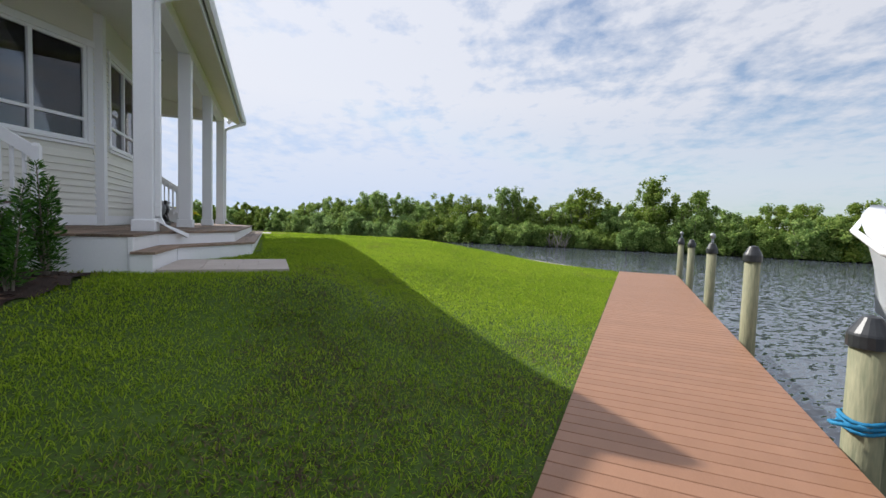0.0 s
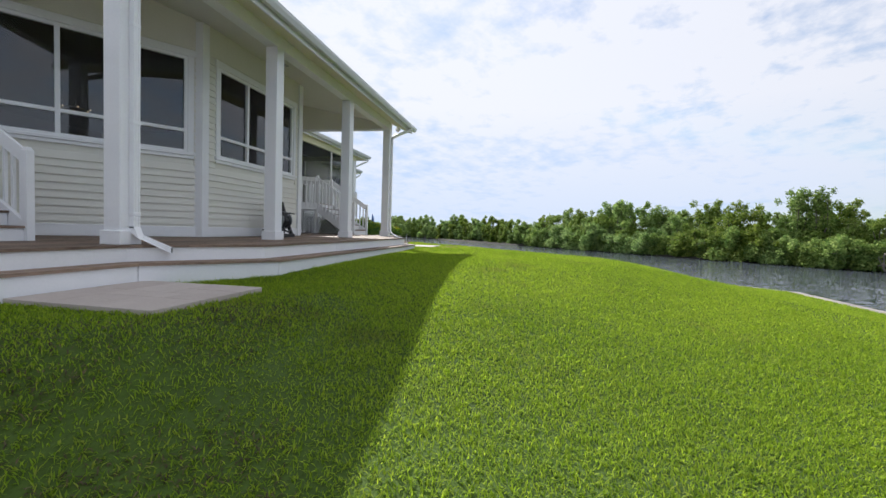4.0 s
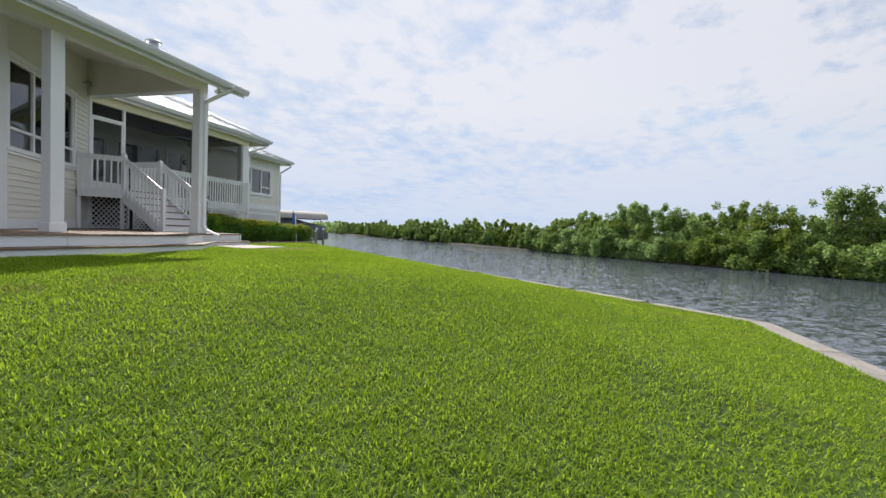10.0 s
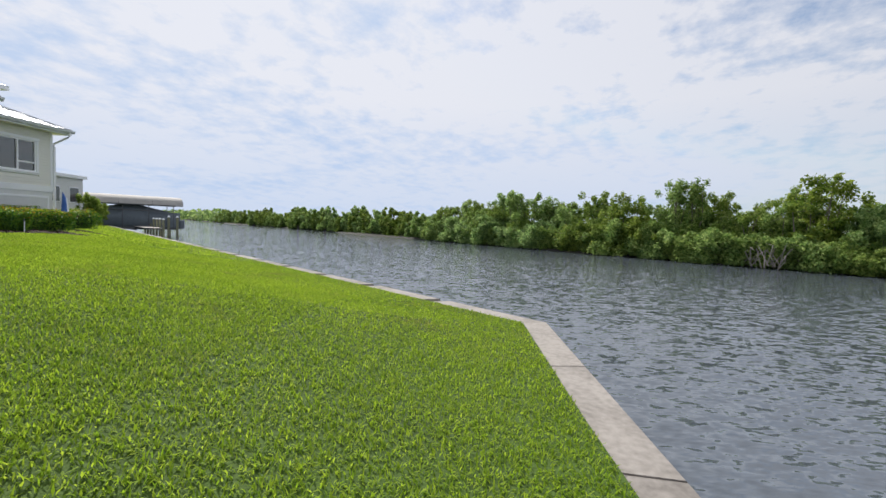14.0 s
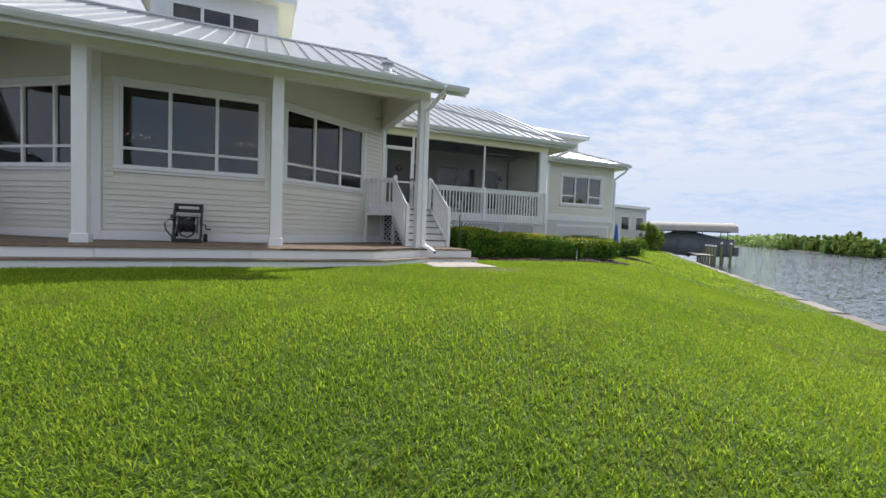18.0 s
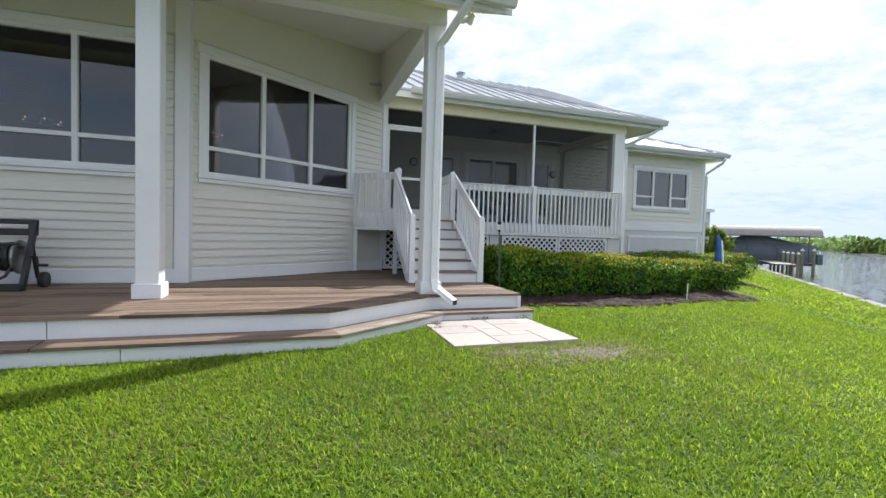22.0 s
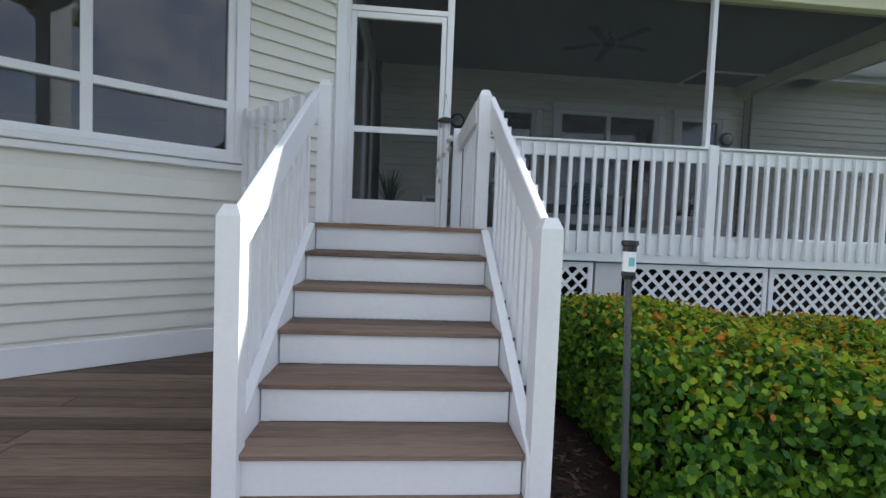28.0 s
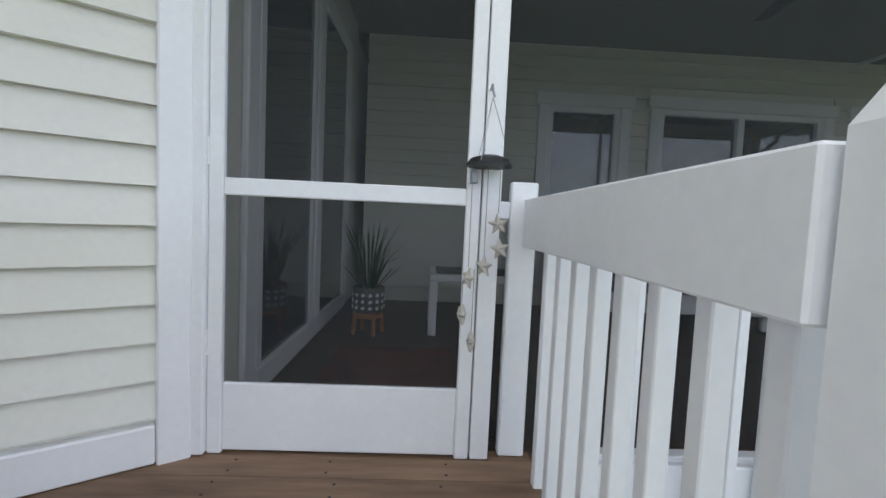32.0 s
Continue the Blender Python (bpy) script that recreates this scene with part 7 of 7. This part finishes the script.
def plant_bank():
    rng = random.Random(21)

    def protos_of(kinds, name, label, category, group):
        out = []
        for tr, cr in kinds:
            t = thing(name, label, category, group=group)
            part("trunk", tr, BARK, t)
            part("crown", cr, MANGROVE, t)
            out.append(t)
        return out

    near = protos_of(VARIANTS, "mangrove_tree", "green mangrove tree on the far bank", "tree", "mangroves on the far bank")
    bush = protos_of(BUSHES, "mangrove_bush", "low green mangrove bush at the water's edge", "bush", "bushes on the far bank")
    far = protos_of(DISTANT, "mangrove_tree", "distant green mangrove tree on the far bank", "tree", "mangroves far along the bank")
    used = set()

    def put(protos, k, s, d, size, z):
        x, y = bank_point(s, d)
        m = pose(x, y, z, 0, 0, rng.uniform(0, 360)) @ Matrix.Diagonal((size * rng.uniform(0.9, 1.15), size * rng.uniform(0.9, 1.15), size, 1))
        if protos[k] in used:
            c = copy_thing(protos[k], Matrix())
            c.matrix_basis = m
        else:
            protos[k].matrix_basis = m
            used.add(protos[k])

    s = -50.0
    while s < 78:
        # the tallest stretch stands opposite the corner of the lawn
        tall = 1.0 if 2 < s < 60 else 0.85
        if 8 < s < 34:
            tall = 1.03
        put(near, rng.randrange(6), s + rng.uniform(-1, 1), rng.uniform(2.8, 5.0), tall * rng.uniform(0.64, 1.10), WATER + 0.25)
        s += rng.uniform(2.0, 3.4)
    s = -50.0
    while s < 78:
        put(near, rng.choice((2, 4, 1)), s, rng.uniform(6.0, 9), rng.uniform(0.85, 1.1), WATER + 0.4)
        s += rng.uniform(3.0, 5.0)
    s = -50.0
    while s < 78:
        put(bush, rng.randrange(3), s, rng.uniform(0.7, 2.0), rng.uniform(0.75, 1.15), WATER + 0.1)
        s += rng.uniform(1.4, 2.4)
    s = 78.0
    while s < 250:
        put(far, rng.randrange(3), s, rng.uniform(1.5, 3.0), rng.uniform(0.5, 0.78), WATER + 0.1)
        put(far, rng.randrange(3), s + 1.5, rng.uniform(4.0, 7.0), rng.uniform(0.6, 0.9), WATER + 0.2)
        s += rng.uniform(2.6, 4.2)


plant_bank()


def far_woods():
    """The rest of the mangrove belt, too far to tell trees apart."""
    rng = np.random.default_rng(31)
    pts = []
    for s in np.arange(250, 640, 3.2):
        x, y = bank_point(s, 4)
        for k in range(26):
            h = rng.uniform(0, 1) ** 0.8 * rng.uniform(3.5, 6.5)
            pts.append((x + rng.normal(0, 2.2), y + rng.normal(0, 2.2), WATER + 0.3 + h))
    pts = np.array(pts)
    nrm = np.tile((-0.6, 0.5, 0.6), (len(pts), 1))
    lv = leaves(pts, nrm, 2.0, rng, 0.7, 0.7)
    tagged(new("far_mangroves", cloud_mesh("far_mangroves", lv, 6, MANGROVE)), "distant belt of green mangroves", "trees", kind="stuff")


far_woods()


def dead_shrub(s, d, w, seed):
    rng = random.Random(seed)
    x, y = bank_point(s, d)
    t = thing("dead_shrub", "tangle of bare grey dead branches at the water's edge", "dead shrub", pose(x, y, WATER))
    for k in range(34):
        a = rng.uniform(0, 6.28)
        p = Vector((rng.uniform(-w, w), rng.uniform(-0.8, 0.8), rng.uniform(0, 0.4)))
        q = p + Vector((rng.uniform(-1.2, 1.2), rng.uniform(-0.8, 0.8), rng.uniform(0.6, 2.0)))
        r = q + Vector((rng.uniform(-0.8, 0.8), rng.uniform(-0.5, 0.5), rng.uniform(-0.3, 0.7)))
        part("branch", tube([p, q, r], 0.03, 4, [0.05, 0.035, 0.015]), DEADWOOD, t)


DEADWOOD = material("dead_wood", (0.24, 0.20, 0.18), (0.42, 0.38, 0.35), 0.9, 4, 30, 0.3)
dead_shrub(24, 0.0, 1.9, 1)
dead_shrub(41, 0.6, 0.9, 2)
dead_shrub(-4, 0.8, 1.3, 3)


# ---- boat lift and houses beyond ----
def boat_lift():
    c = Vector((49.4, 27.7, 0))
    t = thing("boat_lift", "canopied boat lift holding a boat under a dark blue cover", "boat lift", pose(c.x, c.y, WATER, 0, 0, -45))
    L, W = 5.3, 2.2
    v, f = [], []
    n = 10
    for x in (-L, L):
        for k in range(n + 1):
            a = math.pi * k / n
            v.append((x, W * math.cos(a), 4.15 + 1.15 * math.sin(a)))
    for k in range(n):
        f.append((k, k + 1, n + 2 + k, n + 1 + k))
    part("canopy", (v, f), CANOPY, t, "pale arched fabric canopy", smooth=True)
    part("canopy_frame", merge(*[tube([(x, W * math.cos(math.pi * k / 8), 4.1 + 1.15 * math.sin(math.pi * k / 8)) for k in range(9)], 0.04, 6) for x in (-L, -1.8, 1.8, L)],
                               tube([(-L, -W, 4.1), (L, -W, 4.1)], 0.05, 6), tube([(-L, W, 4.1), (L, W, 4.1)], 0.05, 6)), PILECAPGREY, t)
    for x in (-4.6, 3.6, 4.6):
        for y in (-2.3, 2.3):
            part("lift_pile", turned_profile([(0.16, -1.0), (0.15, 2.55)], 12), PILE, t, m=pose(x, y, 0))
            part("pile_cap", turned_profile([(0.19, 2.55), (0.19, 2.63), (0.0, 2.85)], 12), WHITE, t, "white pointed cap", m=pose(x, y, 0))
    for x in (-4.2, -1.4, 1.4, 4.2):
        for y in (-2.05, 2.05):
            part("canopy_post", tube([(x, y, 1.0), (x, y, 4.05)], 0.05, 6), PILECAPGREY, t)
    part("side_rail", tube([(-4.2, -2.08, 3.35), (4.2, -2.08, 3.35)], 0.06, 6), PILECAPGREY, t)
    part("cradle_beam", bx(-4.8, -2.2, 0.9, 4.8, -1.95, 1.2), PILECAPGREY, t)
    part("cradle_beam", bx(-4.8, 1.95, 0.9, 4.8, 2.2, 1.2), PILECAPGREY, t)
    for x in (-3.0, 0.0, 3.0):
        part("cross_beam", bx(x - 0.12, -2.2, 0.75, x + 0.12, 2.2, 0.98), PILECAPGREY, t)
    v, f = [], []
    n, m = 12, 10
    for i in range(n + 1):
        s = i / n
        half = 1.85 * (1 - max(0, (s - 0.55) / 0.45) ** 2.2) + 0.02
        hgt = 2.0 + 1.15 * math.exp(-((s - 0.42) / 0.30) ** 2) + 0.05 * math.sin(s * 19)
        for k in range(m + 1):
            a = math.pi * k / m
            yy = half * math.cos(a) * (1.0 if 0 < k < m else 0.55)
            v.append((-4.6 + 10.0 * s, yy, 1.15 + hgt * math.sin(a) ** 0.8))
    for i in range(n):
        for k in range(m):
            a = i * (m + 1) + k
            f.append((a, a + 1, a + m + 2, a + m + 1))
    f.append(tuple(range(m + 1)))
    part("covered_boat", (v, f), CANVAS, t, "boat under a dark blue cover", smooth=True)
    part("engine", cbx(5.3, -0.4, 1.0, 5.9, 0.4, 2.2, 0.08), CANVAS, t)


CANOPY = material("canopy_fabric", (0.33, 0.31, 0.29), (0.42, 0.40, 0.37), 0.8, 2, 20, 0.1)
boat_lift()


def neighbour_dock():
    t = thing("neighbour_dock", "grey neighbouring dock with white-capped posts beside the boat lift", "dock", pose(46.0, 26.5, -0.9, 0, 0, 45), kind="structure")
    for k in range(30):
        part("dock_board", bx(-6 + 0.4 * k, -3.2, -0.06, -5.61 + 0.4 * k, -1.4, 0.0), CONCRETE, t)
    for k in range(7):
        part("post", turned_profile([(0.13, -2.6), (0.12, 1.0)], 10), PILE, t, m=pose(-6 + 2.0 * k, -3.3, 0))
        part("post_cap", turned_profile([(0.16, 1.0), (0.16, 1.06), (0.0, 1.2)], 10), WHITE, t, m=pose(-6 + 2.0 * k, -3.3, 0))


neighbour_dock()


def far_house(x, y, w, d, h, yaw, wall, label):
    t = thing("neighbour_house", label, "house", pose(x, y, -0.6, 0, 0, yaw))
    part("wall", bx(-w / 2, -d / 2, 0, w / 2, d / 2, h), wall, t)
    part("roof", cbx(-w / 2 - 0.3, -d / 2 - 0.3, h, w / 2 + 0.3, d / 2 + 0.3, h + 0.35), TRIM, t)
    for k in range(3):
        wx = -w / 2 + w * (k + 0.5) / 3
        fr = part("window", bx(wx - 0.8, -d / 2 - 0.06, h * 0.45, wx + 0.8, -d / 2, h * 0.8), TRIM, t)
        part("pane", bx(wx - 0.7, -d / 2 - 0.08, h * 0.47, wx + 0.7, -d / 2 - 0.061, h * 0.78), DARKGLASS, fr)
    part("panel", bx(w / 2, -d / 2 + 0.5, 0.5, w / 2 + 0.08, d / 2 - 0.5, h - 0.4), PILECAPGREY, t)


far_house(37.4, 31.6, 9, 8, 5.0, 10, BASE, "white flat-roofed neighbouring house with grey panels")


def garden_tree(x, y, size, k):
    t = thing("garden_tree", "small green garden tree near the neighbouring house", "tree", group="trees by the neighbouring house")
    part("trunk", VARIANTS[k][0], BARK, t)
    part("crown", VARIANTS[k][1], MANGROVE, t)
    t.matrix_basis = pose(x, y, -0.7, 0, 0, 40 * k) @ Matrix.Diagonal((size, size, size, 1))


garden_tree(39.5, 24.8, 0.55, 4)
garden_tree(42.5, 28.5, 0.5, 2)


def worn_patch(x, y, rx, ry, seed):
    """Bare lumpy soil that comes through the turf with an uneven outline."""
    rng = np.random.default_rng(seed)
    nx, ny = 44, 26
    gx, gy = np.meshgrid(np.linspace(-1.3, 1.3, nx), np.linspace(-1.3, 1.3, ny))
    px, py = x + rx * gx, y + ry * gy
    hump = 0.010 - 0.020 * (gx ** 2 + gy ** 2)
    lumps = 0.011 * np.sin(px * 19 + 3 * np.sin(py * 23)) * np.sin(py * 27 + 2 * np.sin(px * 31)) + rng.normal(0, 0.0028, px.shape)
    pz = np.array([ground(a, b) for a, b in zip(px.ravel(), py.ravel())]) + (hump + lumps).ravel()
    v = [tuple(map(float, p)) for p in zip(px.ravel(), py.ravel(), pz)]
    f = [(j * nx + i, j * nx + i + 1, (j + 1) * nx + i + 1, (j + 1) * nx + i) for j in range(ny - 1) for i in range(nx - 1)]
    solid("worn_patch", (v, f), SAND, "bare sandy patch in the lawn beside the pavers", "bare soil")


SAND = material("sandy_soil", (0.085, 0.068, 0.052), (0.30, 0.265, 0.225), 0.95, 14, 70, 1.0, dist=0.02)
worn_patch(0.92, -5.78, 0.60, 0.29, 1)
worn_patch(0.12, -5.62, 0.36, 0.13, 2)


def weed(x, y, z, r, n, seed):
    rng = np.random.default_rng(seed)
    p = np.stack([rng.normal(0, r, n), rng.normal(0, r * 0.45, n), rng.uniform(0.004, 0.035, n)], 1)
    nn = np.stack([rng.normal(0, 0.4, n), rng.normal(0, 0.4, n), np.ones(n)], 1)
    t = thing("weed", "small green weed in a paver joint", "weed", pose(x, y, z), group="weeds by the pavers")
    part("leaves", cloud_mesh("weed_leaves", leaves(p, nn, 0.02, rng, 0.6, 0.6), 6, SHRUB), SHRUB, t)
    part("stem", tube([(-r, 0, 0.004), (0, 0.004, 0.012), (r, 0, 0.006)], 0.002, 5), SHRUB, t)


for k, (x, y, r, n) in enumerate(((0.28, -4.18, 0.035, 26), (0.44, -4.18, 0.03, 22), (-0.28, -4.32, 0.03, 16), (-0.36, -4.55, 0.035, 18), (-0.02, -4.62, 0.02, 8), (1.02, -4.2, 0.04, 24), (0.9, -4.19, 0.02, 9))):
    weed(x, y, 0.099, r, n, 60 + k)


# ---- lawn cover ----
def inside_poly(poly, x, y):
    c = np.zeros(len(x), bool)
    for (ax, ay), (bx_, by) in zip(poly, poly[1:] + poly[:1]):
        if ay != by:
            c ^= ((ay > y) != (by > y)) & (x < (bx_ - ax) * (y - ay) / (by - ay) + ax)
    return c


def ground_np(x, y):
    d = np.minimum(np.minimum((x + y + 22.75) / 1.4142, y + 16.60), (17.3 - x + y) / 1.4142)
    s = np.clip(d / FALL, 0, 1)
    s = s * s * (3 - 2 * s)
    edge = -0.90 + 0.16 * np.clip((-x - 3.0) / 6.0, 0, 1)
    z = edge + (NEARZ - edge) * s
    w = np.clip((1.6 - np.maximum(np.abs(x + 11.0) - 1.2, 0)) / 1.6, 0, 1) * np.clip((1.3 - np.maximum(-5.7 - y, 0)) / 1.3, 0, 1)
    w = w * w * (3 - 2 * w)
    z = z * (1 - w) - 0.060 * w
    z = np.minimum(z, -0.050 + 0.110 * np.clip((x + 10.0) / 8.5, 0, 1) + 0.3 * np.maximum(0.0, -5.2 - y))
    return z + 0.012 * np.sin(x * 1.3 + y * 0.7) * np.sin(y * 1.1 - x * 0.4) * np.clip(d, 0, 1)


STEP_POLY = [(DX0 - 0.02, 0.2), (DX0 - 0.02, -3.9), (mir(1.2), -3.9), (mir(1.2), -4.12), (mir(-0.135), -4.14), (mir(-1.546), -5.11), (-1.546, -5.11), (-0.135, -4.14), (1.2, -4.12), (1.2, -3.9), (DX1 + 0.02, -3.9), (DX1 + 0.02, 0.2)]
PAVE = [[(-0.44, -5.40), (1.06, -5.40), (1.06, -4.05), (-0.44, -4.05)], [(-11.80, -5.65), (-10.32, -5.65), (-10.32, -4.05), (-11.80, -4.05)]]


def patchy(x, y):
    """Share of grass that stands at a place: thin in worn spots, and at the left also to darken the shaded lawn."""
    keep = np.ones(len(x))
    for px, py, r, m in ((0.92, -5.80, 0.74, 0.86), (0.1, -5.65, 0.5, 0.5), (-11.2, -6.0, 0.9, 0.35), (-14.6, -7.6, 2.4, 0.7), (-15.6, -5.2, 2.4, 0.7), (-13.3, -5.6, 1.4, 0.65), (-12.4, -6.9, 0.9, 0.4), (-15.6, -8.6, 1.1, 0.4), (-13.0, -9.2, 1.0, 0.35), (-10.2, -6.4, 0.5, 0.5), (-3.5, -8.2, 0.8, 0.25), (-1.9, -6.6, 0.6, 0.3), (-13.2, -6.4, 0.5, 0.4), (-14.5, -6.9, 0.4, 0.4), (-12.2, -7.2, 0.35, 0.3), (-6.6, -14.6, 0.5, 0.4)):
        keep -= m * np.exp(-((x - px) ** 2 + ((y - py) * 1.6) ** 2) / r ** 2)
    return np.where(x < -9, np.maximum(keep, 0.42), keep)


def grass(name, x0, x1, y0, y1, per_m2, ln, wd, seed, skip=None, blades=None, flat=0.0, says="bright green lawn grass", spot=None):
    rng = np.random.default_rng(seed)
    n = int((x1 - x0) * (y1 - y0) * per_m2)
    x, y = rng.uniform(x0, x1, n), rng.uniform(y0, y1, n)
    ok = (x + y > -22.71) & (y > -16.58) & (x - y < 17.26) & (rng.random(n) < patchy(x, y))
    for poly in (STEP_POLY, *PAVE, BED_R, BED_L):
        ok &= ~inside_poly(poly, x, y)
    if spot:
        r2 = ((x - spot[0]) / spot[2]) ** 2 + ((y - spot[1]) / spot[3]) ** 2
        ok &= rng.random(n) < np.clip(1.15 - r2 + 0.3 * np.sin(x * 5 + 2 * np.sin(y * 7)), 0, 1)
    if skip:
        ok &= ~((x > skip[0]) & (x < skip[1]) & (y > skip[2]) & (y < skip[3]))
    x, y = x[ok], y[ok]
    n = len(x)
    turn = rng.uniform(0, 6.283, n)
    lean = rng.uniform(0.35 + flat, 1.45 + flat * 0.25, n)
    size = (0.9 + 0.1 * np.sin(x * 9.3 + 1.7 * np.sin(y * 7.1))) * rng.uniform(0.6, 1.25, n)
    L = ln * size
    z = ground_np(x, y)
    p = np.stack([x, y, z - 0.004], 1)
    h = np.stack([np.cos(turn), np.sin(turn), np.zeros(n)], 1)
    s = np.stack([-np.sin(turn), np.cos(turn), np.zeros(n)], 1) * (wd * rng.uniform(0.7, 1.3, n))[:, None] / 2
    up = np.zeros((n, 3))
    up[:, 2] = 1
    mid = p + (h * np.sin(lean * 0.6)[:, None] + up * np.cos(lean * 0.6)[:, None]) * (L * 0.45)[:, None]
    tip = mid + (h * np.sin(lean * 1.25)[:, None] + up * np.cos(lean * 1.25)[:, None]) * (L * 0.6)[:, None]
    v = np.empty((n, 4, 3), np.float32)
    v[:, 0], v[:, 1], v[:, 2], v[:, 3] = p, mid + s, tip, mid - s
    tagged(new(name, cloud_mesh(name, v.reshape(-1, 3), 4, blades or GRASS)), says, "grass", kind="stuff")


NEAR = (-18.5, 2.2, -13.4, -3.8)
MIDDLE = (-22.0, 9.0, -16.72, -0.5)
grass("grass", NEAR[0], NEAR[1], NEAR[2], NEAR[3], 4700, 0.056, 0.0085, 41)
STRAW = leafy("dry_grass", (0.16, 0.105, 0.06), (0.30, 0.22, 0.11), (0.42, 0.36, 0.16), 0.3, 0.7, 6)
grass("dry_grass", -0.3, 1.6, -6.15, -5.42, 4200, 0.075, 0.006, 47, None, STRAW, 0.65, "dry straw-coloured grass round the bare patch")
grass("dry_grass", -3.2, 2.4, -7.4, -5.0, 650, 0.062, 0.0055, 48, None, STRAW, 0.5, "scattered dry blades in the lawn before the deck step")
# dead brown blades, whose dark tone also deepens the house's shade on the lawn
SHADE_THATCH = leafy("shade_dark_thatch", (0.035, 0.026, 0.016), (0.085, 0.062, 0.036), (0.17, 0.13, 0.07), 0.2, 0.8, 3.0)
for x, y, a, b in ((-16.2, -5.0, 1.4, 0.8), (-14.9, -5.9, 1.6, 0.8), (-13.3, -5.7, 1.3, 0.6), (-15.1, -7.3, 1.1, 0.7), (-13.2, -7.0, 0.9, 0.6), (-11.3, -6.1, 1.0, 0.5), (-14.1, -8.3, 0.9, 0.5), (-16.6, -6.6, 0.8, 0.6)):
    grass("dead_grass", x - a, x + a, y - b, y + b, 2600, 0.062, 0.008, int(-100 * x), None, SHADE_THATCH, 0.55, "brown dead grass, toned dark to deepen the shaded part of the lawn", (x, y, a, b))
grass("grass_middle", MIDDLE[0], MIDDLE[1], MIDDLE[2], MIDDLE[3], 2100, 0.062, 0.0112, 42, NEAR)
grass("grass_far", -24.0, 24.0, -16.72, 14.0, 420, 0.07, 0.017, 44, MIDDLE)
grass("grass_far_shore", 10.0, 44.0, -6.0, 30.0, 45, 0.12, 0.05, 43)
